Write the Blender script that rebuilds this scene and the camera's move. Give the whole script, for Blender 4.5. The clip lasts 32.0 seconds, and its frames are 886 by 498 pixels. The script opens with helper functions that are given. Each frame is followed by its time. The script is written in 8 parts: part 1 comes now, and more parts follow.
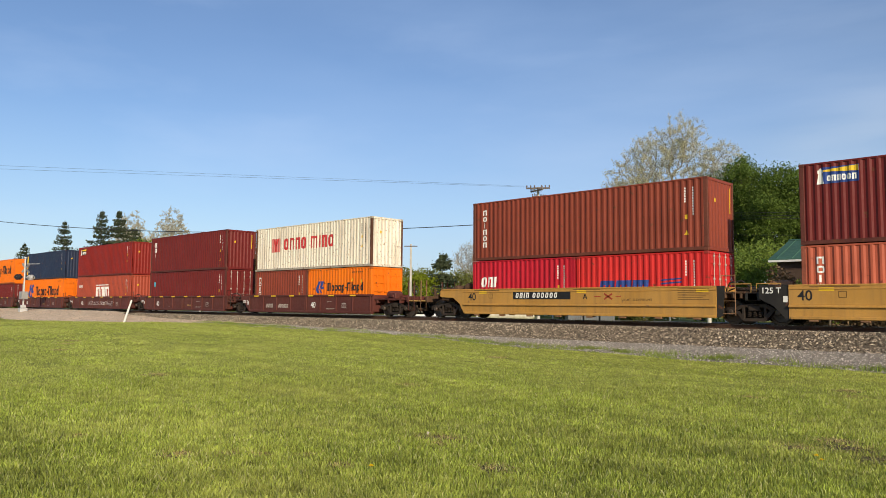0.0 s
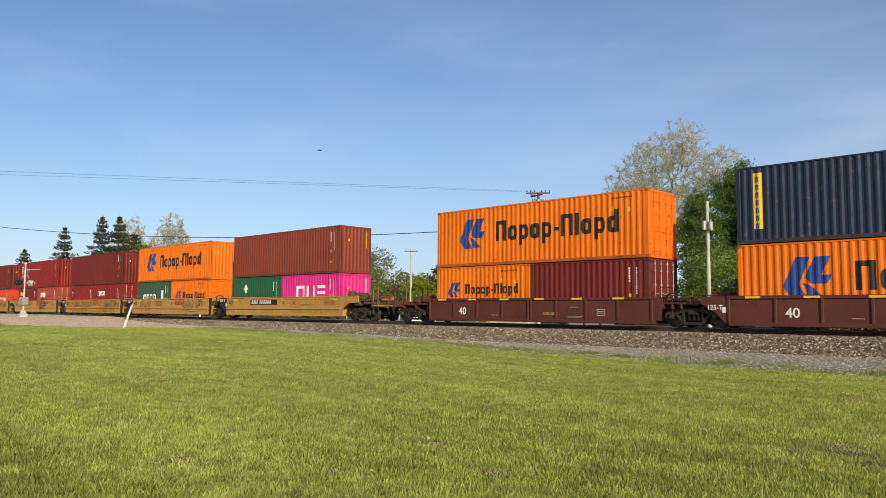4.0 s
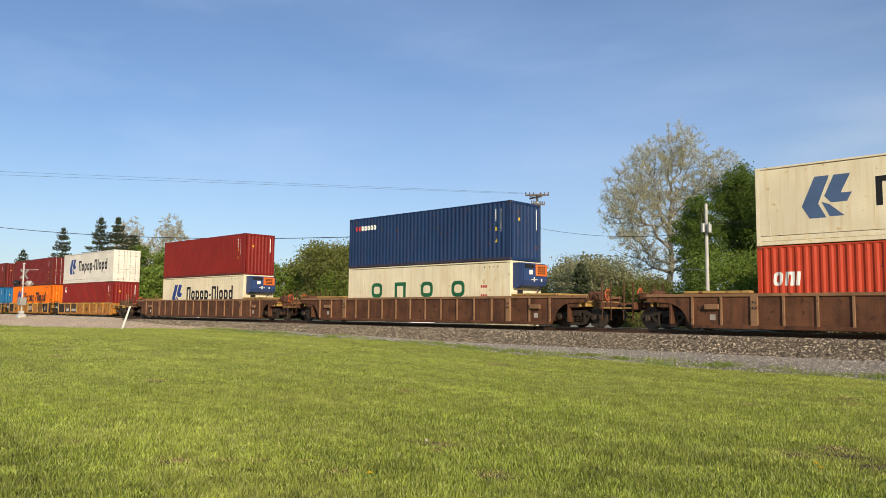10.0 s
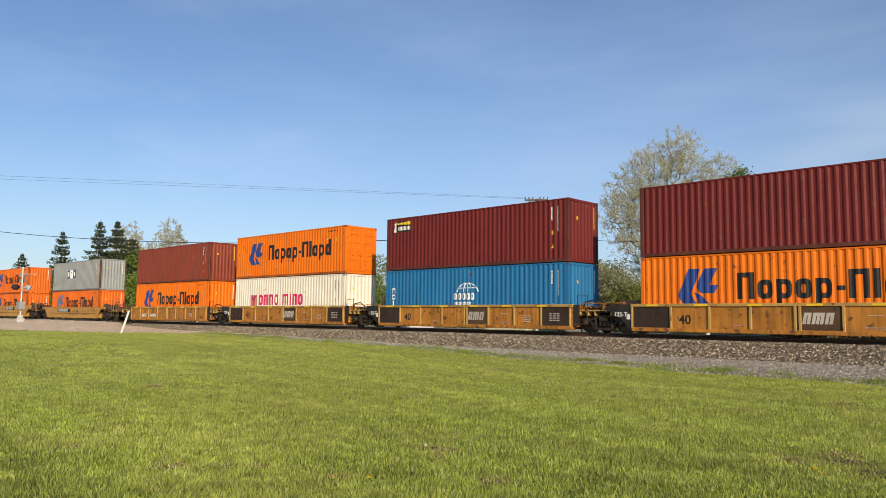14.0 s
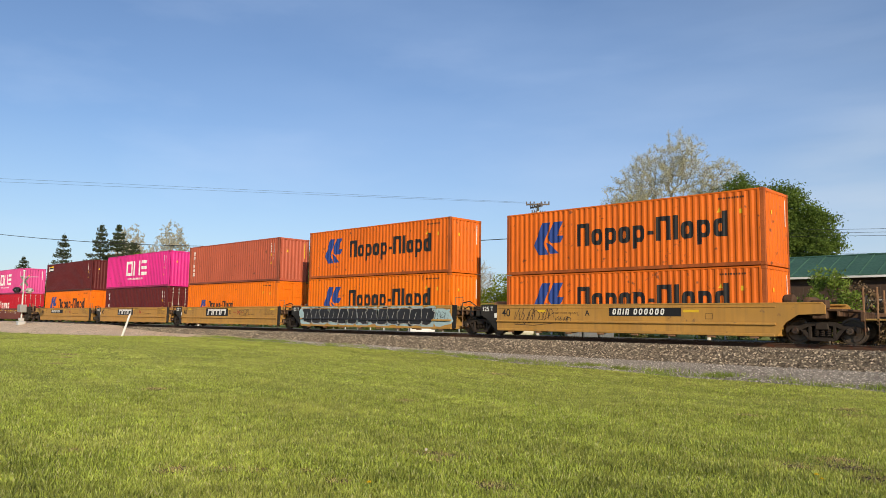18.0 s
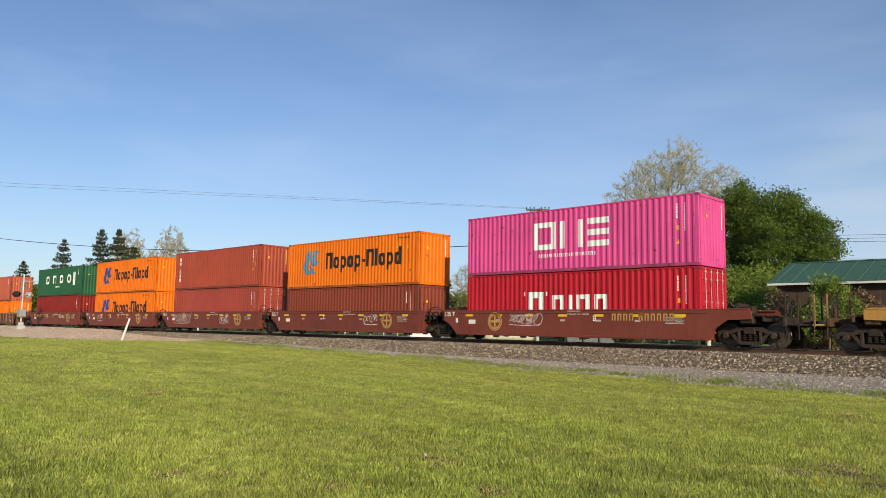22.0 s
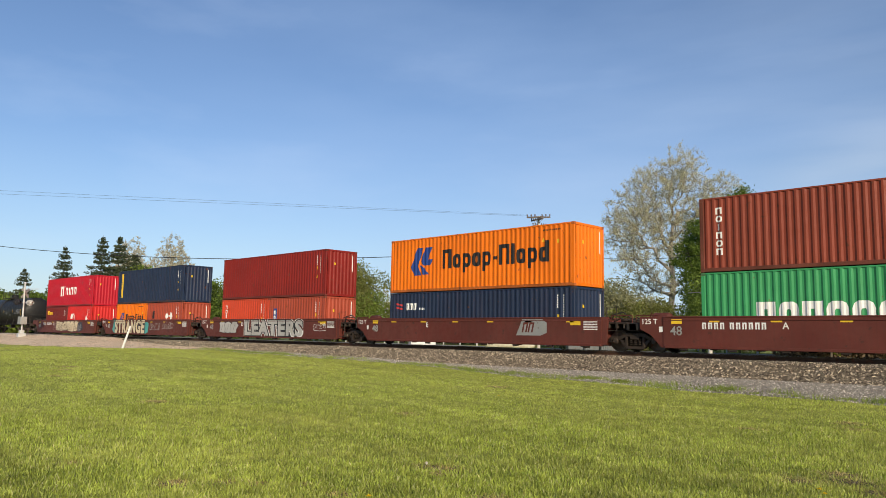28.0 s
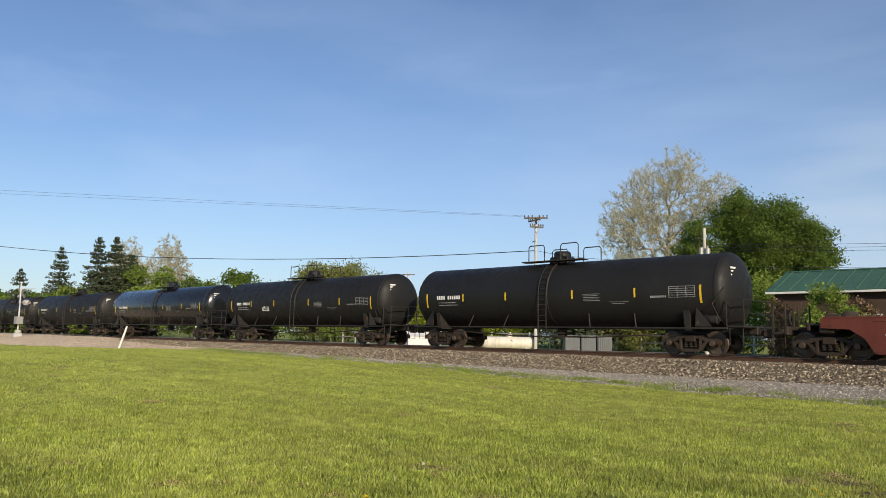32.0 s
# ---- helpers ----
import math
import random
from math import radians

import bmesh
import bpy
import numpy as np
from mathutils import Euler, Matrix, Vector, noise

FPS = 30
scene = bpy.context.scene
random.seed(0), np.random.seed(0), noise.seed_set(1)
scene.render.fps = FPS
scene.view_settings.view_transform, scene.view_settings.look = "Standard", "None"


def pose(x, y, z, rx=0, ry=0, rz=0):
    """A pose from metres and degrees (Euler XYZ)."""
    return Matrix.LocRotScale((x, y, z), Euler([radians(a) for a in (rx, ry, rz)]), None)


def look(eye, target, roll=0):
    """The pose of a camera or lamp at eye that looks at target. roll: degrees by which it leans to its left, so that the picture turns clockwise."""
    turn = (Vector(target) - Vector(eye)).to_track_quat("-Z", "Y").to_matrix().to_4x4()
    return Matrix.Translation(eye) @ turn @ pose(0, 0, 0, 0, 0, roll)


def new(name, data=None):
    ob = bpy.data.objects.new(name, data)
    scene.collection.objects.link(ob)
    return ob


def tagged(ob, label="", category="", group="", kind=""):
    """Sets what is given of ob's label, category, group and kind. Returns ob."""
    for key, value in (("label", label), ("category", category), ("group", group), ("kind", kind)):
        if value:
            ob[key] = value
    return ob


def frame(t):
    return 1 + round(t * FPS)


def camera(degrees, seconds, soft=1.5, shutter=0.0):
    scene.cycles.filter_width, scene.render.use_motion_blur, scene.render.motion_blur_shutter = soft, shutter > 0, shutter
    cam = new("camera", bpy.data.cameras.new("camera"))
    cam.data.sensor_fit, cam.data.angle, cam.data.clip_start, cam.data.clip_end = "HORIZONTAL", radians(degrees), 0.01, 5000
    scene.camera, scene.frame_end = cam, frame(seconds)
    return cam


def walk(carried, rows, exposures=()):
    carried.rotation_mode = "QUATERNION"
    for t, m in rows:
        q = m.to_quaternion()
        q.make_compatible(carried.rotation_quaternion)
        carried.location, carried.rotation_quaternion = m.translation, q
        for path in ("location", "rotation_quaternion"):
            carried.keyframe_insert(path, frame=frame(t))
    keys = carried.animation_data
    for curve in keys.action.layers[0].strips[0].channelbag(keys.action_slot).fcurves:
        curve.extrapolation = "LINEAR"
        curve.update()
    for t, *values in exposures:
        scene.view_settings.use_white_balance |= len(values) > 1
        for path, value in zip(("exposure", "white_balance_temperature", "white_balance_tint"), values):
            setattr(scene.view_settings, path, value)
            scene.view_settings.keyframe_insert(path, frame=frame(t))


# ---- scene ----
cam = camera(61.43, 32.0, soft=0.8)
EYE = (0.0, -29.05, 0.60)


def aim(turn, tilt, lean):
    """The camera at EYE, turned from the track's far end to its right, tilted up, leaning to its left (degrees)."""
    a, p = radians(turn), radians(tilt)
    way = Vector((-math.cos(a) * math.cos(p), math.sin(a) * math.cos(p), math.sin(p)))
    return look(EYE, Vector(EYE) + way, lean)


walk(cam, [
    (0, aim(45.971, 4.377, 0.443)),
    (0.5, aim(45.991, 4.343, 0.477)),
    (1, aim(46.040, 4.366, 0.503)),
    (1.5, aim(46.059, 4.409, 0.475)),
    (2, aim(46.045, 4.490, 0.440)),
    (2.5, aim(46.031, 4.588, 0.395)),
    (3, aim(45.986, 4.678, 0.342)),
    (3.5, aim(45.957, 4.732, 0.362)),
    (5.5, aim(45.913, 4.814, 0.355)),
    (6, aim(45.917, 4.901, 0.317)),
    (6.5, aim(45.930, 4.950, 0.281)),
    (7, aim(45.987, 4.944, 0.259)),
    (7.5, aim(46.070, 4.890, 0.286)),
    (8, aim(46.139, 4.819, 0.334)),
    (8.5, aim(46.182, 4.798, 0.363)),
    (9, aim(46.157, 4.789, 0.412)),
    (9.5, aim(46.100, 4.843, 0.514)),
    (10, aim(46.043, 4.890, 0.546)),
    (10.5, aim(46.034, 4.933, 0.588)),
    (11, aim(46.033, 4.954, 0.602)),
    (11.5, aim(46.059, 4.978, 0.570)),
    (12, aim(46.101, 4.988, 0.528)),
    (12.5, aim(46.108, 5.023, 0.491)),
    (13, aim(46.126, 5.075, 0.483)),
    (13.5, aim(46.113, 5.176, 0.524)),
    (14, aim(46.092, 5.247, 0.596)),
    (14.5, aim(46.041, 5.300, 0.630)),
    (16.5, aim(46.048, 5.385, 0.753)),
    (17, aim(46.046, 5.453, 0.793)),
    (17.5, aim(46.012, 5.523, 0.786)),
    (18, aim(46.000, 5.575, 0.801)),
    (18.5, aim(45.996, 5.639, 0.794)),
    (19, aim(45.984, 5.639, 0.799)),
    (19.5, aim(45.988, 5.623, 0.897)),
    (20, aim(46.008, 5.641, 0.930)),
    (20.5, aim(46.042, 5.706, 0.931)),
    (21, aim(46.053, 5.805, 0.928)),
    (21.5, aim(46.043, 5.893, 0.909)),
    (22, aim(45.998, 5.962, 0.909)),
    (22.5, aim(45.980, 6.034, 0.924)),
    (23, aim(45.986, 6.098, 0.914)),
    (23.5, aim(46.028, 6.124, 0.963)),
    (24, aim(46.032, 6.177, 0.974)),
    (24.5, aim(46.029, 6.221, 1.021)),
    (25, aim(45.982, 6.270, 0.960)),
    (25.5, aim(45.975, 6.363, 0.911)),
    (27.5, aim(45.901, 6.539, 0.917)),
    (28, aim(45.921, 6.544, 0.891)),
    (28.5, aim(45.926, 6.584, 0.831)),
    (29, aim(45.961, 6.630, 0.813)),
    (29.5, aim(45.975, 6.633, 0.909)),
    (30, aim(45.976, 6.619, 0.902)),
    (30.5, aim(46.027, 6.589, 0.956)),
    (31, aim(46.072, 6.584, 0.959)),
    (31.5, aim(46.113, 6.559, 1.006)),
    (32, aim(46.132, 6.589, 0.981)),
])

# ---- light ----
SUN_AZ, SUN_EL = 29.5, 21.0          # degrees from the track's forward end towards the lawn; above the horizon
sun_way = Vector((math.cos(radians(SUN_AZ)) * math.cos(radians(SUN_EL)),
                  -math.sin(radians(SUN_AZ)) * math.cos(radians(SUN_EL)), math.sin(radians(SUN_EL))))
world = bpy.data.worlds.new("sky")
scene.world = world
world.use_nodes = True
wn = world.node_tree
sky = wn.nodes.new("ShaderNodeTexSky")
sky.sky_type = "NISHITA"
sky.sun_disc = False
sky.sun_elevation = radians(SUN_EL)
sky.sun_rotation = math.atan2(sun_way.x, sun_way.y)
sky.altitude, sky.air_density, sky.dust_density, sky.ozone_density = 200, 1.0, 0.45, 2.8
# thin high haze drawn out along the wind over the whole sky
wco = wn.nodes.new("ShaderNodeTexCoord")
wmap = wn.nodes.new("ShaderNodeMapping")
wmap.inputs["Scale"].default_value = (1.0, 2.6, 7.0)
wnoise = wn.nodes.new("ShaderNodeTexNoise")
wnoise.inputs["Scale"].default_value, wnoise.inputs["Detail"].default_value = 1.6, 6.0
wrange = wn.nodes.new("ShaderNodeMapRange")
for i, v in ((1, 0.50), (2, 0.78), (3, 0.0), (4, 0.15)):
    wrange.inputs[i].default_value = v
wmix = wn.nodes.new("ShaderNodeMix")
wmix.data_type = "RGBA"
wmix.inputs[7].default_value = (7.2, 8.2, 9.2, 1.0)
wn.links.new(wco.outputs["Generated"], wmap.inputs[0])
wn.links.new(wmap.outputs[0], wnoise.inputs["Vector"])
wn.links.new(wnoise.outputs["Fac"], wrange.inputs[0])
wn.links.new(wrange.outputs[0], wmix.inputs[0])
wn.links.new(sky.outputs[0], wmix.inputs[6])
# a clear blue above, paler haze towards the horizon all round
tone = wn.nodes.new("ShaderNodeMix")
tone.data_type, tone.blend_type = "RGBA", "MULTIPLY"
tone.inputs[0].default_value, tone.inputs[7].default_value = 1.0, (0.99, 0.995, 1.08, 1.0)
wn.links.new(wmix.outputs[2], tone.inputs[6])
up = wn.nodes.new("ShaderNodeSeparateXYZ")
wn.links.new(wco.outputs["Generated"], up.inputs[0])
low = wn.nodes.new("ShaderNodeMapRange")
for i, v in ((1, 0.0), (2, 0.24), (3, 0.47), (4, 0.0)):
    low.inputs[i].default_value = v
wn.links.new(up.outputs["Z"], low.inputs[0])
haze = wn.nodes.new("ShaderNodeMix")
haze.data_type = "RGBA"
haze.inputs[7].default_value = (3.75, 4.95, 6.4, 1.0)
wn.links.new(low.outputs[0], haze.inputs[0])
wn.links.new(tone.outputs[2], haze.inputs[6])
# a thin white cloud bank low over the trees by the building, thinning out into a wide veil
# the bluish third lobe is no cloud: it only brightens the upper sky
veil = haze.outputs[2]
for way, near, far, thick, lumps, white in (((-0.20, 0.97, 0.09), 0.978, 1.0, 0.55, 3.0, (5.6, 6.3, 7.1)), ((-0.10, 0.98, 0.10), 0.80, 1.0, 0.14, 2.2, (5.6, 6.3, 7.1)),
                                            ((-0.57, 0.80, 0.30), 0.84, 1.0, 0.30, 1.5, (3.5, 4.9, 7.4))):
    dot = wn.nodes.new("ShaderNodeVectorMath")
    dot.operation = "DOT_PRODUCT"
    dot.inputs[1].default_value = Vector(way).normalized()
    wn.links.new(wco.outputs["Generated"], dot.inputs[0])
    reach = wn.nodes.new("ShaderNodeMapRange")
    reach.interpolation_type = "SMOOTHSTEP"
    for i, v in ((1, near), (2, far), (3, 0.0), (4, thick)):
        reach.inputs[i].default_value = v
    wn.links.new(dot.outputs["Value"], reach.inputs[0])
    lump = wn.nodes.new("ShaderNodeTexNoise")
    lump.inputs["Scale"].default_value, lump.inputs["Detail"].default_value = lumps, 5.0
    wn.links.new(wmap.outputs[0], lump.inputs["Vector"])
    torn = wn.nodes.new("ShaderNodeMapRange")
    for i, v in ((1, 0.30), (2, 0.66), (3, 0.15), (4, 1.0)):
        torn.inputs[i].default_value = v
    wn.links.new(lump.outputs["Fac"], torn.inputs[0])
    both = wn.nodes.new("ShaderNodeMath")
    both.operation = "MULTIPLY"
    wn.links.new(reach.outputs[0], both.inputs[0])
    wn.links.new(torn.outputs[0], both.inputs[1])
    cloud = wn.nodes.new("ShaderNodeMix")
    cloud.data_type = "RGBA"
    cloud.inputs[7].default_value = (*white, 1.0)
    wn.links.new(both.outputs[0], cloud.inputs[0])
    wn.links.new(veil, cloud.inputs[6])
    veil = cloud.outputs[2]
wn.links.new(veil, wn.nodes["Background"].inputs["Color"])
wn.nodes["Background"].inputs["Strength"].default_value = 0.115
sun = new("sun", bpy.data.lights.new("sun", "SUN"))
sun.data.energy, sun.data.angle, sun.data.color = 4.5, radians(0.53), (1.0, 0.85, 0.63)
sun.matrix_world = look(sun_way * 200, (0, 0, 0))
scene.view_settings.exposure = 0.0

# ---- materials ----
MATS = {}


def material(name, colour, rough=0.6, metal=0.0, spread=0.15, grain=8.0, bump=0.1, rust=0.0, streak=0.0,
             rust_colour=(0.13, 0.045, 0.02), dust=0.0, dust_colour=(0.30, 0.26, 0.20), fine=60.0, spots=3.6):
    """Paint, metal, stone or earth: colour with two scales of variation, rust patches, rain streaks and dust."""
    if name in MATS:
        return MATS[name]
    m = bpy.data.materials.new(name)
    m.use_nodes = True
    t, n = m.node_tree, m.node_tree.nodes
    bsdf = n["Principled BSDF"]
    bsdf.inputs["Roughness"].default_value = rough
    bsdf.inputs["Metallic"].default_value = metal
    bsdf.inputs["Specular IOR Level"].default_value = 0.5 if rough < 0.5 or metal else 0.28  # chalked paint shines little
    co = n.new("ShaderNodeTexCoord")
    info = n.new("ShaderNodeObjectInfo")
    shift = n.new("ShaderNodeVectorMath")
    shift.operation = "MULTIPLY_ADD"
    t.links.new(info.outputs["Random"], shift.inputs[0])
    shift.inputs[1].default_value = (37.0, 11.0, 23.0)
    t.links.new(co.outputs["Object"], shift.inputs[2])

    def noise_of(scale, detail=4.0, stretch=None):
        x = n.new("ShaderNodeTexNoise")
        x.inputs["Scale"].default_value = scale
        x.inputs["Detail"].default_value = detail
        if stretch:
            mp = n.new("ShaderNodeMapping")
            mp.inputs["Scale"].default_value = stretch
            t.links.new(shift.outputs[0], mp.inputs[0])
            t.links.new(mp.outputs[0], x.inputs["Vector"])
        else:
            t.links.new(shift.outputs[0], x.inputs["Vector"])
        return x.outputs["Fac"]

    def ramp(v, a, b, lo=0.0, hi=1.0):
        r = n.new("ShaderNodeMapRange")
        for i, val in ((1, a), (2, b), (3, lo), (4, hi)):
            r.inputs[i].default_value = val
        t.links.new(v, r.inputs[0])
        return r.outputs[0]

    def mix(fac, a, b, kind="MIX"):
        x = n.new("ShaderNodeMix")
        x.data_type, x.blend_type = "RGBA", kind
        for sock, v in ((x.inputs[0], fac), (x.inputs[6], a), (x.inputs[7], b)):
            if isinstance(v, (float, int)):
                sock.default_value = v
            elif isinstance(v, tuple):
                sock.default_value = (*v, 1.0)
            else:
                t.links.new(v, sock)
        return x.outputs[2]

    dark = tuple(c * (1 - spread) for c in colour)
    light = tuple(min(1.0, c * (1 + spread)) for c in colour)
    c = mix(ramp(noise_of(grain / 10), 0.3, 0.7), dark, light)
    c = mix(ramp(noise_of(fine, 2.0), 0.35, 0.65, 0.0, 0.35), c, tuple(k * (1 - spread * 1.6) for k in colour))
    if streak:
        c = mix(ramp(noise_of(2.2, 3.0, (2.6, 2.6, 0.16)), 0.45, 0.8, 0.0, streak), c, rust_colour)
    if rust:
        c = mix(ramp(noise_of(spots, 9.0), 0.69 - rust * 0.19, 0.75 - rust * 0.19, 0.0, 0.85), c, rust_colour)
    if dust:
        c = mix(ramp(noise_of(0.7, 5.0), 0.25, 0.75, 0.0, dust), c, dust_colour)
    t.links.new(c, bsdf.inputs["Base Color"])
    t.links.new(ramp(noise_of(grain, 5.0), 0.3, 0.7, max(0.05, rough - 0.12), min(1.0, rough + 0.12)), bsdf.inputs["Roughness"])
    if bump:
        b = n.new("ShaderNodeBump")
        b.inputs["Strength"].default_value = bump
        b.inputs["Distance"].default_value = 0.02
        t.links.new(noise_of(grain, 6.0), b.inputs["Height"])
        t.links.new(b.outputs[0], bsdf.inputs["Normal"])
    MATS[name] = m
    return m


# ---- mesh code ----
class Solid:
    """Collects vertices and faces; made into one mesh object by part() or thing()."""

    def __init__(self):
        self.v, self.f = [], []

    def add(self, verts, faces):
        k = len(self.v)
        self.v += [tuple(p) for p in verts]
        self.f += [tuple(i + k for i in f) for f in faces]
        return self

    def box(self, x0, x1, y0, y1, z0, z1):
        return self.add([(x, y, z) for x in (x0, x1) for y in (y0, y1) for z in (z0, z1)],
                        [(0, 1, 3, 2), (4, 6, 7, 5), (0, 4, 5, 1), (2, 3, 7, 6), (0, 2, 6, 4), (1, 5, 7, 3)])

    def cbox(self, x0, x1, y0, y1, z0, z1, c=0.01):
        """A box with chamfered edges."""
        c = min(c, (x1 - x0) / 2.01, (y1 - y0) / 2.01, (z1 - z0) / 2.01)
        bm = bmesh.new()
        bmesh.ops.create_cube(bm, size=1.0)
        for v in bm.verts:
            v.co = ((x0 + x1) / 2 + v.co.x * (x1 - x0), (y0 + y1) / 2 + v.co.y * (y1 - y0), (z0 + z1) / 2 + v.co.z * (z1 - z0))
        bmesh.ops.bevel(bm, geom=bm.edges[:], offset=c, segments=1, affect="EDGES")
        bm.verts.index_update()
        self.add([v.co[:] for v in bm.verts], [[v.index for v in f.verts] for f in bm.faces])
        bm.free()
        return self

    def prism(self, outline, axis, a, b):
        """Extrudes a 2D outline along an axis from a to b. Outline axes: x: (y, z), y: (x, z), z: (x, y)."""
        def at(p, d):
            return {"x": (d, p[0], p[1]), "y": (p[0], d, p[1]), "z": (p[0], p[1], d)}[axis]
        n = len(outline)
        return self.add([at(p, a) for p in outline] + [at(p, b) for p in outline],
                        [tuple(range(n))[::-1], tuple(range(n, 2 * n))] + [(i, (i + 1) % n, n + (i + 1) % n, n + i) for i in range(n)])

    def rod(self, p, q, r, sides=8, r2=None):
        p, q = Vector(p), Vector(q)
        r2 = r if r2 is None else r2
        turn = (q - p).to_track_quat("Z", "Y")
        ring = [turn @ Vector((math.cos(6.28319 * i / sides), math.sin(6.28319 * i / sides), 0)) for i in range(sides)]
        return self.add([p + d * r for d in ring] + [q + d * r2 for d in ring],
                        [tuple(range(sides))[::-1], tuple(range(sides, 2 * sides))]
                        + [(i, (i + 1) % sides, sides + (i + 1) % sides, sides + i) for i in range(sides)])

    def path(self, points, r, sides=6):
        """One bent tube through the points."""
        pts = [Vector(p) for p in points]
        rings = []
        for i, p in enumerate(pts):
            d = (pts[min(i + 1, len(pts) - 1)] - pts[max(i - 1, 0)]).normalized()
            turn = d.to_track_quat("Z", "Y")
            if rings:
                side = last - d * last.dot(d)
                side = side.normalized() if side.length > 1e-6 else turn @ Vector((1, 0, 0))
            else:
                side = turn @ Vector((1, 0, 0))
            last, other = side, d.cross(side)
            rings += [p + (side * math.cos(6.28319 * k / sides) + other * math.sin(6.28319 * k / sides)) * r for k in range(sides)]
        n = len(pts)
        fs = [(i * sides + k, i * sides + (k + 1) % sides, (i + 1) * sides + (k + 1) % sides, (i + 1) * sides + k) for i in range(n - 1) for k in range(sides)]
        return self.add(rings, fs + [tuple(range(sides))[::-1], tuple(range((n - 1) * sides, n * sides))])

    def lathe(self, profile, sides=24, axis="y"):
        """Turns (radius, along) pairs about an axis."""
        n, k = len(profile), len(self.v)
        vs = []
        for i in range(sides):
            c, s = math.cos(2 * math.pi * i / sides), math.sin(2 * math.pi * i / sides)
            for r, a in profile:
                vs.append({"y": (r * c, a, r * s), "x": (a, r * c, r * s), "z": (r * c, r * s, a)}[axis])
        fs = [(i * n + j, i * n + j + 1, ((i + 1) % sides) * n + j + 1, ((i + 1) % sides) * n + j)
              for i in range(sides) for j in range(n - 1)]
        return self.add(vs, fs)

    def mesh(self, name, smooth=False, flip_check=True):
        me = bpy.data.meshes.new(name)
        me.from_pydata(self.v, [], self.f)
        if flip_check:
            bm = bmesh.new()
            bm.from_mesh(me)
            bmesh.ops.recalc_face_normals(bm, faces=bm.faces[:])
            bm.to_mesh(me)
            bm.free()
        if smooth:
            me.polygons.foreach_set("use_smooth", [True] * len(me.polygons))
            me.set_sharp_from_angle(angle=radians(35))
        me.update()
        return me


def part(name, solid, mat, parent=None, label="", at=None, smooth=False):
    """Links a Solid or a mesh as ONE object under a thing or a part."""
    me = solid if isinstance(solid, bpy.types.Mesh) else solid.mesh(name, smooth)
    ob = new(name, me)
    if not me.materials:
        me.materials.append(mat)
    if me.materials[0] != mat:
        ob.material_slots[0].link = "OBJECT"
        ob.material_slots[0].material = mat
    if parent:
        ob.parent = parent
    if at is not None:
        ob.matrix_basis = at
    return tagged(ob, label)


def empty(name, label, category, group="", at=None, kind=""):
    ob = new(name)
    ob.empty_display_size = 0.3
    if at is not None:
        ob.matrix_basis = at
    return tagged(ob, label, category, group, kind)

# ---- ground ----
def smooth01(s):
    s = np.clip(s, 0, 1)
    return s * s * (3 - 2 * s)


def lawn_level(x):
    x = np.asarray(x, float)
    return -1.17 + 0.53 * smooth01(-x / 40.0) - 0.22 * smooth01((-x - 46) / 22.0)


def lawn_edge(x):
    """How near the lawn comes to the track (y)."""
    x = np.asarray(x, float)
    return -5.0 - 1.9 * np.exp(np.minimum(x, 0) / 22.0) + 0.18 * np.sin(x * 0.7) + 0.10 * np.sin(x * 1.9 + 1.0)


def ground_level(x, y):
    x, y = np.asarray(x, float), np.asarray(y, float)
    near = lawn_level(x) + 0.03 * np.sin(x * 0.35 + 1.3) * np.sin(y * 0.28) + 0.015 * np.sin(x * 0.9 + y * 0.7)
    crossing = smooth01((25.0 - np.abs(x + 79)) / 14.0)
    near = near + (-0.12 - near) * crossing * smooth01((y + 8.5) / 5.0)
    far = -0.55 + 0.04 * np.sin(x * 0.13) * np.sin(y * 0.2)
    far = far + (-0.12 - far) * crossing * smooth01((14 - y) / 10.0)
    s = smooth01((y + 2.5) / 5.0)
    return near * (1 - s) + far * s


def sheet(name, xs, ys, mat, level, lift=0.0, smooth=True):
    gx, gy = np.meshgrid(xs, ys)
    gz = level(gx, gy) + lift
    co = np.stack([gx, gy, gz], -1).reshape(-1, 3)
    nx, ny = len(xs), len(ys)
    i = np.arange((ny - 1) * (nx - 1))
    a = (i // (nx - 1)) * nx + i % (nx - 1)
    faces = np.stack([a, a + 1, a + nx + 1, a + nx], -1)
    me = bpy.data.meshes.new(name)
    me.vertices.add(len(co))
    me.vertices.foreach_set("co", co.ravel())
    me.loops.add(faces.size)
    me.loops.foreach_set("vertex_index", faces.ravel())
    me.polygons.add(len(faces))
    me.polygons.foreach_set("loop_start", np.arange(len(faces)) * 4)
    me.update(calc_edges=True)
    me.polygons.foreach_set("use_smooth", [smooth] * len(faces))
    ob = new(name, me)
    me.materials.append(mat)
    return ob


def triangles(name, co, mat, per=3):
    """One mesh of loose faces with `per` corners each."""
    me = bpy.data.meshes.new(name)
    n = len(co)
    me.vertices.add(n)
    me.vertices.foreach_set("co", np.asarray(co, float).ravel())
    me.loops.add(n)
    me.loops.foreach_set("vertex_index", np.arange(n))
    me.polygons.add(n // per)
    me.polygons.foreach_set("loop_start", np.arange(n // per) * per)
    me.update(calc_edges=True)
    ob = new(name, me)
    me.materials.append(mat)
    return ob


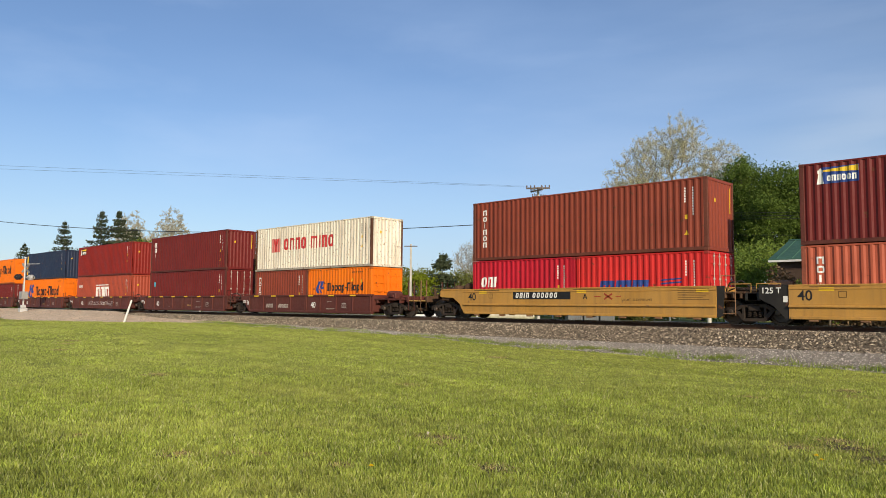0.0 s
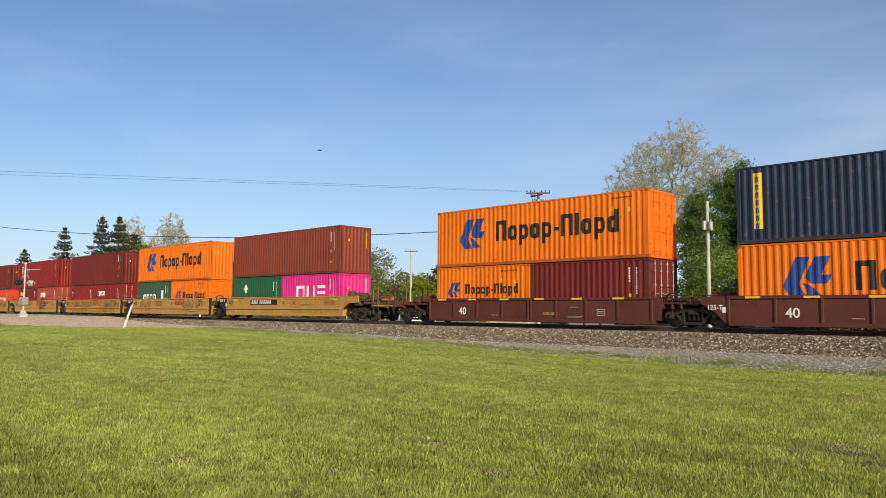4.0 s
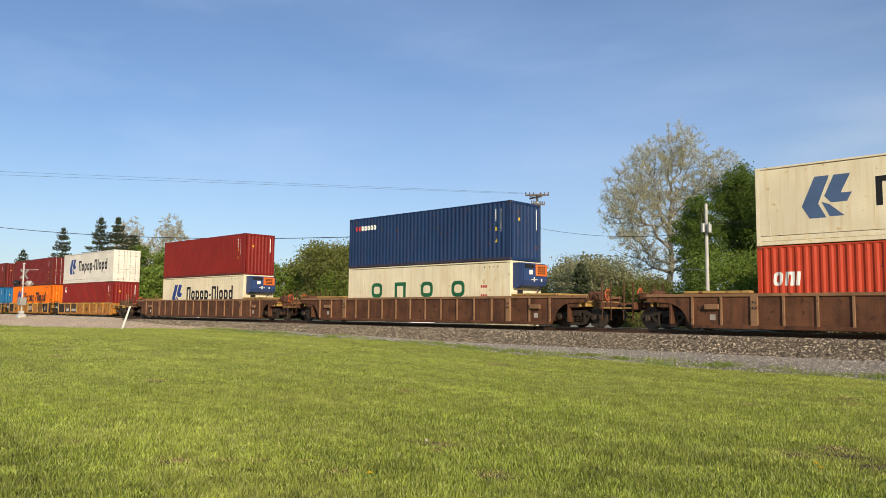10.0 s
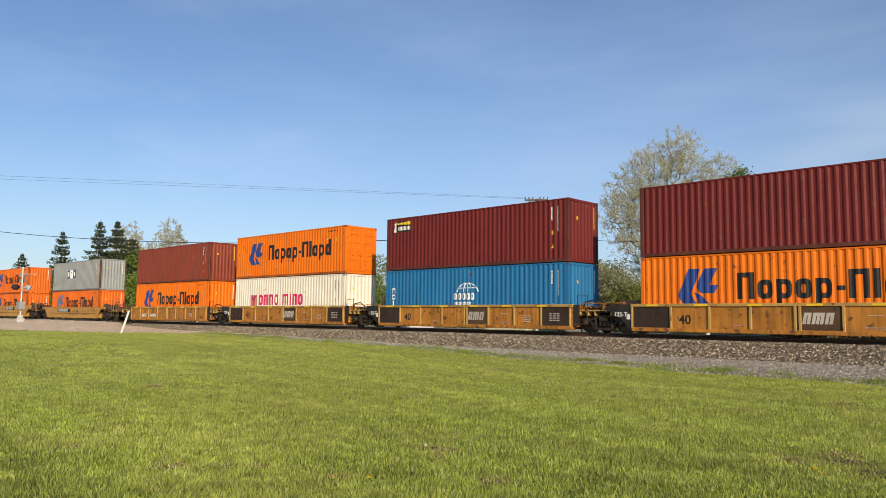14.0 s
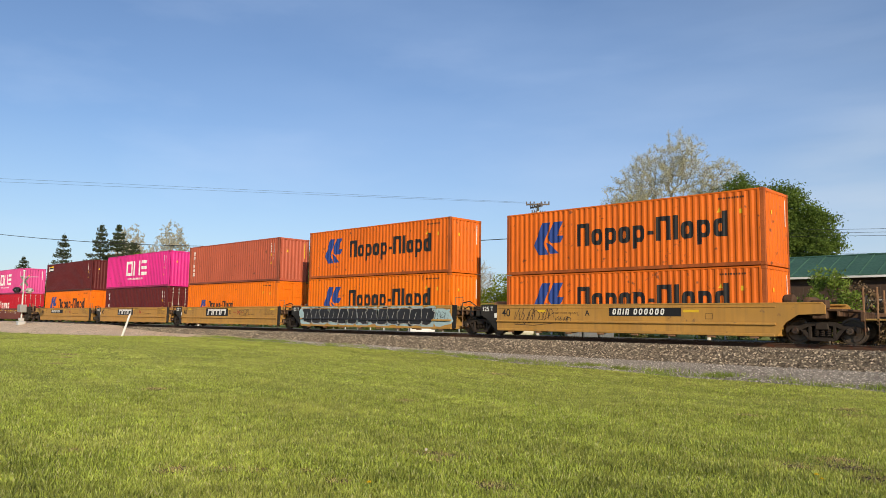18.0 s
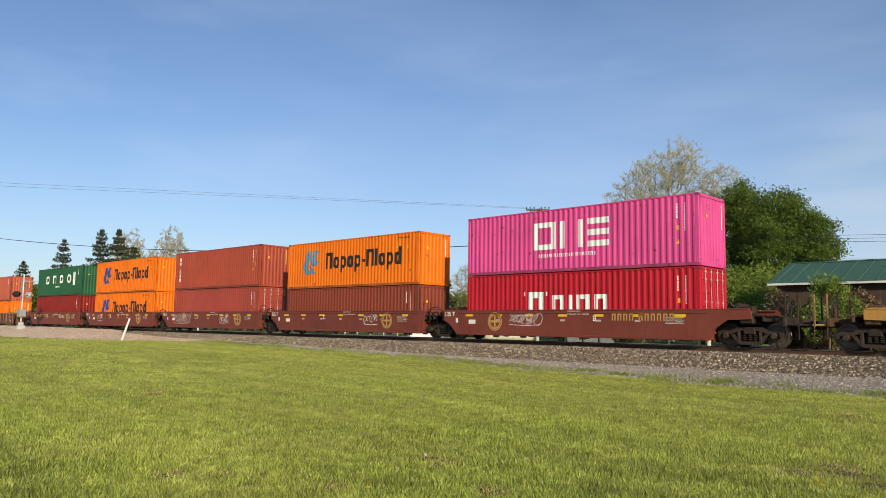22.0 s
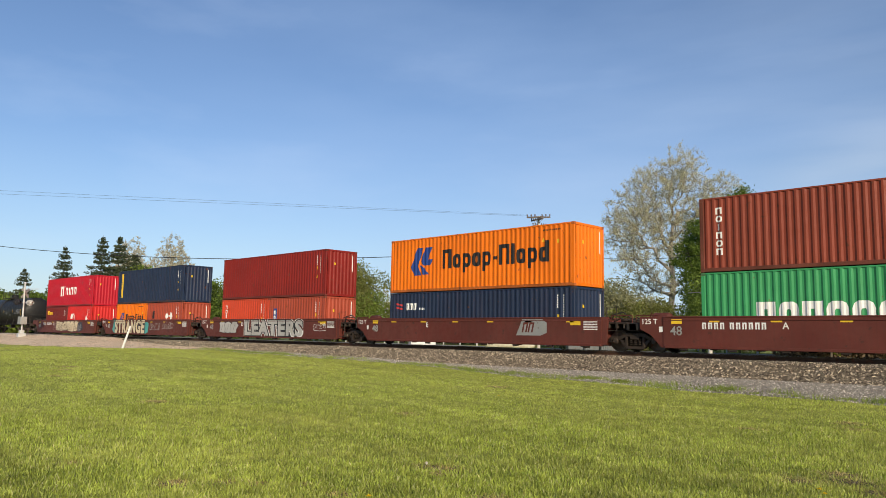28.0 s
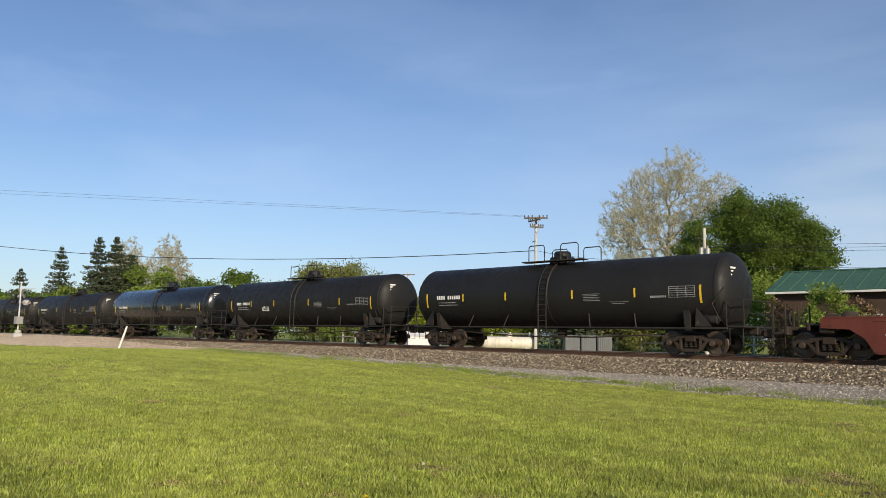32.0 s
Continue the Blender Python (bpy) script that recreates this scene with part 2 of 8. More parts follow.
def leafy(name, colour, dry=None, sheen=0.25, spread=0.35, glow=0.35, bands=0.0):
    """Leaves or grass: colour differs from leaf to leaf, and some light comes through."""
    m = bpy.data.materials.new(name)
    m.use_nodes = True
    t, n = m.node_tree, m.node_tree.nodes
    bsdf = n["Principled BSDF"]
    geo = n.new("ShaderNodeNewGeometry")
    co = n.new("ShaderNodeTexCoord")
    big = n.new("ShaderNodeTexNoise")
    big.inputs["Scale"].default_value = 0.55
    big.inputs["Detail"].default_value = 5
    t.links.new(co.outputs["Object"], big.inputs["Vector"])
    r1 = n.new("ShaderNodeValToRGB")
    r1.color_ramp.elements[0].color = (*[c * (1 - spread) for c in colour], 1)
    r1.color_ramp.elements[1].color = (*[min(1, c * (1 + spread)) for c in colour], 1)
    if bands:
        r1.color_ramp.elements[1].position = 0.84
        r1.color_ramp.elements.new(0.97).color = (0.62, 0.60, 0.28, 1)
    t.links.new(geo.outputs["Random Per Island"], r1.inputs[0])
    mixer = n.new("ShaderNodeMix")
    mixer.data_type = "RGBA"
    mr = n.new("ShaderNodeMapRange")
    for i, v in ((1, 0.40), (2, 0.75), (3, 0.0), (4, 0.50)):
        mr.inputs[i].default_value = v
    t.links.new(big.outputs["Fac"], mr.inputs[0])
    t.links.new(mr.outputs[0], mixer.inputs[0])
    t.links.new(r1.outputs[0], mixer.inputs[6])
    mixer.inputs[7].default_value = (*(dry or [c * 0.8 for c in colour]), 1)
    fine = n.new("ShaderNodeTexNoise")
    fine.inputs["Scale"].default_value, fine.inputs["Detail"].default_value = (3.2 if bands else 1.7), 4.0
    t.links.new(co.outputs["Object"], fine.inputs["Vector"])
    mr2 = n.new("ShaderNodeMapRange")
    for i, v in ((1, 0.30), (2, 0.70), (3, 0.70 if bands else 0.80), (4, 1.28 if bands else 1.18)):
        mr2.inputs[i].default_value = v
    t.links.new(fine.outputs["Fac"], mr2.inputs[0])
    tint = n.new("ShaderNodeVectorMath")
    tint.operation = "SCALE"
    t.links.new(mixer.outputs[2], tint.inputs[0])
    t.links.new(mr2.outputs[0], tint.inputs["Scale"])
    if bands:
        # mower tracks: long soft stripes across the lawn
        mp = n.new("ShaderNodeMapping")
        mp.inputs["Rotation"].default_value = (0, 0, radians(-44))
        mp.inputs["Scale"].default_value = (0.10, 1.0, 1.0)
        t.links.new(co.outputs["Object"], mp.inputs[0])
        stripe = n.new("ShaderNodeTexNoise")
        stripe.inputs["Scale"].default_value, stripe.inputs["Detail"].default_value = 0.85, 3.0
        t.links.new(mp.outputs[0], stripe.inputs["Vector"])
        mr3 = n.new("ShaderNodeMapRange")
        for i, v in ((1, 0.35), (2, 0.65), (3, 1 - bands), (4, 1 + bands)):
            mr3.inputs[i].default_value = v
        t.links.new(stripe.outputs["Fac"], mr3.inputs[0])
        tint2 = n.new("ShaderNodeVectorMath")
        tint2.operation = "SCALE"
        t.links.new(tint.outputs[0], tint2.inputs[0])
        t.links.new(mr3.outputs[0], tint2.inputs["Scale"])
        tint = tint2
    t.links.new(tint.outputs[0], bsdf.inputs["Base Color"])
    bsdf.inputs["Roughness"].default_value = 0.55
    bsdf.inputs["Specular IOR Level"].default_value = sheen
    tr = n.new("ShaderNodeBsdfTranslucent")
    t.links.new(tint.outputs[0], tr.inputs["Color"])
    ms = n.new("ShaderNodeMixShader")
    ms.inputs[0].default_value = glow
    t.links.new(bsdf.outputs[0], ms.inputs[1])
    t.links.new(tr.outputs[0], ms.inputs[2])
    t.links.new(ms.outputs[0], n["Material Output"].inputs["Surface"])
    MATS[name] = m
    return m


SOIL = material("turf", (0.262, 0.288, 0.045), 0.9, 0, 0.3, 12, 0.6, dust=0.35, dust_colour=(0.30, 0.32, 0.065), fine=40)
GRASS = leafy("grass_blades", (0.375, 0.435, 0.074), (0.47, 0.465, 0.130), 0.45, 0.50, 0.46, 0.13)
THATCH = leafy("dry_thatch", (0.60, 0.49, 0.20), (0.46, 0.40, 0.14), 0.1, 0.5, 0.35)
far_axis = [-2500, -1200, -600, -350]
xs = np.array(far_axis + list(np.arange(-260, -110, 10)) + list(np.arange(-110, 30, 0.8)) + list(np.arange(30, 260, 10)) + [350, 600, 1200, 2500], float)
ys = np.array(far_axis + list(np.arange(-260, -50, 10)) + list(np.arange(-50, 30, 0.6)) + list(np.arange(30, 260, 10)) + [350, 600, 1200, 2500], float)
ground = sheet("ground", xs, ys, SOIL, ground_level)
tagged(ground, "mown green lawn and meadow around the railway", "ground", kind="structure")

# gravel strip and ballast
STONE = material("ballast", (0.180, 0.142, 0.098), 0.85, 0, 0.35, 30, 0.9, fine=90, dust=0.3, dust_colour=(0.12, 0.085, 0.065))
FINE = material("fine_gravel", (0.355, 0.315, 0.255), 0.9, 0, 0.3, 40, 0.8, fine=120, dust=0.3, dust_colour=(0.12, 0.105, 0.09))
tx = np.concatenate([np.arange(-420, -100, 4.0), np.arange(-100, 30, 0.5), np.arange(30, 420, 4.0)])


def gravel_level(x, y):
    """The fine gravel rises from the lawn's edge to the foot of the ballast."""
    e, g = lawn_edge(x), ground_level(x, y)
    return g + np.maximum(0.0, -0.78 - g) * np.clip((y - e) / (-3.3 - e), 0, 1.15)


gx = np.arange(-100, 40, 0.5)
verts, faces = [], []
for x in gx:
    e = float(lawn_edge(x))
    for k in range(9):
        y = e + (-2.3 - e) * k / 8
        verts.append((x, y, float(gravel_level(x, y)) + (0.022 if k else -0.01)))
for i in range(len(gx) - 1):
    for k in range(8):
        a = i * 9 + k
        faces.append((a, a + 9, a + 10, a + 1))
s = Solid().add(verts, faces)
gravel = part("gravel_strip", s.mesh("gravel_strip", flip_check=True), FINE)
tagged(gravel, "strip of fine grey gravel beside the ballast", "gravel", kind="structure")
bal = Solid()
pro = [(-4.6, -1.45), (-2.25, -0.24), (-1.9, -0.19), (1.9, -0.19), (2.25, -0.24), (4.6, -1.45)]
for x in tx:
    for y, z in pro:
        bal.v.append((x, y, z))
for i in range(len(tx) - 1):
    for k in range(5):
        a = i * 6 + k
        bal.f.append((a, a + 6, a + 7, a + 1))
ballast = part("ballast", bal.mesh("ballast"), STONE)
tagged(ballast, "bank of brown-grey crushed stone ballast under the rails", "ballast", kind="structure")
rng = np.random.default_rng(5)


def scatter_stones(name, n, xr, where, size, mat, label):
    """Loose stones: squashed octahedra turned at random."""
    x = xr[0] + (xr[1] - xr[0]) * rng.random(n)
    y, z = where(x, rng.random(n))
    octa = np.array([(1, 0, 0), (-1, 0, 0), (0, 1, 0), (0, -1, 0), (0, 0, 1), (0, 0, -1)], float)
    tri = [(0, 2, 4), (2, 1, 4), (1, 3, 4), (3, 0, 4), (3, 1, 5), (0, 3, 5)]
    jit = octa[None] * (0.6 + 0.8 * rng.random((n, 6, 1))) * (size * (0.5 + rng.random((n, 1, 1))))
    ang = rng.random(n) * 6.283
    tilt = (rng.random(n) - 0.5) * 1.6
    c, s_ = np.cos(ang)[:, None], np.sin(ang)[:, None]
    ct, st = np.cos(tilt)[:, None], np.sin(tilt)[:, None]
    vx, vy, vz = jit[..., 0], jit[..., 1], jit[..., 2] * 0.75
    vy, vz = vy * ct - vz * st, vy * st + vz * ct
    p = np.stack([vx * c - vy * s_ + x[:, None], vx * s_ + vy * c + y[:, None], vz + z[:, None]], -1)
    idx = (np.arange(n)[:, None, None] * 6 + np.array(tri)[None]).reshape(-1, 3)
    me = bpy.data.meshes.new(name)
    me.vertices.add(n * 6)
    me.vertices.foreach_set("co", p.ravel())
    me.loops.add(idx.size)
    me.loops.foreach_set("vertex_index", idx.ravel())
    me.polygons.add(len(idx))
    me.polygons.foreach_set("loop_start", np.arange(len(idx)) * 3)
    me.update(calc_edges=True)
    ob = new(name, me)
    me.materials.append(mat)
    return tagged(ob, label, "stones", kind="stuff")


def stone_mat(name, lo, hi):
    m = bpy.data.materials.new(name)
    m.use_nodes = True
    t, n = m.node_tree, m.node_tree.nodes
    geo = n.new("ShaderNodeNewGeometry")
    r = n.new("ShaderNodeValToRGB")
    r.color_ramp.elements[0].color, r.color_ramp.elements[1].color = (*lo, 1), (*hi, 1)
    r.color_ramp.elements.new(0.7).color = (*[(a * 2 + b) / 3 for a, b in zip(lo, hi)], 1)
    t.links.new(geo.outputs["Random Per Island"], r.inputs[0])
    t.links.new(r.outputs[0], n["Principled BSDF"].inputs["Base Color"])
    n["Principled BSDF"].inputs["Roughness"].default_value = 0.85
    return m


def on_bank(x, u):
    y = -1.5 - 2.05 * u
    return y, np.where(y > -1.9, -0.19, np.where(y > -2.25, -0.19 + (y + 1.9) * 0.143, -0.24 + (y + 2.25) * 0.515)) + 0.01


def on_strip(x, u):
    e = lawn_edge(x)
    y = e - 0.15 + (-2.75 - e) * u
    return y, gravel_level(x, y) + 0.028


scatter_stones("ballast_stones", 64000, (-62, 3), on_bank, 0.037, stone_mat("ballast_stone", (0.055, 0.040, 0.026), (0.72, 0.60, 0.43)), "loose brown and grey crushed stones on the bank")
scatter_stones("gravel_stones", 45000, (-45, 3), on_strip, 0.021, stone_mat("gravel_stone", (0.16, 0.145, 0.125), (0.80, 0.74, 0.64)), "loose fine grey gravel stones")

# rails and ties
RAIL = material("rail_rust", (0.10, 0.055, 0.035), 0.7, 0.4, 0.25, 10, 0.2, rust=0.4)
RAILTOP = material("rail_top", (0.45, 0.42, 0.39), 0.28, 0.95, 0.1, 10, 0.0)
track = empty("railway_track", "rusty steel rails on weathered wooden ties", "railway track", kind="structure")
for y in (-0.755, 0.755):
    s = Solid().prism([(y - 0.07, -0.17), (y + 0.07, -0.17), (y + 0.07, -0.155), (y + 0.012, -0.13), (y + 0.012, -0.045), (y + 0.036, -0.035), (y + 0.036, -0.004), (y - 0.036, -0.004), (y - 0.036, -0.035), (y - 0.012, -0.045), (y - 0.012, -0.13), (y - 0.07, -0.155)], "x", -420, 420)
    r = part("rail", s, RAIL, track)
    part("rail_head", Solid().box(-420, 420, y - 0.028, y + 0.028, -0.006, 0.0), RAILTOP, r, "polished rail head")
TIE = material("tie_wood", (0.10, 0.075, 0.055), 0.9, 0, 0.35, 10, 0.6, fine=40)
tie_mesh = Solid().cbox(-0.115, 0.115, -1.30, 1.30, -0.30, -0.168, 0.012).mesh("tie")
plate_mesh = Solid().cbox(-0.10, 0.10, -0.755 - 0.17, -0.755 + 0.17, -0.170, -0.155, 0.004).rod((0.06, -0.87, -0.16), (0.06, -0.87, -0.13), 0.016, 6).rod((-0.06, -0.64, -0.16), (-0.06, -0.64, -0.13), 0.016, 6).mesh("tie_plate")
for k in range(150):
    x = -66 + k * 0.52 + 0.03 * math.sin(k * 12.9)
    tie = part("tie", tie_mesh, TIE, track, "", pose(x, 0.03 * math.sin(k * 7.1), 0, 0, 0, 0.8 * math.sin(k * 3.7)))
    part("tie_plate", plate_mesh, RAIL, tie)

# roads
ROADWAY = material("pale_road", (0.56, 0.47, 0.37), 0.92, 0, 0.15, 10, 0.3, fine=60)
EARTH = material("pale_gravel", (0.72, 0.56, 0.39), 0.95, 0, 0.22, 10, 0.5, fine=50, dust=0.4, dust_colour=(0.52, 0.43, 0.33))


def apron_edge(x):
    """How far the gravel apron reaches out from the track towards the lawn (y)."""
    return lawn_edge(x) - 3.0 * smooth01((-46 - np.asarray(x, float)) / 14.0) - 0.1


def apron_level(x, y):
    """The apron climbs gently from the lawn to the rails."""
    x, g, e = np.asarray(x, float), ground_level(x, y), apron_edge(x)
    full = -0.60 + 0.28 * smooth01((-50 - x) / 16.0)
    return g + np.maximum(0.0, full - g) * smooth01((y - e) / (-3.0 - e))


road = sheet("road_crossing", np.arange(-98, -75.9, 0.8), np.arange(-40, 30.1, 0.8), ROADWAY, lambda x, y: np.maximum(ground_level(x, y), np.where(np.abs(y) < 3.2, -0.06, -9.0)), 0.035)
tagged(road, "pale worn road crossing the railway", "road", kind="structure")
gx = np.arange(-98, -41.9, 0.7)
verts, faces = [], []
for x in gx:
    e = float(apron_edge(x))
    for k in range(10):
        y = e + (-1.55 - e) * k / 9
        verts.append((x, y, float(apron_level(x, y)) + (0.05 if k else -0.03)))
for i in range(len(gx) - 1):
    for k in range(9):
        a = i * 10 + k
        faces.append((a, a + 10, a + 11, a + 1))
apron = part("gravel_apron", Solid().add(verts, faces).mesh("gravel_apron"), EARTH)
tagged(apron, "pale worn gravel apron beside the crossing", "gravel", kind="structure")


def on_apron(x, u):
    e = apron_edge(x)
    y = e + (-1.7 - e) * u
    return y, apron_level(x, y) + 0.06


scatter_stones("apron_stones", 6000, (-96, -43), on_apron, 0.03, stone_mat("apron_stone", (0.34, 0.26, 0.18), (0.80, 0.70, 0.56)), "loose pale gravel stones at the crossing")

# ---- grass on the lawn: blades thin out with the distance; worn spots show dry thatch ----
BARE = [(-7.0, -22.0, 0.40), (-6.75, -21.9, 0.26), (-6.6, -22.3, 0.22), (-6.4, -24.0, 0.24), (-5.3, -22.8, 0.30), (-8.0, -25.0, 0.26), (-7.6, -24.6, 0.24), (-7.3, -24.35, 0.24), (-7.0, -24.0, 0.2),
        (-2.9, -18.7, 0.50), (-2.5, -19.2, 0.42), (-3.2, -18.2, 0.36), (-2.3, -18.6, 0.40), (-3.4, -19.2, 0.3), (-5.95, -14.2, 0.30), (-4.95, -11.5, 0.34), (-4.6, -12.6, 0.26), (-24.0, -20.8, 0.35),
        (-28.6, -18.8, 0.5), (-27.0, -19.6, 0.4), (-11.5, -18.2, 0.26), (-9.9, -25.4, 0.24), (-15.2, -10.9, 0.4), (-16.0, -21.5, 0.26)]


def thatch(n, seed):
    """Short dry stalks lying about in the worn spots."""
    g = np.random.default_rng(seed)
    k = g.integers(0, len(BARE), n)
    b = np.array(BARE)[k]
    x, y = b[:, 0] + g.standard_normal(n) * b[:, 2] * 0.55, b[:, 1] + g.standard_normal(n) * b[:, 2] * 0.55
    z = ground_level(x, y) + 0.004 + 0.02 * g.random(n)
    a, l, w = g.random(n) * 6.283, 0.03 + 0.05 * g.random(n), 0.004 + 0.004 * g.random(n)
    dx, dy, rise = np.cos(a) * l, np.sin(a) * l, 0.035 * g.random(n)
    v = np.stack([np.stack([x - dy / l * w, y + dx / l * w, z], -1), np.stack([x + dy / l * w, y - dx / l * w, z], -1), np.stack([x + dx, y + dy, z + rise], -1)], 1).reshape(-1, 3)
    return tagged(triangles("dry_grass", v, THATCH, 3), "dry brown thatch in worn spots of the lawn", "grass", kind="stuff")


thatch(11000, 14)


def crumbs(n, seed):
    """Dark crumbs of bare earth between the thin blades of the worn spots."""
    g = np.random.default_rng(seed)
    b = np.array(BARE)[g.integers(0, len(BARE), n)]
    x, y = b[:, 0] + g.standard_normal(n) * b[:, 2] * 0.42, b[:, 1] + g.standard_normal(n) * b[:, 2] * 0.42
    z = ground_level(x, y) + 0.004
    a, r = g.random(n) * 6.283, 0.010 + 0.022 * g.random(n)
    v = np.stack([np.stack([x + np.cos(a + q) * r, y + np.sin(a + q) * r, z + 0.014 * g.random(n)], -1) for q in (0, 1.7, 3.1, 4.8)], 1).reshape(-1, 3)
    return tagged(triangles("bare_soil", v, stone_mat("soil_crumb", (0.055, 0.040, 0.022), (0.24, 0.185, 0.105)), 4), "dark crumbly soil in worn spots of the lawn", "soil", kind="stuff")


crumbs(9000, 16)
tagged(part("pale_stone", Solid().lathe([(0.0, 0.030), (0.020, 0.027), (0.034, 0.014), (0.036, 0.0), (0.028, -0.014), (0.0, -0.02)], 10, "z"), material("pale_pebble", (0.62, 0.55, 0.46), 0.8, 0, 0.15, 20, 0.3), None, "", pose(-7.23, -21.84, -1.12, 12, 8, 30), True), "small pale stone lying in the lawn", "stone")
PETAL = material("dandelion_yellow", (0.80, 0.56, 0.01), 0.6, 0, 0.12, 10, 0)
STALK = material("green_stalk", (0.16, 0.24, 0.05), 0.6, 0, 0.15, 10, 0)
for k, (x, y) in enumerate([(-5.85, -24.03), (-2.88, -20.08), (-2.75, -20.3), (-12.5, -14.0)]):
    z = float(ground_level(x, y))
    flower = empty("dandelion", "yellow dandelion flower in the lawn", "flower", "dandelions in the lawn", at=pose(x, y, z + 0.03, 0, 0, 40 * k))
    part("stalk", Solid().path([(0, 0, -0.04), (0.006, 0, 0.05), (0.012, 0.002, 0.088)], 0.0028, 6), STALK, flower)
    head = Solid()
    for ring, (r, h, c) in enumerate(((0.034, 0.006, 20), (0.026, 0.014, 16), (0.014, 0.019, 10))):
        for q in range(c):
            a = 6.28319 * (q + 0.5 * ring) / c
            u, p = (math.cos(a), math.sin(a)), (-math.sin(a) * 0.004, math.cos(a) * 0.004)
            head.add([(0, 0, 0.002), (u[0] * r * 0.6 + p[0], u[1] * r * 0.6 + p[1], h * 0.6), (u[0] * r, u[1] * r, h), (u[0] * r * 0.6 - p[0], u[1] * r * 0.6 - p[1], h * 0.6)], [(0, 1, 2, 3)])
    part("flower_head", head.mesh("flower_head", flip_check=False), PETAL, flower, "", pose(0.012, 0.002, 0.086))


def grass_patch(n, near, far, size, seed, name, corners=5, fan=67.0):
    g = np.random.default_rng(seed)
    turn = np.radians(46.0 + (g.random(n) - 0.5) * fan)
    d = near * (far / near) ** g.random(n)
    x, y = -np.cos(turn) * d, -29.05 + np.sin(turn) * d
    bare = np.zeros(n, bool)
    for bx, by, br in BARE:
        bare |= ((x - bx) / br) ** 2 + ((y - by) / br) ** 2 < g.random(n) * 0.55
    keep = (y < lawn_edge(x) - 2.7 * smooth01((-46 - x) / 14.0) + 0.12 * g.standard_normal(n) + 0.22 * np.sin(x * 2.3 + 1.1 * np.sin(x * 0.9)) * np.sin(x * 0.61)) & ~bare
    x, y, d = x[keep], y[keep], d[keep]
    n = len(x)
    z = ground_level(x, y)
    clump = 0.75 + 0.35 * np.sin(x * 1.7 + 2 * np.sin(y * 1.1)) * np.sin(y * 1.9 + np.sin(x * 0.8)) + 0.25 * g.standard_normal(n)
    h = size * np.clip(clump, 0.35, 1.7)
    a = g.random(n) * 6.283
    lean = h * (0.06 + 0.55 * g.random(n) ** 1.6)
    b = g.random(n) * 6.283
    w = (0.0012 + 0.00031 * d) * (0.7 + 0.6 * g.random(n))
    cx, cy = np.cos(a) * w, np.sin(a) * w
    lx, ly = np.cos(b) * lean, np.sin(b) * lean
    zero = z - 0.01
    v = np.stack([np.stack([x - cx, y - cy, zero], -1), np.stack([x + cx, y + cy, zero], -1),
                  np.stack([x + lx * 0.4 + cx * 0.7, y + ly * 0.4 + cy * 0.7, z + h * 0.65], -1),
                  np.stack([x + lx, y + ly, z + h], -1),
                  np.stack([x + lx * 0.4 - cx * 0.7, y + ly * 0.4 - cy * 0.7, z + h * 0.65], -1)], 1).reshape(-1, 3)
    if corners == 4:
        v = v.reshape(-1, 5, 3)[:, [0, 1, 2, 3]].reshape(-1, 3)
    if corners == 3:
        v = v.reshape(-1, 5, 3)[:, [0, 1, 3]].reshape(-1, 3)
    ob = triangles(name, v, GRASS, corners)
    return tagged(ob, "short mown green grass blades on the lawn", "grass", kind="stuff")


grass_patch(390000, 6.4, 17.0, 0.066, 11, "lawn_grass", 4)
grass_patch(720000, 13.0, 62.0, 0.050, 12, "lawn_grass", 3)
grass_patch(60000, 2.0, 70.0, 0.06, 15, "lawn_grass", 3, 360.0)
grass_patch(90000, 56.0, 112.0, 0.06, 13, "lawn_grass", 3)


def edge_weeds(clumps, seed):
    """Tufts that have strayed from the lawn into the gravel."""
    g = np.random.default_rng(seed)
    cx = -46 + 50 * g.random(clumps)
    cy = lawn_edge(cx) - 0.15 + np.abs(g.standard_normal(clumps)) * 0.55
    size = 0.5 + g.random(clumps)
    per = 90
    k = np.repeat(np.arange(clumps), per)
    n = len(k)
    x, y = cx[k] + g.standard_normal(n) * 0.16 * size[k] * (1 + g.random(n)), cy[k] + g.standard_normal(n) * 0.08 * size[k]
    z = np.where(y > lawn_edge(x), gravel_level(x, y) + 0.02, ground_level(x, y))
    h, a, w = (0.05 + 0.10 * g.random(n)) * size[k], g.random(n) * 6.283, 0.006 + 0.008 * g.random(n)
    lx, ly = np.cos(a + 1.2) * h * 0.6, np.sin(a + 1.2) * h * 0.6
    v = np.stack([np.stack([x - np.cos(a) * w, y - np.sin(a) * w, z - 0.01], -1), np.stack([x + np.cos(a) * w, y + np.sin(a) * w, z - 0.01], -1), np.stack([x + lx, y + ly, z + h], -1)], 1).reshape(-1, 3)
    return tagged(triangles("edge_weeds", v, WEED, 3), "stray green tufts at the gravel's edge", "weeds", kind="stuff")


WEED = leafy("weed_blades", (0.25, 0.33, 0.06), (0.34, 0.36, 0.10), 0.3, 0.5, 0.35)
edge_weeds(170, 19)

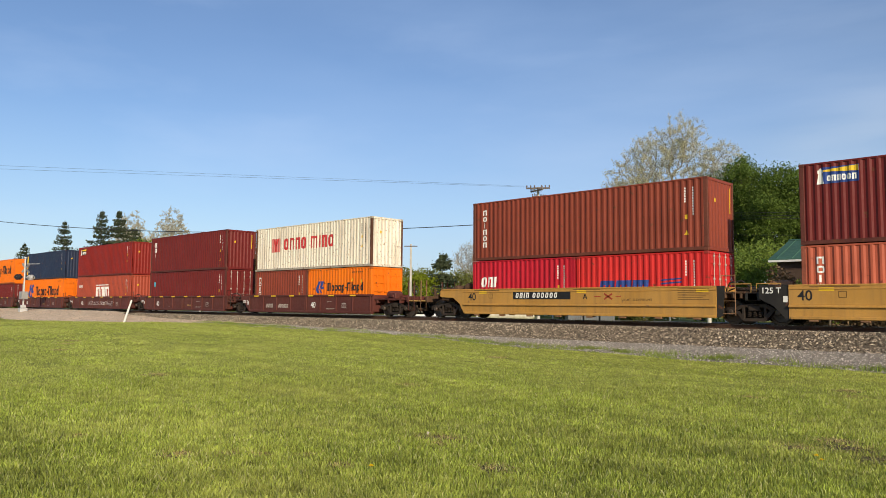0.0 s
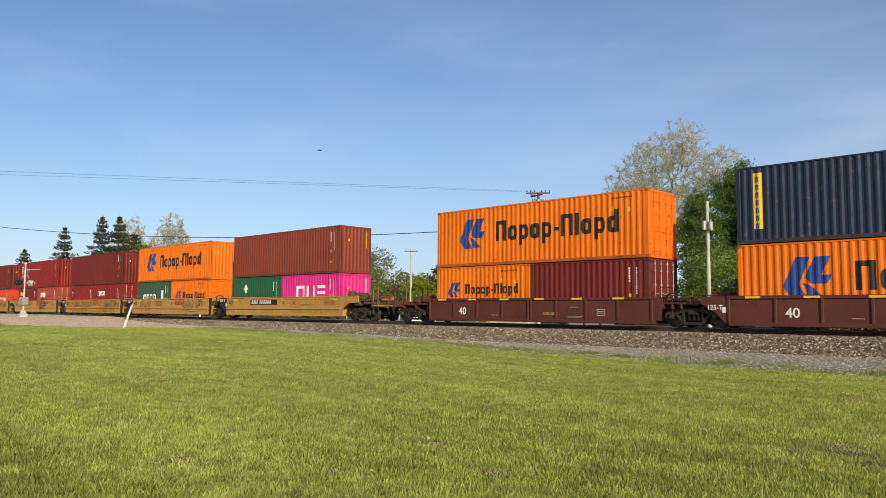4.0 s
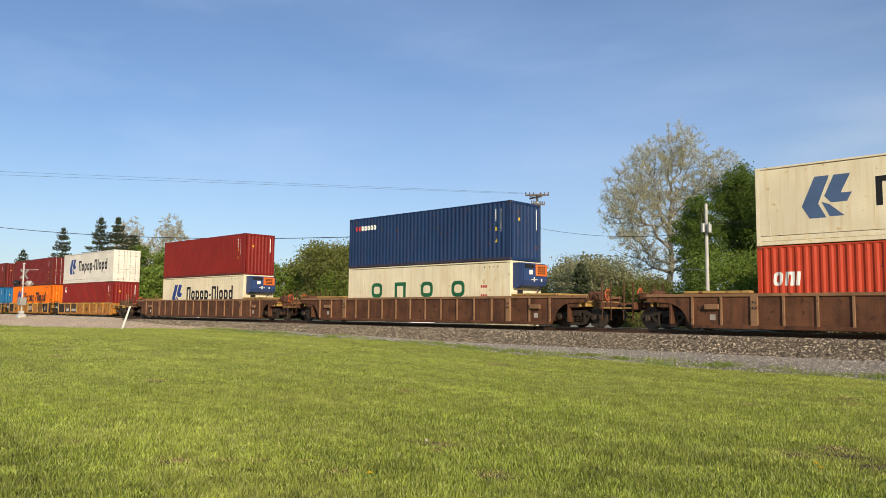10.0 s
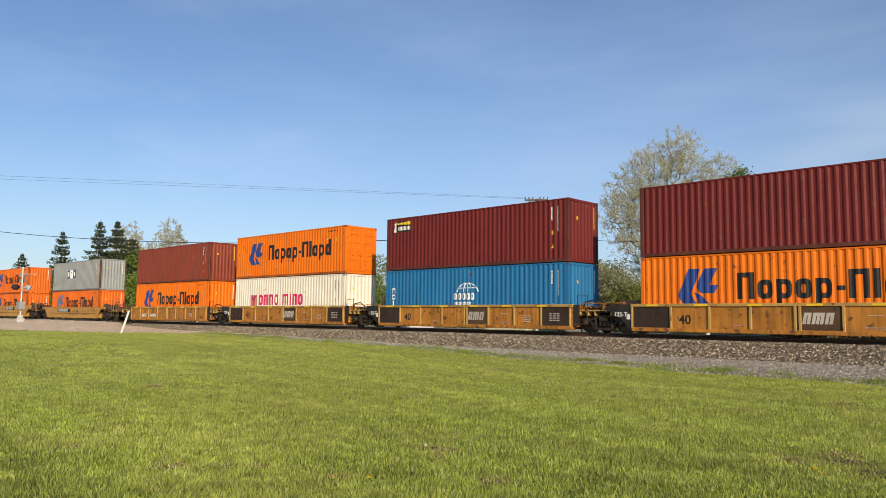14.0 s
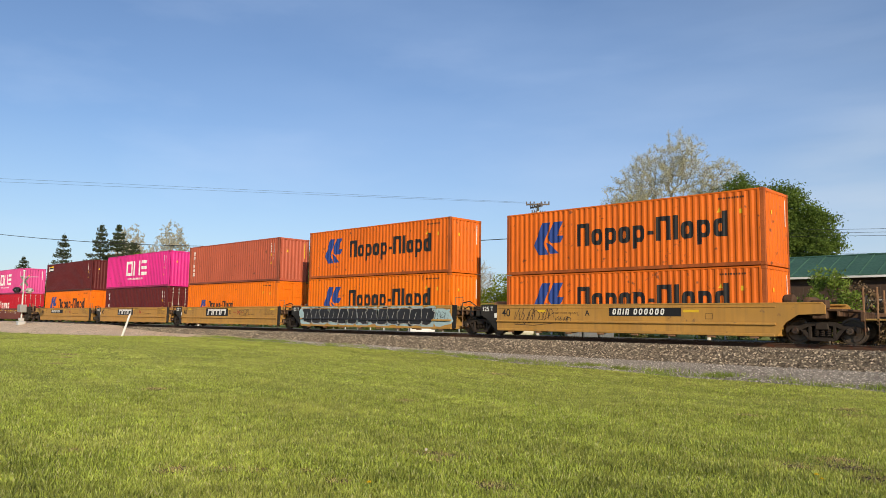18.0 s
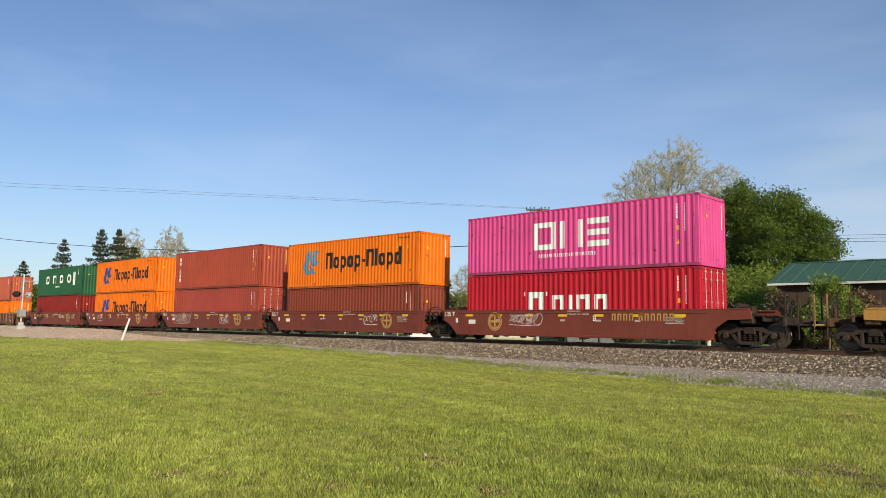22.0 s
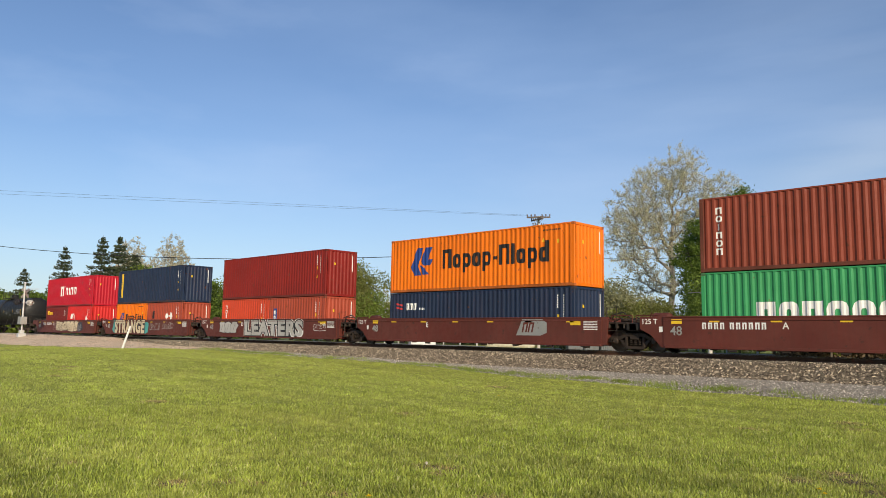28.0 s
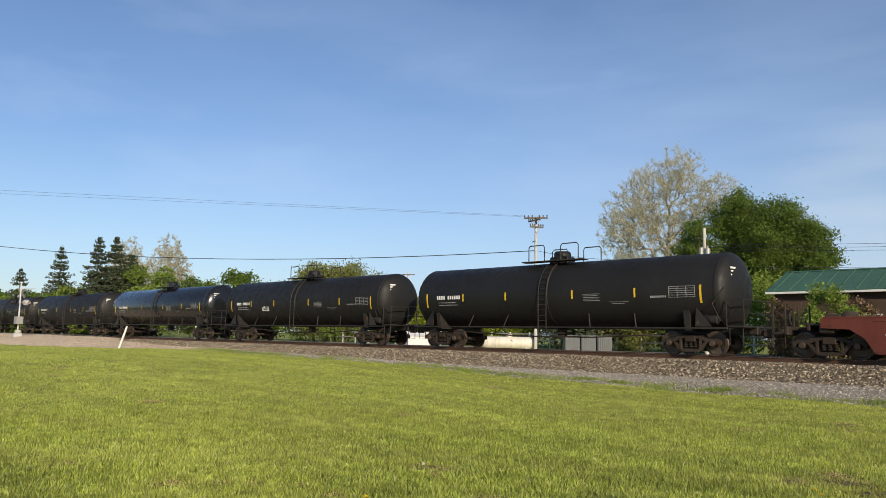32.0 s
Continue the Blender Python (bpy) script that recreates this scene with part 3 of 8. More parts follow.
# ---- trees and shrubs ----
BARK = material("bark", (0.13, 0.105, 0.08), 0.95, 0, 0.3, 10, 0.8, fine=30)
LIMB = material("grey_limbs", (0.36, 0.325, 0.27), 0.9, 0, 0.35, 10, 0.6, fine=30)
PALE_BARK = material("pale_bark", (0.50, 0.46, 0.39), 0.9, 0, 0.3, 10, 0.6, fine=30)
OAK_LEAF = leafy("broad_leaves", (0.140, 0.205, 0.040), (0.105, 0.160, 0.034), 0.12, 0.35, 0.45)
SPRING_LEAF = leafy("spring_leaves", (0.200, 0.280, 0.050), (0.24, 0.29, 0.055), 0.2, 0.40, 0.4)
OLIVE_LEAF = leafy("olive_leaves", (0.235, 0.255, 0.072), (0.28, 0.265, 0.10), 0.12, 0.25, 0.5)
GREY_LEAF = leafy("grey_leaves", (0.36, 0.36, 0.19), (0.40, 0.38, 0.22), 0.15, 0.30, 0.5)
LIME_LEAF = leafy("lime_leaves", (0.22, 0.27, 0.020), (0.26, 0.29, 0.03), 0.2, 0.35, 0.4)
BUD_LEAF = leafy("bud_leaves", (0.62, 0.60, 0.40), (0.56, 0.54, 0.32), 0.15, 0.30, 0.5)
NEEDLES = leafy("needles", (0.078, 0.098, 0.052), (0.060, 0.080, 0.044), 0.15, 0.35, 0.15)
TWIG_BUD = leafy("twig_buds", (0.60, 0.56, 0.42), (0.54, 0.50, 0.36), 0.15, 0.30, 0.5)
DRY = leafy("dry_brush", (0.20, 0.14, 0.085), (0.15, 0.10, 0.06), 0.1, 0.4, 0.2)


def cards(centres, sizes, g, flat=0.0):
    """Small leaf faces turned at random round the centres."""
    n = len(centres)
    a = g.standard_normal((n, 3))
    a[:, 2] *= 1 - flat
    a /= np.linalg.norm(a, axis=1)[:, None] + 1e-9
    b = np.cross(a, g.standard_normal((n, 3)))
    b /= np.linalg.norm(b, axis=1)[:, None] + 1e-9
    s = sizes[:, None]
    p = np.asarray(centres)
    return np.stack([p - a * s, p + b * s * 0.55, p + a * s, p - b * s * 0.55], 1).reshape(-1, 3)


def leaf_part(name, co, mat, tree):
    ob = triangles(name, co, mat, 4)
    ob.parent = tree
    return ob


def broad_tree(name, label, x, y, high, wide, base, mat, n, leaf, seed, lobes=14, bark=None, shape=None):
    """A trunk, limbs out to uneven lobes, and a crown of small leaves in tufts, with gaps between the lobes.
    shape: lobes of a known crown (to the side, height, radius)."""
    g = np.random.default_rng(seed)
    z0 = float(ground_level(x, y)) - 0.1
    tree = empty(name, label, "tree", at=pose(x, y, z0, 0, 0, 20 if shape else 0))
    s = Solid()
    r0 = 0.03 * high
    fork = base + 0.25 * (high - base)
    s.rod((0, 0, 0), (0.1, 0, fork), r0 * 0.55, 9, r0 * 0.38)
    balls = []
    if shape:
        for a, z, r in shape:
            balls.append((np.array([a, (g.random() - 0.5) * wide * 0.35, z - z0]), r))
            balls.append((np.array([a * 0.75 + 0.4 * g.standard_normal(), (g.random() - 0.5) * wide * 0.7, z - z0 - 0.5 * r]), r * 0.7))
    else:
        for k in range(lobes):
            th, u = 2.4 * k + g.random(), (k + 0.5) / lobes
            zl = base + (high - base) * (0.12 + 0.80 * u)
            taper = math.sqrt(max(0.05, 1 - (2 * abs((zl - base) / (high - base) - 0.42)) ** 2 * 0.62))
            rr = (0.26 + 0.56 * g.random()) * taper
            size = wide * (0.10 + 0.14 * g.random()) * (0.7 + 0.5 * taper)
            balls.append((np.array([math.cos(th) * wide / 2 * rr * 1.25, math.sin(th) * wide * 0.45 * rr * 1.25, min(zl, high - size * 0.8)]), size))
    weight = sum(r * r for _, r in balls)
    pts, sizes = [], []
    for c, size in balls:
        mid = c * 0.5 + np.array([0, 0, fork * 0.6])
        s.rod((0.1, 0, fork * (0.75 + 0.25 * g.random())), mid, r0 * 0.24, 6, r0 * 0.15)
        s.rod(mid, c, r0 * 0.15, 5, r0 * 0.05)
        tufts = 34
        d = g.standard_normal((tufts, 3))
        d[:, 2] = d[:, 2] * 0.9 + 0.15
        d /= np.linalg.norm(d, axis=1)[:, None]
        heart = c + d * (size * (0.45 + 0.55 * g.random((tufts, 1)))) * np.array([1, 1, 0.85])
        for e in heart[:6]:
            s.rod(c * 0.8 + mid * 0.2, e, r0 * 0.05, 4, r0 * 0.02)
        m = int(n * size * size / weight)
        k = g.integers(0, tufts, m)
        pts.append(heart[k] + g.standard_normal((m, 3)) * size * np.array([0.22, 0.22, 0.15]))
        sizes.append(leaf * (0.6 + 0.8 * g.random(m)))
    part("trunk", s, bark or BARK, tree)
    leaf_part("crown", cards(np.concatenate(pts), np.concatenate(sizes), g, 0.0), mat, tree)
    return tree


def budding_crown(label, x, y, lobes, fork, turn, seed, ends=900, twigs=4, per=9, bud=0.06, mat=None, bark=None):
    """A tree in bud: limbs that reach out into every part of the crown's lobes (to the side, in depth, height; radii),
    thick where much hangs on them, with sprays of thin twigs and a veil of buds at their ends."""
    g = np.random.default_rng(seed)
    z0 = float(ground_level(x, y)) - 0.1
    tree = empty("budding_tree", label, "tree", at=pose(x, y, z0, 0, 0, turn))
    vol = np.array([a[3] * a[4] * a[5] for a in lobes])
    want = []
    for lobe, m in zip(lobes, (ends * vol / vol.sum()).astype(int)):
        d = g.standard_normal((m, 3))
        d /= np.linalg.norm(d, axis=1)[:, None]
        want.append(np.array(lobe[:3]) - (0, 0, z0) + d * np.array(lobe[3:]) * g.random((m, 1)) ** 0.42)
    want = np.concatenate(want)
    top = want[:, 2].max()
    node = [np.array([0.12 * math.sin(k * 0.9), 0.1 * math.cos(k * 0.7), k * 0.8]) for k in range(int(top * 0.62 / 0.8))]
    over, run_in = [-1] + list(range(len(node) - 1)), [0.8 * k for k in range(len(node))]
    first = max(1, int(fork / 0.8))
    order = np.argsort(np.linalg.norm(want - np.array([0, 0, fork]), axis=1))
    tips = []
    for i in order:
        p = want[i]
        have = np.array(node)
        cost = np.linalg.norm(have - p, axis=1) + 0.22 * np.array(run_in) + 0.9 * np.maximum(0, have[:, 2] - p[2])
        cost[:first] += 50
        k = int(np.argmin(cost))
        a = node[k]
        steps = max(1, int(np.linalg.norm(p - a) / 0.9))
        for q in range(1, steps + 1):
            w = q / steps
            v = a + (p - a) * w + np.array([0, 0, -0.10 * np.linalg.norm(p - a) * w * (1 - w) * 2]) + (g.standard_normal(3) * 0.09 if q < steps else 0)
            node.append(v)
            over.append(k)
            run_in.append(run_in[k] + np.linalg.norm(v - node[k]))
            k = len(node) - 1
        tips.append(k)
    load = np.zeros(len(node))
    load[tips] = 1
    for k in range(len(node) - 1, 0, -1):
        load[over[k]] += load[k]
    s, pts = Solid(), []
    for k in range(1, len(node)):
        r = 0.012 * max(1, load[k]) ** 0.44
        s.rod(node[over[k]], node[k], 0.012 * max(1, load[over[k]]) ** 0.44 if over[k] >= first else r * 1.02, 7 if load[k] > 25 else 4, r)
    for k in tips:
        p = node[k]
        out = (p - node[over[k]]) / (np.linalg.norm(p - node[over[k]]) + 1e-6)
        for q in range(twigs):
            d = out * 0.6 + g.standard_normal(3) * 0.6 + (0, 0, 0.25)
            e = p + d / np.linalg.norm(d) * (0.35 + 0.55 * g.random())
            s.rod(p, e, 0.010, 3, 0.004)
            u = g.random((per, 1))
            pts.append(p + (e - p) * u + g.standard_normal((per, 3)) * 0.09)
    part("trunk", s.mesh("trunk", flip_check=False), bark or PALE_BARK, tree)
    pts = np.concatenate(pts)
    leaf_part("crown", cards(pts, bud * (0.6 + 0.8 * g.random(len(pts))), g), mat or BUD_LEAF, tree)
    return tree


def bare_tree(name, label, x, y, high, wide, seed, twigs=5, buds=6000, bud=0.07, bark=None, mat=None, lean=0.0):
    """A tree in bud: limbs that fork again and again into thin twigs, with a thin veil of buds."""
    g = np.random.default_rng(seed)
    z0 = float(ground_level(x, y)) - 0.1
    tree = empty(name, label, "tree", at=pose(x, y, z0))
    s, tips = Solid(), []

    def grow(p, d, length, r, level):
        q = p + d * length
        bend = p + d * length * 0.5 + Vector(g.standard_normal(3)) * length * 0.05
        s.rod(p, bend, r, max(3, 8 - 2 * level), r * 0.82)
        s.rod(bend, q, r * 0.82, max(3, 8 - 2 * level), r * 0.62)
        if level >= 2:
            tips.append((bend, q))
        if level == twigs:
            return
        for k in range(3 if level else 5):
            turn = 6.283 * (k + g.random() * 0.6) / (3 if level else 5)
            spread = (0.62 + 0.40 * g.random()) if level < 2 else (0.32 + 0.45 * g.random())
            side = d.orthogonal().normalized()
            side.rotate(Matrix.Rotation(turn, 3, d))
            nd = (d * math.cos(spread) + side * math.sin(spread) * (wide / high) * 1.55 + Vector((0, 0, 0.10))).normalized()
            grow(bend.lerp(q, 0.25 + 0.75 * g.random()), nd, length * (0.62 + 0.16 * g.random()), r * (0.55 if level else 0.5), level + 1)
        if level < twigs:
            grow(q, (d + Vector(g.standard_normal(3)) * (0.05 if level < 2 else 0.14)).normalized(), length * (0.80 if level < 2 else 0.72), r * (0.72 if level < 2 else 0.62), level + 1)

    grow(Vector((0, 0, 0)), Vector((lean, 0, 1)).normalized(), high * 0.26, high * 0.018, 0)
    top = max(v[2] for v in s.v)
    k = high / top
    k2 = wide / 2 / sorted(math.hypot(v[0], v[1]) for v in s.v)[int(len(s.v) * 0.985)]
    s.v = [(a * k2, b * k2, c * k) for a, b, c in s.v]
    part("trunk", s.mesh("trunk", flip_check=False), bark or PALE_BARK, tree)
    idx = g.integers(0, len(tips), buds)
    u = g.random(buds)
    pts = np.array([tuple(tips[i][0].lerp(tips[i][1], w) * Vector((k2, k2, k))) for i, w in zip(idx, u)]) + g.standard_normal((buds, 3)) * 0.10
    leaf_part("crown", cards(pts, bud * (0.6 + 0.8 * g.random(buds)), g), mat or BUD_LEAF, tree)
    return tree


def spruce(label, x, y, high, wide, seed, n=5200, base=0.08):
    """A conifer: a straight trunk with tiers of boughs that sweep down and turn up at the tips, each a flat fan of needle sprays, with gaps between the tiers."""
    g = np.random.default_rng(seed)
    tree = empty("spruce_tree", label, "tree", at=pose(x, y, float(ground_level(x, y)) - 0.1))
    s = Solid().rod((0, 0, 0), (0, 0, high), high * 0.014, 8, 0.02)
    pts, sizes = [], []
    tiers = max(9, int(high / 0.78))
    for k in range(tiers):
        u = base + (1 - base) * (k + 0.5 * g.random()) / tiers
        reach = wide * 0.68 * (1 - u) ** 0.95 * (0.80 + 0.36 * g.random()) + 0.2
        for j in range(9):
            a = 6.283 * (j + g.random() * 0.8) / 9 + 1.3 * k
            r = reach * (0.60 + 0.55 * g.random())
            way = np.array([math.cos(a), math.sin(a), 0.0])
            start = np.array([0, 0, u * high])
            lift = 0.16 if u > 0.7 else -0.10
            bend, tip = start + way * r * 0.6 + (0, 0, (lift - 0.10) * r), start + way * r + (0, 0, lift * r)
            s.rod(start, bend, 0.05 * (1 - u) + 0.015, 4, 0.02)
            s.rod(bend, tip, 0.02, 4, 0.008)
            m = max(14, int(n * 2.6 / tiers / 9 * (0.35 + 1.4 * (1 - u))))
            w = (0.12 + 0.88 * g.random(m) ** 0.75)[:, None]
            line = np.where(w < 0.6, start + (bend - start) * w / 0.6, bend + (tip - bend) * (w - 0.6) / 0.4)
            side = np.array([-way[1], way[0], 0.0])
            fan = (0.10 + 0.26 * (1 - np.abs(2 * w - 0.9))) * r
            pts.append(line + side * g.standard_normal((m, 1)) * fan * 0.6 + np.array([0, 0, 1]) * (g.standard_normal((m, 1)) * 0.17 - 0.2))
            sizes.append((0.13 + 0.13 * (1 - u)) * (0.6 + 0.8 * g.random(m)))
    part("trunk", s.mesh("trunk", flip_check=False), BARK, tree)
    leaf_part("crown", cards(np.concatenate(pts), np.concatenate(sizes), g, 0.75), NEEDLES, tree)
    return tree


spruce("tall dark green spruce beyond the crossing", -158.6, 25.4, 18.0, 9.6, 21, 4200)
spruce("tall dark green spruce beyond the crossing", -137.7, 24.5, 18.3, 9.0, 22)
spruce("broad dark green spruce beside another spruce", -140.5, 28.7, 18.8, 12.0, 23, 8000)
spruce("broad dark green spruce beside another spruce", -139.0, 31.0, 15.8, 13.5, 24, 7000)
spruce("small dark green spruce beyond the road", -164.9, 20.1, 13.4, 8.6, 25, 3000)
spruce("small dark green spruce in the tree line", -62.5, 35.6, 8.0, 6.8, 26, 4200)
budding_crown("tall pale tree in bud with bare twigs", -168.6, 42.9, [(0, 0, 15.5, 3.4, 3.4, 6.6), (-1.6, 0, 13, 3.0, 3, 5), (2.4, 0, 12, 3.0, 3, 5)], 5.0, 60, 31, 560, 3, 14, 0.11, TWIG_BUD)
budding_crown("tall pale tree in bud with bare twigs", -157.4, 46.8, [(0.5, 0, 15.4, 3.4, 3.6, 6.2), (-3.6, 0, 12, 2.8, 3, 4.4), (3.0, 0, 12.5, 2.8, 3, 5.4)], 5.0, 60, 32, 620, 3, 14, 0.11, TWIG_BUD)
budding_crown("tall sycamore in pale yellow bud behind the railway", -36.1, 42.0,
              [(0.9, 0, 17.2, 2.9, 3.4, 3.4), (-2.2, 0, 15.2, 2.6, 3.2, 3.3), (-4.3, 0, 13.4, 2.6, 3.2, 2.5), (-4.9, 0, 10.8, 2.4, 3.2, 2.3), (4.6, 0, 15.2, 2.6, 3.2, 2.2), (2.6, 0, 12.6, 2.9, 3.4, 2.6), (-1.2, 0, 11.6, 3.0, 3.6, 2.8), (1.6, 0, 9.2, 3.2, 3.4, 1.8), (-3.4, 0, 8.2, 2.8, 3, 1.8), (-1.5, 0, 6.2, 3.0, 3, 1.4)], 4.6, 26, 33, 1450, 5, 10, 0.060, None, LIMB)
spruce("dark green spruce in the shrubs behind the lot", -36.3, 25.9, 6.0, 3.2, 27, 2600)
budding_crown("round bare grey tree with fine twigs", -63.1, 42.0, [(0, 0, 5.8, 2.9, 2.9, 2.9), (0.3, 0, 4.2, 2.2, 2.2, 1.8)], 2.2, 40, 36, 480, 5, 4, 0.05, TWIG_BUD, LIMB)
broad_tree("roadside_bush", "rounded yellow-green bush in young leaf", -53.0, 37.4, 6.7, 6.6, 0.2, LIME_LEAF, 9000, 0.11, 49, 14)
bare_tree("budding_tree", "bare grey tree in early bud", -84.0, 44.5, 8.8, 7.5, 34, 5, 1500, 0.08)
bare_tree("budding_tree", "bare grey tree in early bud", -58.5, 47.0, 8.2, 9.0, 35, 5, 5500, 0.10, None, OLIVE_LEAF)
broad_tree("oak_tree", "tall narrow dense green tree beside the green-roofed building", -28.2, 40.4, 15.4, 6.0, 1.2, OAK_LEAF, 46000, 0.095, 41, 30,
           shape=[(0.0, 13.6, 1.7), (-0.9, 12.0, 1.9), (0.9, 11.6, 2.1), (-0.6, 9.8, 2.2), (0.8, 8.6, 2.3), (-0.3, 6.6, 2.2), (0.6, 4.6, 2.0)])
broad_tree("oak_tree", "large dense domed green tree beside the green-roofed building", -24.3, 39.7, 14.2, 9.4, 1.0, OAK_LEAF, 80000, 0.10, 42, 36,
           shape=[(-0.3, 11.8, 2.1), (1.5, 11.0, 2.0), (-1.8, 10.4, 2.0), (2.7, 9.6, 1.9), (0.5, 9.2, 2.5), (3.6, 7.9, 1.6), (2.0, 7.3, 2.3), (-1.4, 7.2, 2.4), (3.7, 6.0, 1.5), (0.8, 5.0, 2.3), (2.6, 4.6, 1.8)])
broad_tree("oak_tree", "dense green tree behind the utility pole", -29.4, 34.5, 12.0, 5.0, 0.6, OAK_LEAF, 30000, 0.09, 43, 22,
           shape=[(0.0, 10.5, 1.1), (-0.5, 9.2, 1.4), (0.7, 8.6, 1.3), (-1.2, 7.6, 1.3), (0.4, 7.0, 1.7), (-0.6, 5.6, 1.7), (0.6, 4.4, 1.7), (-0.4, 3.0, 1.5)])
broad_tree("roadside_tree", "lower dense green tree under the tall ones", -25.0, 31.5, 6.6, 9.0, 0.4, SPRING_LEAF, 26000, 0.095, 44, 22)
broad_tree("young_tree", "bright green young tree before the building", -14.3, 18.6, 4.7, 3.2, 0.5, SPRING_LEAF, 5200, 0.085, 45, 12)
broad_tree("roadside_bush", "large olive-green roadside bush", -79.3, 33.0, 10.6, 13.0, 0.3, OLIVE_LEAF, 42000, 0.15, 46, 30)
broad_tree("roadside_bush", "low green roadside bush", -74.0, 30.5, 6.4, 8.0, 0.2, SPRING_LEAF, 14000, 0.11, 47, 16)
broad_tree("roadside_bush", "low yellow-green flowering bush", -63.5, 31.5, 5.2, 5.0, 0.2, LIME_LEAF, 5000, 0.12, 48, 12)
for k, (x, y, h, w, m, nm) in enumerate([
        (-97.2, 29.6, 10.4, 8.0, OAK_LEAF, "green"), (-111.4, 30.0, 10.0, 8.5, OAK_LEAF, "green"), (-103.0, 34.0, 8.0, 9.0, SPRING_LEAF, "light green"), (-124.0, 28.0, 8.8, 9.5, SPRING_LEAF, "light green"),
        (-136.0, 33.8, 13.6, 10.0, SPRING_LEAF, "light green"), (-136.4, 20.1, 8.8, 8.0, SPRING_LEAF, "light green"), (-146.0, 19.0, 8.0, 9.0, OAK_LEAF, "green"), (-152.0, 14.5, 7.0, 9.0, SPRING_LEAF, "light green"),
        (-165.0, 14.0, 8.5, 8.0, OAK_LEAF, "green"), (-175.0, 18.0, 8.0, 9.0, OAK_LEAF, "green"), (-120.0, 36.0, 9.0, 10.0, OLIVE_LEAF, "olive"), (-88.0, 36.0, 9.6, 9.0, OLIVE_LEAF, "olive"),
        (-69.0, 38.0, 6.4, 9.0, OLIVE_LEAF, "olive"), (-61.0, 40.0, 5.6, 9.0, OLIVE_LEAF, "olive"), (-53.0, 42.0, 6.8, 8.5, OLIVE_LEAF, "olive"), (-47.0, 44.0, 8.0, 8.0, OLIVE_LEAF, "olive"),
        (-42.0, 40.0, 5.0, 7.0, SPRING_LEAF, "light green"), (-44.0, 37.5, 7.0, 7.0, GREY_LEAF, "grey-green"), (-37.2, 30.6, 7.0, 6.5, GREY_LEAF, "grey-green"), (-34.4, 31.0, 5.4, 5.5, GREY_LEAF, "grey-green"), (-41.0, 33.0, 6.4, 6.5, GREY_LEAF, "grey-green"), (-36.0, 36.0, 4.6, 7.0, OLIVE_LEAF, "olive"), (-32.5, 30.0, 4.6, 5.5, OLIVE_LEAF, "olive"), (-185.0, 8.0, 9.0, 10.0, OAK_LEAF, "green"), (-91.0, 31.5, 8.2, 8.0, SPRING_LEAF, "light green")]):
    broad_tree("roadside_tree", f"{nm} roadside tree in the tree line", x, y, h, w, 0.3, m, 8200, 0.065 + 0.0013 * abs(x), 60 + k, 18)

# ---- building with a green roof ----
ROOF_GREEN = material("green_metal_roof", (0.050, 0.125, 0.080), 0.6, 0.05, 0.12, 6, 0.04, fine=20)
WALL_BROWN = material("brown_boards", (0.085, 0.055, 0.040), 0.9, 0, 0.3, 8, 0.5)
TRIM_WHITE = material("white_trim", (0.72, 0.71, 0.68), 0.6, 0, 0.08, 8, 0.05)
house = empty("green_roofed_building", "long low building with a green metal roof and brown walls", "building", at=pose(0, 0, -0.55))
z_e, z_r, y0, y1, xa, xb = 4.35, 5.92, 22.0, 30.0, -19.0, 12.0
yr = (y0 + y1) / 2
for name, (a, b, c, d) in {"front_wall": (xa + 0.4, xb, y0 + 0.5, y0 + 0.7), "back_wall": (xa + 0.4, xb, y1 - 0.7, y1 - 0.5)}.items():
    part(name, Solid().box(a, b, c, d, 0, z_e - 0.05), WALL_BROWN, house)
for x in (xa + 0.4, xb - 0.2):
    part("gable_wall", Solid().prism([(y0 + 0.7, 0), (y1 - 0.7, 0), (y1 - 0.7, z_e), (yr, z_r - 0.2), (y0 + 0.7, z_e)], "x", x, x + 0.2), WALL_BROWN, house)
for ya in (y0, y1):
    roof = part("roof_slope", Solid().prism([(ya, z_e), (yr, z_r), (yr, z_r + 0.08), (ya, z_e + 0.08)], "x", xa, xb), ROOF_GREEN, house)
    part("fascia", Solid().cbox(xa - 0.02, xb, min(ya, ya - 0.05 * (1 if ya == y0 else -1)), max(ya, ya - 0.05 * (1 if ya == y0 else -1)), z_e - 0.12, z_e + 0.02), TRIM_WHITE, house)
part("ridge_cap", Solid().prism([(yr - 0.18, z_r + 0.05), (yr, z_r + 0.14), (yr + 0.18, z_r + 0.05)], "x", xa, xb), ROOF_GREEN, house)
for k in range(31):
    x = xa + 0.5 + k
    part("roof_rib", Solid().add([(x - 0.03, y0, z_e + 0.08), (x + 0.03, y0, z_e + 0.08), (x + 0.03, yr, z_r + 0.08), (x - 0.03, yr, z_r + 0.08), (x, y0, z_e + 0.13), (x, yr, z_r + 0.13)], [(0, 4, 5, 3), (4, 1, 2, 5), (0, 1, 4), (3, 5, 2)]), ROOF_GREEN, house)
for x in (-16.8, -13.4, -8.0, -4.0):
    w = part("window", Solid().cbox(x, x + 1.2, y0 + 0.44, y0 + 0.50, 1.6, 2.9), TRIM_WHITE, house)
    part("pane", Solid().box(x + 0.08, x + 1.12, y0 + 0.42, y0 + 0.435, 1.68, 2.82), material("dark_glass", (0.02, 0.025, 0.03), 0.08, 0, 0.1, 5, 0), w)
g = np.random.default_rng(71)
n = 9000
px = -18.6 + 14.0 * g.random(n)
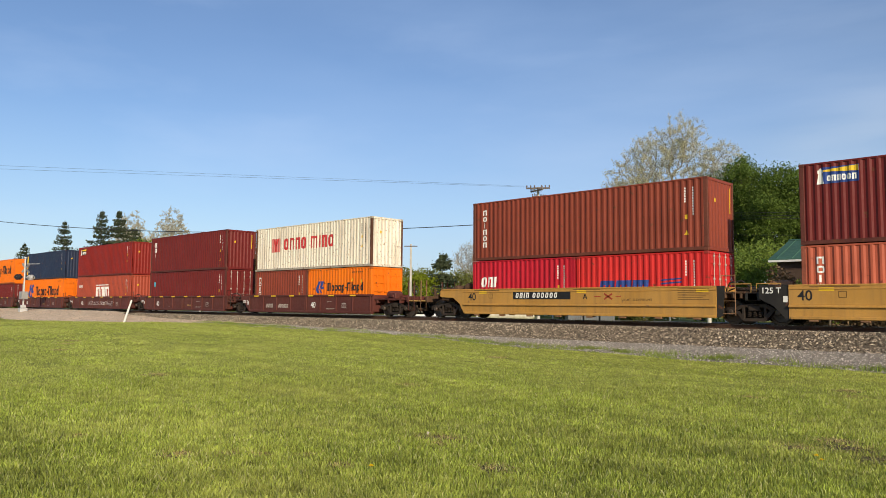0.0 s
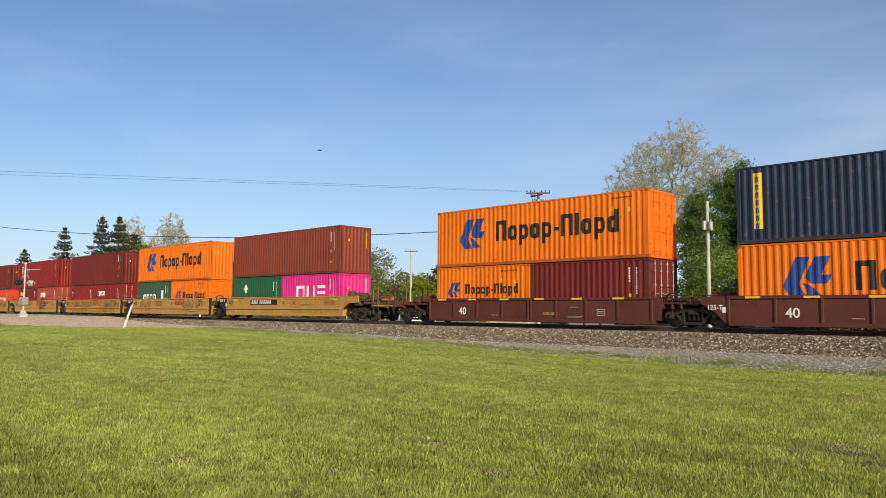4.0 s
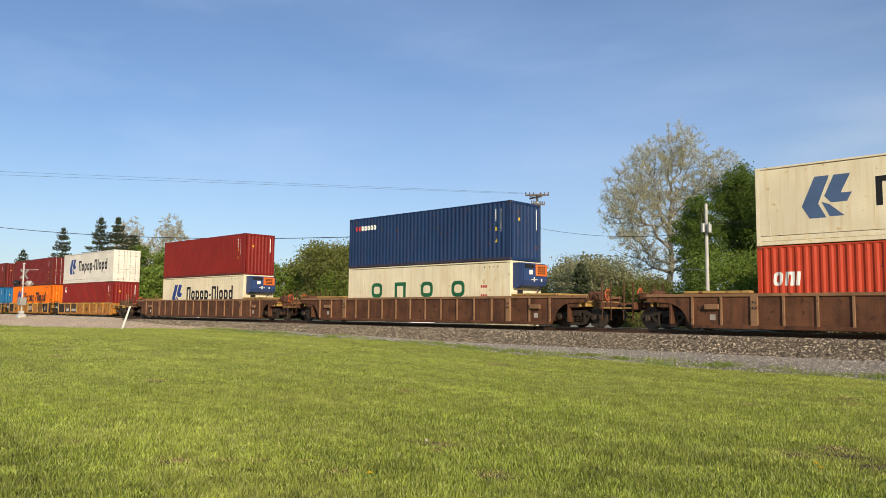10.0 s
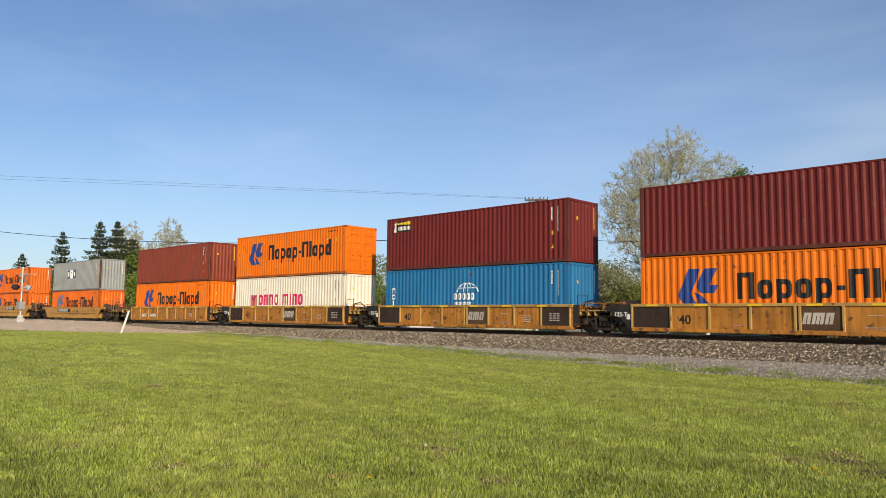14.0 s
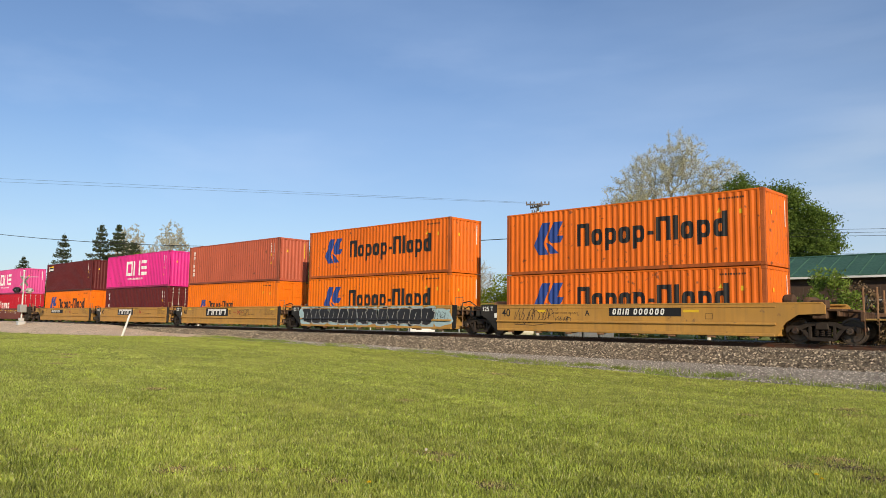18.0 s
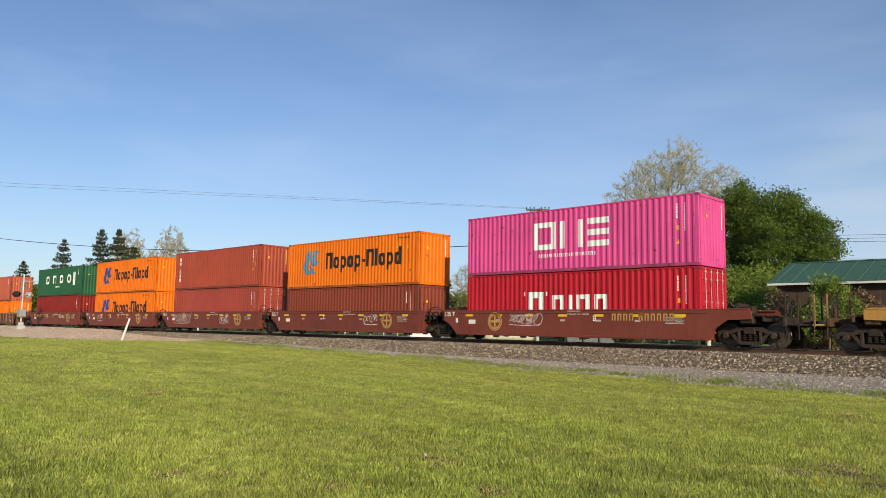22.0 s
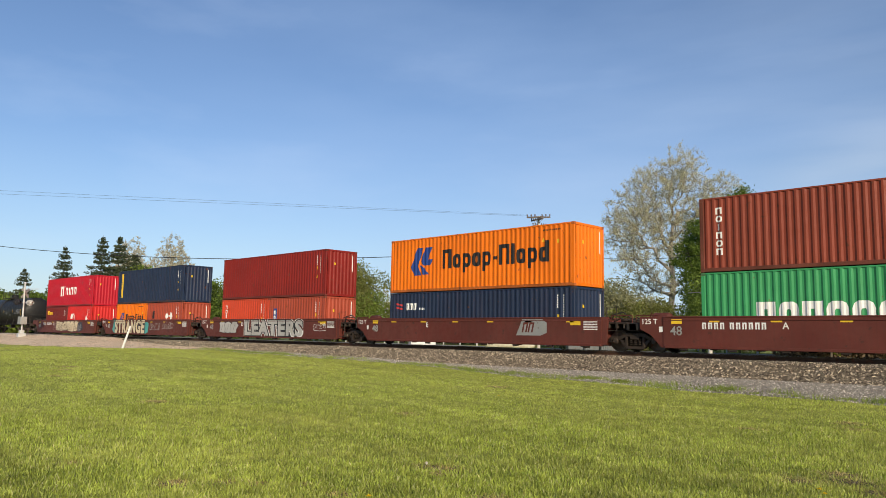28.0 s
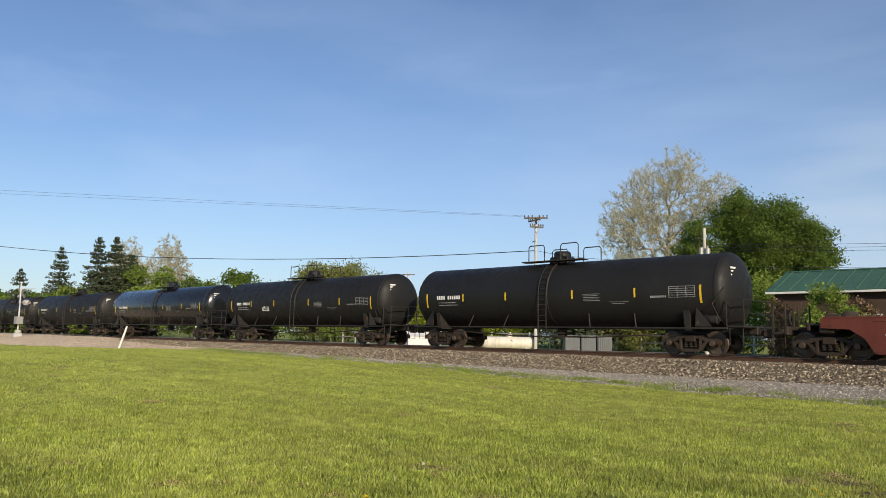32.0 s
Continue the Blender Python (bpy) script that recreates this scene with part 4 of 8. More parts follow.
pz = -0.5 + 3.9 * g.random(n) ** 0.8 * (0.75 + 0.25 * np.sin(px * 1.3))
hedge = empty("dry_vine", "tangle of dry brown vines along the building", "vine", at=pose(0, 0, 0))
s = Solid()
for k in range(160):
    x = -18.6 + 14.0 * g.random()
    s.rod((x, 21.6, -0.6), (x + g.standard_normal() * 0.7, 21.2 + 0.3 * g.random(), 1.5 + 1.7 * g.random()), 0.02, 4, 0.008)
part("stem_tangle", s.mesh("stems", flip_check=False), BARK, hedge)
leaf_part("foliage", cards(np.stack([px, 21.3 - 0.7 * g.random(n), pz], -1), 0.07 + 0.08 * g.random(n), g), DRY, hedge)

# ---- poles and wires ----
ARM = material("crossarm_wood", (0.15, 0.125, 0.11), 0.9, 0, 0.25, 10, 0.4, fine=30)
POLE = material("pole_wood", (0.56, 0.53, 0.48), 0.9, 0, 0.25, 10, 0.4, fine=30)
CABLE = material("cable", (0.03, 0.03, 0.035), 0.6, 0, 0.1, 5, 0)
GALV_POLE = material("pole_hardware", (0.30, 0.30, 0.29), 0.5, 0.5, 0.15, 8, 0.1)
GALV = material("galvanised", (0.42, 0.41, 0.38), 0.5, 0.5, 0.15, 8, 0.1, rust=0.1)
INSUL = material("insulator", (0.16, 0.13, 0.12), 0.3, 0, 0.1, 5, 0)


def sag(p, q, drop, n=18):
    p, q = Vector(p), Vector(q)
    return [p.lerp(q, i / n) - Vector((0, 0, drop * 4 * (i / n) * (1 - i / n))) for i in range(n + 1)]


def wire(label, p, q, drop, r):
    return tagged(part("overhead_wire", Solid().path(sag(p, q, drop), r, 5), CABLE), label, "wire", "overhead wires")


def utility_pole(label, x, y, top, arms=True, transformer=False, turn=0.0):
    z0 = float(ground_level(x, y))
    pole = empty("utility_pole", label, "utility pole", "utility poles", at=pose(x, y, 0, 0, 0, turn))
    part("post", Solid().rod((0, 0, z0 - 0.2), (0, 0, top), 0.14, 12, 0.10), POLE, pole)
    if arms:
        for z, w in ((top - 0.12, 0.95), (top - 0.30, 0.80), (top - 0.85, 0.6)):
            arm = part("crossarm", Solid().cbox(-w, w, -0.20, -0.10, z - 0.06, z + 0.06), ARM, pole, "", pose(0, 0, 0, 0, 0, 66 if z > top - 0.2 else 15 if z > top - 0.5 else 96))
            for a in (-0.95, -0.62, -0.3, 0.3, 0.62, 0.95):
                part("insulator", Solid().lathe([(0.0, 0.20), (0.05, 0.18), (0.06, 0.08), (0.03, 0.06), (0.05, 0.0)], 10, "z"), INSUL, arm, "", pose(a * w, -0.15, z + 0.06))
            part("brace", Solid().rod((-w * 0.5, -0.17, z - 0.05), (0, -0.14, z - 0.5), 0.014).rod((w * 0.5, -0.17, z - 0.05), (0, -0.14, z - 0.5), 0.014), GALV_POLE, arm)
        part("bracket", Solid().cbox(-0.35, 0.35, -0.18, -0.12, top - 2.05, top - 1.98), GALV_POLE, pole)
    if transformer:
        part("transformer", Solid().rod((0.36, -0.1, top - 2.0), (0.36, -0.1, top - 1.45), 0.16, 16).rod((0.36, -0.1, top - 1.45), (0.36, -0.1, top - 1.3), 0.05), GALV, pole, "grey transformer can")
        part("transformer", Solid().rod((-0.02, -0.28, top - 1.95), (-0.02, -0.28, top - 1.35), 0.14, 16), GALV, pole, "grey transformer can")
        part("lamp_arm", Solid().path([(0, 0, top - 4.6), (-0.6, -0.3, top - 4.4), (-1.3, -0.6, top - 4.42)], 0.03), GALV_POLE, pole)
    return pole


utility_pole("tall wooden utility pole with two crossarms", -36.0, 19.2, 10.25, True, False, -32)
utility_pole("wooden utility pole with grey transformer cans", -21.8, 19.0, 8.08, False, True, -20)
small_pole = utility_pole("short wooden utility pole with one crossarm", -57.9, 25.9, 7.2, False)
part("crossarm", Solid().cbox(-0.7, 0.7, -0.18, -0.08, 6.92, 7.02), ARM, small_pole, "", pose(0, 0, 0, 0, 0, 40))
utility_pole("plain short wooden utility pole in the tree line", -96.0, 22.0, 6.0, False)
wire("thick black cable sagging between poles", (-116.6, -6.8, 12.4), (-36.0, 19.2, 7.5), 1.7, 0.034)
wire("thin black cable sagging between poles", (-36.0, 19.2, 7.5), (-22.0, 19.0, 6.2), 0.5, 0.014)
wire("thin black high-voltage wire", (-94.1, -80.1, 8.64), (-36.9, 18.6, 10.35), 0.0, 0.007)
wire("thin black high-voltage wire", (-94.1, -80.1, 8.10), (-36.0, 19.0, 10.20), 0.0, 0.007)
for k, z in enumerate((6.95, 6.75, 6.55, 5.5)):
    wire("thin overhead wire by the tall trees", (-21.8, 19.0, z), (30.0, 26.0, z - 0.4), 0.7, 0.011)

# ---- crossing signal, stake ----
SILVER = material("signal_silver", (0.62, 0.61, 0.58), 0.45, 0.3, 0.1, 8, 0.05)
sig = empty("crossing_signal", "white railway crossing signal with crossbuck and lights", "crossing signal", at=pose(-80.2, -5.0, -0.35, 0, 0, 0))
part("base", Solid().cbox(-0.35, 0.35, -0.35, 0.35, 0, 0.45, 0.06).cbox(-0.22, 0.22, -0.22, 0.22, 0.45, 0.75, 0.05), SILVER, sig)
part("mast", Solid().rod((0, 0, 0.6), (0, 0, 5.3), 0.075, 12), SILVER, sig)
part("relay_box", Solid().cbox(-0.45, 0.45, -0.30, 0.30, 1.3, 2.05, 0.04), GALV, sig, "grey relay cabinet")
look_side = Matrix.Rotation(radians(-62), 4, "Z")
for ang in (45, -45):
    b = part("crossbuck_board", Solid().cbox(-0.62, 0.62, -0.02, 0.02, -0.11, 0.11), GALV, sig, "", Matrix.Translation((-0.1, 0.1, 4.35)) @ look_side @ Matrix.Rotation(radians(ang), 4, "Y"))
part("light_arm", Solid().rod((-0.95, 0, 3.45), (0.95, 0, 3.45), 0.035), SILVER, sig, "", look_side)
for a in (-0.75, 0.75):
    for sd in (-1, 1):
        lamp = part("signal_light", Solid().lathe([(0.0, 0.0), (0.28, 0.02), (0.28, 0.06), (0.16, 0.08), (0.14, 0.30)], 18, "y"), SILVER if a < 0 else CABLE, sig, "round signal light with a hood", look_side @ pose(a, sd * 0.10, 3.45, 0, 0, 0 if sd > 0 else 180))
        part("lens", Solid().lathe([(0.0, 0.11), (0.13, 0.09)], 14, "y"), material("red_lens", (0.30, 0.02, 0.02), 0.2, 0, 0.1, 5, 0), lamp)
part("side_arm", Solid().rod((0, 0, 4.75), (1.7, 0, 4.75), 0.03), SILVER, sig, "", Matrix.Rotation(radians(30), 4, "Z"))
part("bell", Solid().lathe([(0.0, 0.16), (0.12, 0.10), (0.15, 0.0)], 14, "z"), SILVER, sig, "", pose(0, 0, 5.3))
stake = empty("marker_stake", "leaning white marker post at the edge of the lawn", "post", at=pose(-50.6, -7.65, -0.75))
part("post", Solid().prism([(-0.07, 0), (0.07, 0), (0.055, 1.62), (0.0, 1.68), (-0.055, 1.62)], "y", -0.03, 0.03), TRIM_WHITE, stake, "", Matrix.Rotation(radians(44), 4, "Z") @ Matrix.Rotation(radians(17), 4, "Y"))

# ---- yard behind the track ----
LOT = material("pale_lot", (0.30, 0.285, 0.26), 0.95, 0, 0.15, 8, 0.3, fine=40)
lot = sheet("gravel_lot", np.arange(-135, -14, 3.0), np.arange(24, 29.1, 1.0), LOT, ground_level, 0.05)
tagged(lot, "pale gravel lot behind the railway", "gravel lot", kind="structure")
TANKW = material("tank_white", (0.70, 0.66, 0.57), 0.5, 0, 0.1, 5, 0.05, rust=0.2, streak=0.3)
face_view = Matrix.Rotation(radians(46.3), 4, "Z")
gas = empty("propane_tank", "white horizontal propane tank on short legs", "gas tank", at=Matrix.Translation((-38.0, 18.2, -0.55)) @ face_view)
part("tank_shell", Solid().lathe([(0.0, -2.2), (0.25, -2.15), (0.42, -2.0), (0.5, -1.75), (0.5, 1.75), (0.42, 2.0), (0.25, 2.15), (0.0, 2.2)], 24, "x"), TANKW, gas, "", pose(0, 0, 0.62), True)
part("filler_dome", Solid().rod((0.1, 0, 1.08), (0.1, 0, 1.32), 0.22, 14), TANKW, gas)
for x in (-1.4, 1.4):
    part("saddle_leg", Solid().cbox(x - 0.1, x + 0.1, -0.35, 0.35, 0, 0.3), GALV, gas)
CABINET = material("cabinet_grey", (0.13, 0.14, 0.15), 0.6, 0.1, 0.15, 8, 0.1, rust=0.1)
for k in range(3):
    cab = empty("equipment_cabinet", "grey ribbed metal equipment cabinet", "cabinet", "equipment cabinets", at=Matrix.Translation((-32.9 + k * 0.86, 19.6 + k * 0.90, -0.55)) @ face_view)
    part("body", Solid().cbox(-0.56, 0.56, -0.5, 0.5, 0.05, 1.25 + 0.06 * (k == 1), 0.02), CABINET, cab)
    for q in range(7):
        part("rib", Solid().cbox(-0.50 + q * 0.15, -0.42 + q * 0.15, -0.54, -0.50, 0.12, 1.12, 0.01), CABINET, cab)
    part("cap", Solid().cbox(-0.60, 0.60, -0.54, 0.54, 1.25 + 0.06 * (k == 1), 1.30 + 0.06 * (k == 1), 0.01), CABINET, cab)
shed = empty("white_shed", "small white utility shed behind the railway", "shed", at=Matrix.Translation((-57.0, 27.0, -0.5)) @ face_view)
part("wall", Solid().cbox(-1.3, 1.3, -0.9, 0.9, 0, 0.95), TRIM_WHITE, shed)
part("roof", Solid().prism([(-1.0, 0.95), (1.0, 0.95), (0, 1.4)], "x", -1.4, 1.4), TRIM_WHITE, shed)
fence = empty("yard_fence", "low fence of pale posts and rails", "fence", at=pose(0, 0, -0.5))
for k in range(26):
    x = -78 + k * 2.4
    part("fence_post", Solid().cbox(x - 0.06, x + 0.06, 29.44, 29.56, 0, 1.5), TRIM_WHITE if k % 3 else POLE, fence)
for z in (0.75, 1.35):
    part("fence_rail", Solid().cbox(-78, -15.6, 29.40, 29.44, z - 0.05, z + 0.05), GALV, fence)

# ---- shipping boxes ----
BOX_W = 2.438
WHITE = material("white_marking", (0.80, 0.79, 0.75), 0.6, spread=0.06, bump=0)
BLACK = material("black_marking", (0.018, 0.018, 0.02), 0.6, spread=0.1, bump=0)
NAVY = material("navy_marking", (0.025, 0.06, 0.25), 0.6, spread=0.1, bump=0)
FADED_BLUE = material("faded_blue_marking", (0.12, 0.25, 0.38), 0.7, spread=0.3, bump=0)
SLATE = material("slate_blue_marking", (0.09, 0.15, 0.29), 0.7, spread=0.2, bump=0)
YELLOW = material("yellow_marking", (0.78, 0.50, 0.03), 0.6, spread=0.1, bump=0)
REDMARK = material("red_marking", (0.55, 0.05, 0.05), 0.65, spread=0.2, bump=0)
GREENMARK = material("green_marking", (0.02, 0.14, 0.06), 0.65, spread=0.2, bump=0)
PINKRED = material("crimson_marking", (0.60, 0.03, 0.12), 0.65, spread=0.2, bump=0)
PALE_RED = material("faded_red_marking", (0.62, 0.20, 0.17), 0.65, spread=0.3, bump=0)
CYAN = material("sky_blue_marking", (0.10, 0.45, 0.62), 0.65, spread=0.2, bump=0)
STEEL = material("worn_steel", (0.23, 0.21, 0.19), 0.5, 0.6, spread=0.3, rust=0.4)
PALE_BAR = material("pale_bar", (0.48, 0.43, 0.38), 0.55, 0.1, spread=0.25, rust=0.25)
POST_RUST = material("rusty_post", (0.12, 0.052, 0.030), 0.8, 0, 0.3, 8, 0.2, rust=0.3)
PAINTS = {
    "brown_red": ((0.235, 0.046, 0.024), 0.25, 0.2, "brown-red"),
    "maroon": ((0.150, 0.016, 0.014), 0.2, 0.1, "maroon"),
    "maroon_dark": ((0.105, 0.014, 0.015), 0.2, 0.1, "dark maroon"),
    "dark_red": ((0.225, 0.016, 0.011), 0.15, 0.08, "dark red"),
    "brick": ((0.37, 0.066, 0.034), 0.2, 0.15, "brick-red"),
    "light_brick": ((0.46, 0.105, 0.056), 0.2, 0.15, "faded brick-red"),
    "rose_red": ((0.34, 0.058, 0.040), 0.3, 0.12, "faded rose-red"),
    "bright_red": ((0.55, 0.022, 0.020), 0.1, 0.05, "bright red"),
    "crimson": ((0.46, 0.010, 0.025), 0.15, 0.08, "crimson red"),
    "orange_red": ((0.56, 0.062, 0.024), 0.15, 0.1, "orange-red"),
    "orange": ((0.80, 0.172, 0.004), 0.15, 0.12, "orange"),
    "orange_worn": ((0.74, 0.150, 0.010), 0.22, 0.3, "weathered orange"),
    "cream_rusty": ((0.84, 0.77, 0.63), 0.42, 0.60, "rusty cream-white"),
    "cream": ((0.88, 0.77, 0.55), 0.22, 0.55, "cream-white"),
    "white": ((0.84, 0.79, 0.69), 0.1, 0.20, "white"),
    "off_white": ((0.80, 0.73, 0.61), 0.15, 0.1, "off-white"),
    "navy": ((0.016, 0.028, 0.062), 0.15, 0.1, "dark navy"),
    "blue": ((0.014, 0.040, 0.115), 0.2, 0.12, "navy blue"),
    "cosco_blue": ((0.018, 0.16, 0.36), 0.15, 0.1, "bright blue"),
    "grey": ((0.30, 0.32, 0.31), 0.25, 0.2, "grey"),
    "green": ((0.018, 0.105, 0.045), 0.15, 0.1, "dark green"),
    "dull_green": ((0.035, 0.085, 0.055), 0.2, 0.12, "dull green"),
    "bright_green": ((0.045, 0.30, 0.11), 0.12, 0.08, "bright green"),
    "pink": ((0.68, 0.030, 0.24), 0.1, 0.08, "magenta pink"),
    "pink_faded": ((0.66, 0.075, 0.27), 0.15, 0.08, "magenta pink"),
}


def paint_of(key):
    c, rust, streak, _ = PAINTS[key]
    pale = key in ("cream", "white", "off_white")
    return material("paint_" + key, c, 0.55, 0.0, 0.12, 6.0, 0.06, rust=rust, streak=streak, fine=25.0, rust_colour=(0.64, 0.46, 0.22) if pale else (0.22, 0.10, 0.04) if key == "cream_rusty" else (0.13, 0.045, 0.02), spots=11.0 if key == "cream_rusty" else 3.6)


def rail_of(key):
    """A box's bottom rail: paint under road dirt and rust, plus painted-in gap shade."""
    c = PAINTS[key][0]
    return material("rail_" + key, tuple(0.5 * k + 0.5 * d for k, d in zip(c, (0.075, 0.050, 0.038))), 0.75, 0.0, 0.3, 8.0, 0.1, rust=0.35, streak=0.4, fine=25.0)


PERIOD, DEEP = 0.2785, 0.036


def wave(x):
    """How far a box's side lies behind its outer plane, x metres from the box's middle."""
    u = (x / PERIOD) % 1.0
    if u < 0.26:
        return 0.0
    if u < 0.50:
        return DEEP * (u - 0.26) / 0.24
    if u < 0.76:
        return DEEP
    return DEEP * (1.0 - u) / 0.24


def breaks(x0, x1):
    out = [x0]
    k = math.floor(x0 / PERIOD) - 1
    while k * PERIOD < x1:
        out += [b for b in (k * PERIOD, (k + 0.26) * PERIOD, (k + 0.5) * PERIOD, (k + 0.76) * PERIOD) if x0 + 1e-5 < b < x1 - 1e-5]
        k += 1
    return out + [x1]


def wall_strip(x0, x1, z0, z1):
    """One corrugated sheet along x that faces -y, its outer crests in the plane y = 0."""
    s = Solid()
    xs = breaks(x0, x1)
    for x in xs:
        s.v += [(x, wave(x), z0), (x, wave(x), z1)]
    s.f = [(2 * i, 2 * i + 2, 2 * i + 3, 2 * i + 1) for i in range(len(xs) - 1)]
    return s


def clip(poly, x, keep_right):
    out = []
    for (ax, az), (bx, bz) in zip(poly, poly[1:] + poly[:1]):
        a_in, b_in = (ax >= x) == keep_right, (bx >= x) == keep_right
        if a_in:
            out.append((ax, az))
        if a_in != b_in and abs(bx - ax) > 1e-9:
            out.append((x, az + (bz - az) * (x - ax) / (bx - ax)))
    return out


def painted(polys, flat=False, lift=0.005):
    """Paint marks (convex outlines in x, z) laid on the side's corrugation, just proud of it. y = 0 is the outer plane."""
    s = Solid()
    for poly in polys:
        xs = [p[0] for p in poly]
        cuts = [min(xs), max(xs)] if flat else breaks(min(xs), max(xs))
        for a, b in zip(cuts, cuts[1:]):
            p = clip(clip(poly, a, True), b, False) if not flat else poly
            if len(p) >= 3:
                s.add([(x, (0 if flat else wave(min(max(x, a + 1e-6), b - 1e-6))) - lift, z) for x, z in p], [tuple(range(len(p)))])
    return s


def rect(x0, x1, z0, z1):
    return [(x0, z0), (x1, z0), (x1, z1), (x0, z1)]


def ring(x0, x1, z0, z1, w, n=12, square=0.62):
    """A closed rounded band of width w, as a row of quads."""
    cx, cz, rx, rz = (x0 + x1) / 2, (z0 + z1) / 2, (x1 - x0) / 2, (z1 - z0) / 2

    def at(k, inset):
        a = 6.28319 * (k + 0.5) / n
        c, q = math.cos(a), math.sin(a)
        return (cx + (rx - inset) * math.copysign(abs(c) ** square, c), cz + (rz - inset) * math.copysign(abs(q) ** square, q))
    return [[at(k, 0), at(k + 1, 0), at(k + 1, w), at(k, w)] for k in range(n)]


def word(shape, x, z, size, weight=0.17, slant=0.0, gap=0.15, broad=1.0):
    """A wordmark as a row of plain stems, arches and rings: C a tall arch, O a tall ring, x a low ring, l a lone stem, p a low ring with a longer stem,
    d one with a riser, W a wide double arch, - a dash."""
    polys = []
    w = weight * size

    def put(*group):
        polys.extend([(px + slant * (pz - z), pz) for px, pz in p] for p in group)
    for sign in shape:
        wide = {"C": 0.64, "O": 0.66, "x": 0.55, "l": weight, "p": 0.55, "d": 0.55, "-": 0.28, " ": 0.25, "W": 0.95}[sign] * size * (1.0 if sign == "l" else broad)
        top = z + size * (1.0 if sign in "CWlO" else 0.72)
        if sign == "-":
            put(rect(x, x + wide, z + 0.28 * size, z + 0.44 * size))
        elif sign == "l":
            put(rect(x, x + wide, z, top))
        elif sign in "Oxpd":
            band = ring(x, x + wide, z, top, w * 0.95)
            if sign == "p":
                band = [clip(q, x + w, True) for q in band] + [rect(x, x + w, z - 0.26 * size, top)]
            if sign == "d":
                band = [clip(q, x + wide - w, False) for q in band] + [rect(x + wide - w, x + wide, z, z + size)]
            put(*[q for q in band if len(q) > 2])
        elif sign != " ":
            put(rect(x, x + w, z, top), rect(x + wide - w, x + wide, z, top), rect(x + w, x + wide - w, top - w * 0.95, top))
            if sign == "W":
                put(rect(x + wide / 2 - w * 0.45, x + wide / 2 + w * 0.45, z, top - w * 0.95))
        x += wide + gap * size
    return polys


def shared(cache={}):
    return cache


def box_meshes(length, high):
    key = (length, high)
    if key in shared():
        return shared()[key]
    h, w, m = length / 2, BOX_W / 2, {}
    m["side_wall"] = wall_strip(-h + 0.15, h - 0.15, 0.15, high - 0.06).mesh("side_wall", flip_check=False)
    m["end_wall"] = wall_strip(-w + 0.13, w - 0.13, 0.16, high - 0.10).mesh("end_wall", flip_check=False)
    roof = Solid()
    n = int(length / 0.36)
    for i in range(n):
        a = -h + 0.2 + (length - 0.4) * i / n
        b = a + (length - 0.4) / n
        q = (b - a) / 4
        pts = [(a, 0), (a + q, 0), (a + 1.5 * q, 0.02), (a + 3.5 * q, 0.02), (b, 0)]
        for (xa, za), (xb, zb) in zip(pts, pts[1:]):
            z = high - 0.03
            roof.add([(xa, -w + 0.06, z + za), (xb, -w + 0.06, z + zb), (xb, w - 0.06, z + zb), (xa, w - 0.06, z + za)], [(0, 1, 2, 3)])
    m["roof"] = roof.mesh("roof", flip_check=False)
    m["top_rail"] = Solid().cbox(-h + 0.17, h - 0.17, -0.06, 0.0, high - 0.07, high - 0.005).mesh("top_rail")
    m["bottom_rail"] = Solid().cbox(-h + 0.17, h - 0.17, -0.05, 0.008, 0.012, 0.155).mesh("bottom_rail")
    m["floor_frame"] = Solid().box(-h + 0.1, h - 0.1, -w + 0.06, w - 0.06, 0.02, 0.15).mesh("floor_frame")
    m["corner_post"] = Solid().cbox(-0.16, 0.0, 0.0, 0.10, 0.118, high - 0.118, 0.012).mesh("corner_post")
    c = Solid().cbox(-0.178, 0.004, -0.004, 0.158, 0, 0.118, 0.008)
    m["corner_casting"] = c.mesh("corner_casting")
    m["header"] = Solid().cbox(-0.07, 0.0, -w + 0.16, w - 0.16, high - 0.12, high - 0.004).mesh("header")
    m["end_sill"] = Solid().cbox(-0.07, 0.0, -w + 0.16, w - 0.16, 0.012, 0.16).mesh("end_sill")
    d = Solid()
    y0, y1, z0, z1 = 0.01, w - 0.11, 0.165, high - 0.125
    d.cbox(-0.05, -0.012, y0, y1, z0, z1, 0.01)
    for k in range(5):
        c = z0 + (z1 - z0) * (k + 0.5) / 5
        d.cbox(-0.02, 0.012, y0 + 0.09, y1 - 0.09, c - 0.15, c + 0.15, 0.02)
    m["door"] = d.mesh("door")
    b = Solid().rod((0.03, 0, 0.1), (0.03, 0, high - 0.07), 0.017, 8)
    for z in (0.2, 0.9, 1.5, high - 0.5, high - 0.2):
        b.cbox(0.0, 0.055, -0.05, 0.05, z - 0.035, z + 0.035, 0.008)
    b.rod((0.05, 0, 1.15), (0.05, -0.3, 1.12), 0.014, 6)
    m["locking_bar"] = b.mesh("locking_bar")
    # usual small markings near the front end of a side: a column of figures, plates, a warning sign
    ids = []
    for i in range(11):
        z = high - 0.36 - i * 0.105
        ids.append(rect(h - 0.625, h - 0.560, z - 0.07, z))
    m["id_markings"] = painted(ids).mesh("id_markings", flip_check=False)
    ids = []
    for i in range(6):
        z = high - 0.36 - i * 0.105
        ids.append(rect(h - 0.965, h - 0.900, z - 0.07, z))
    m["size_markings"] = painted(ids).mesh("size_markings", flip_check=False)
    ids = [rect(h - 1.75 + i * 0.105, h - 1.69 + i * 0.105, high - 0.31, high - 0.24) for i in range(10)]
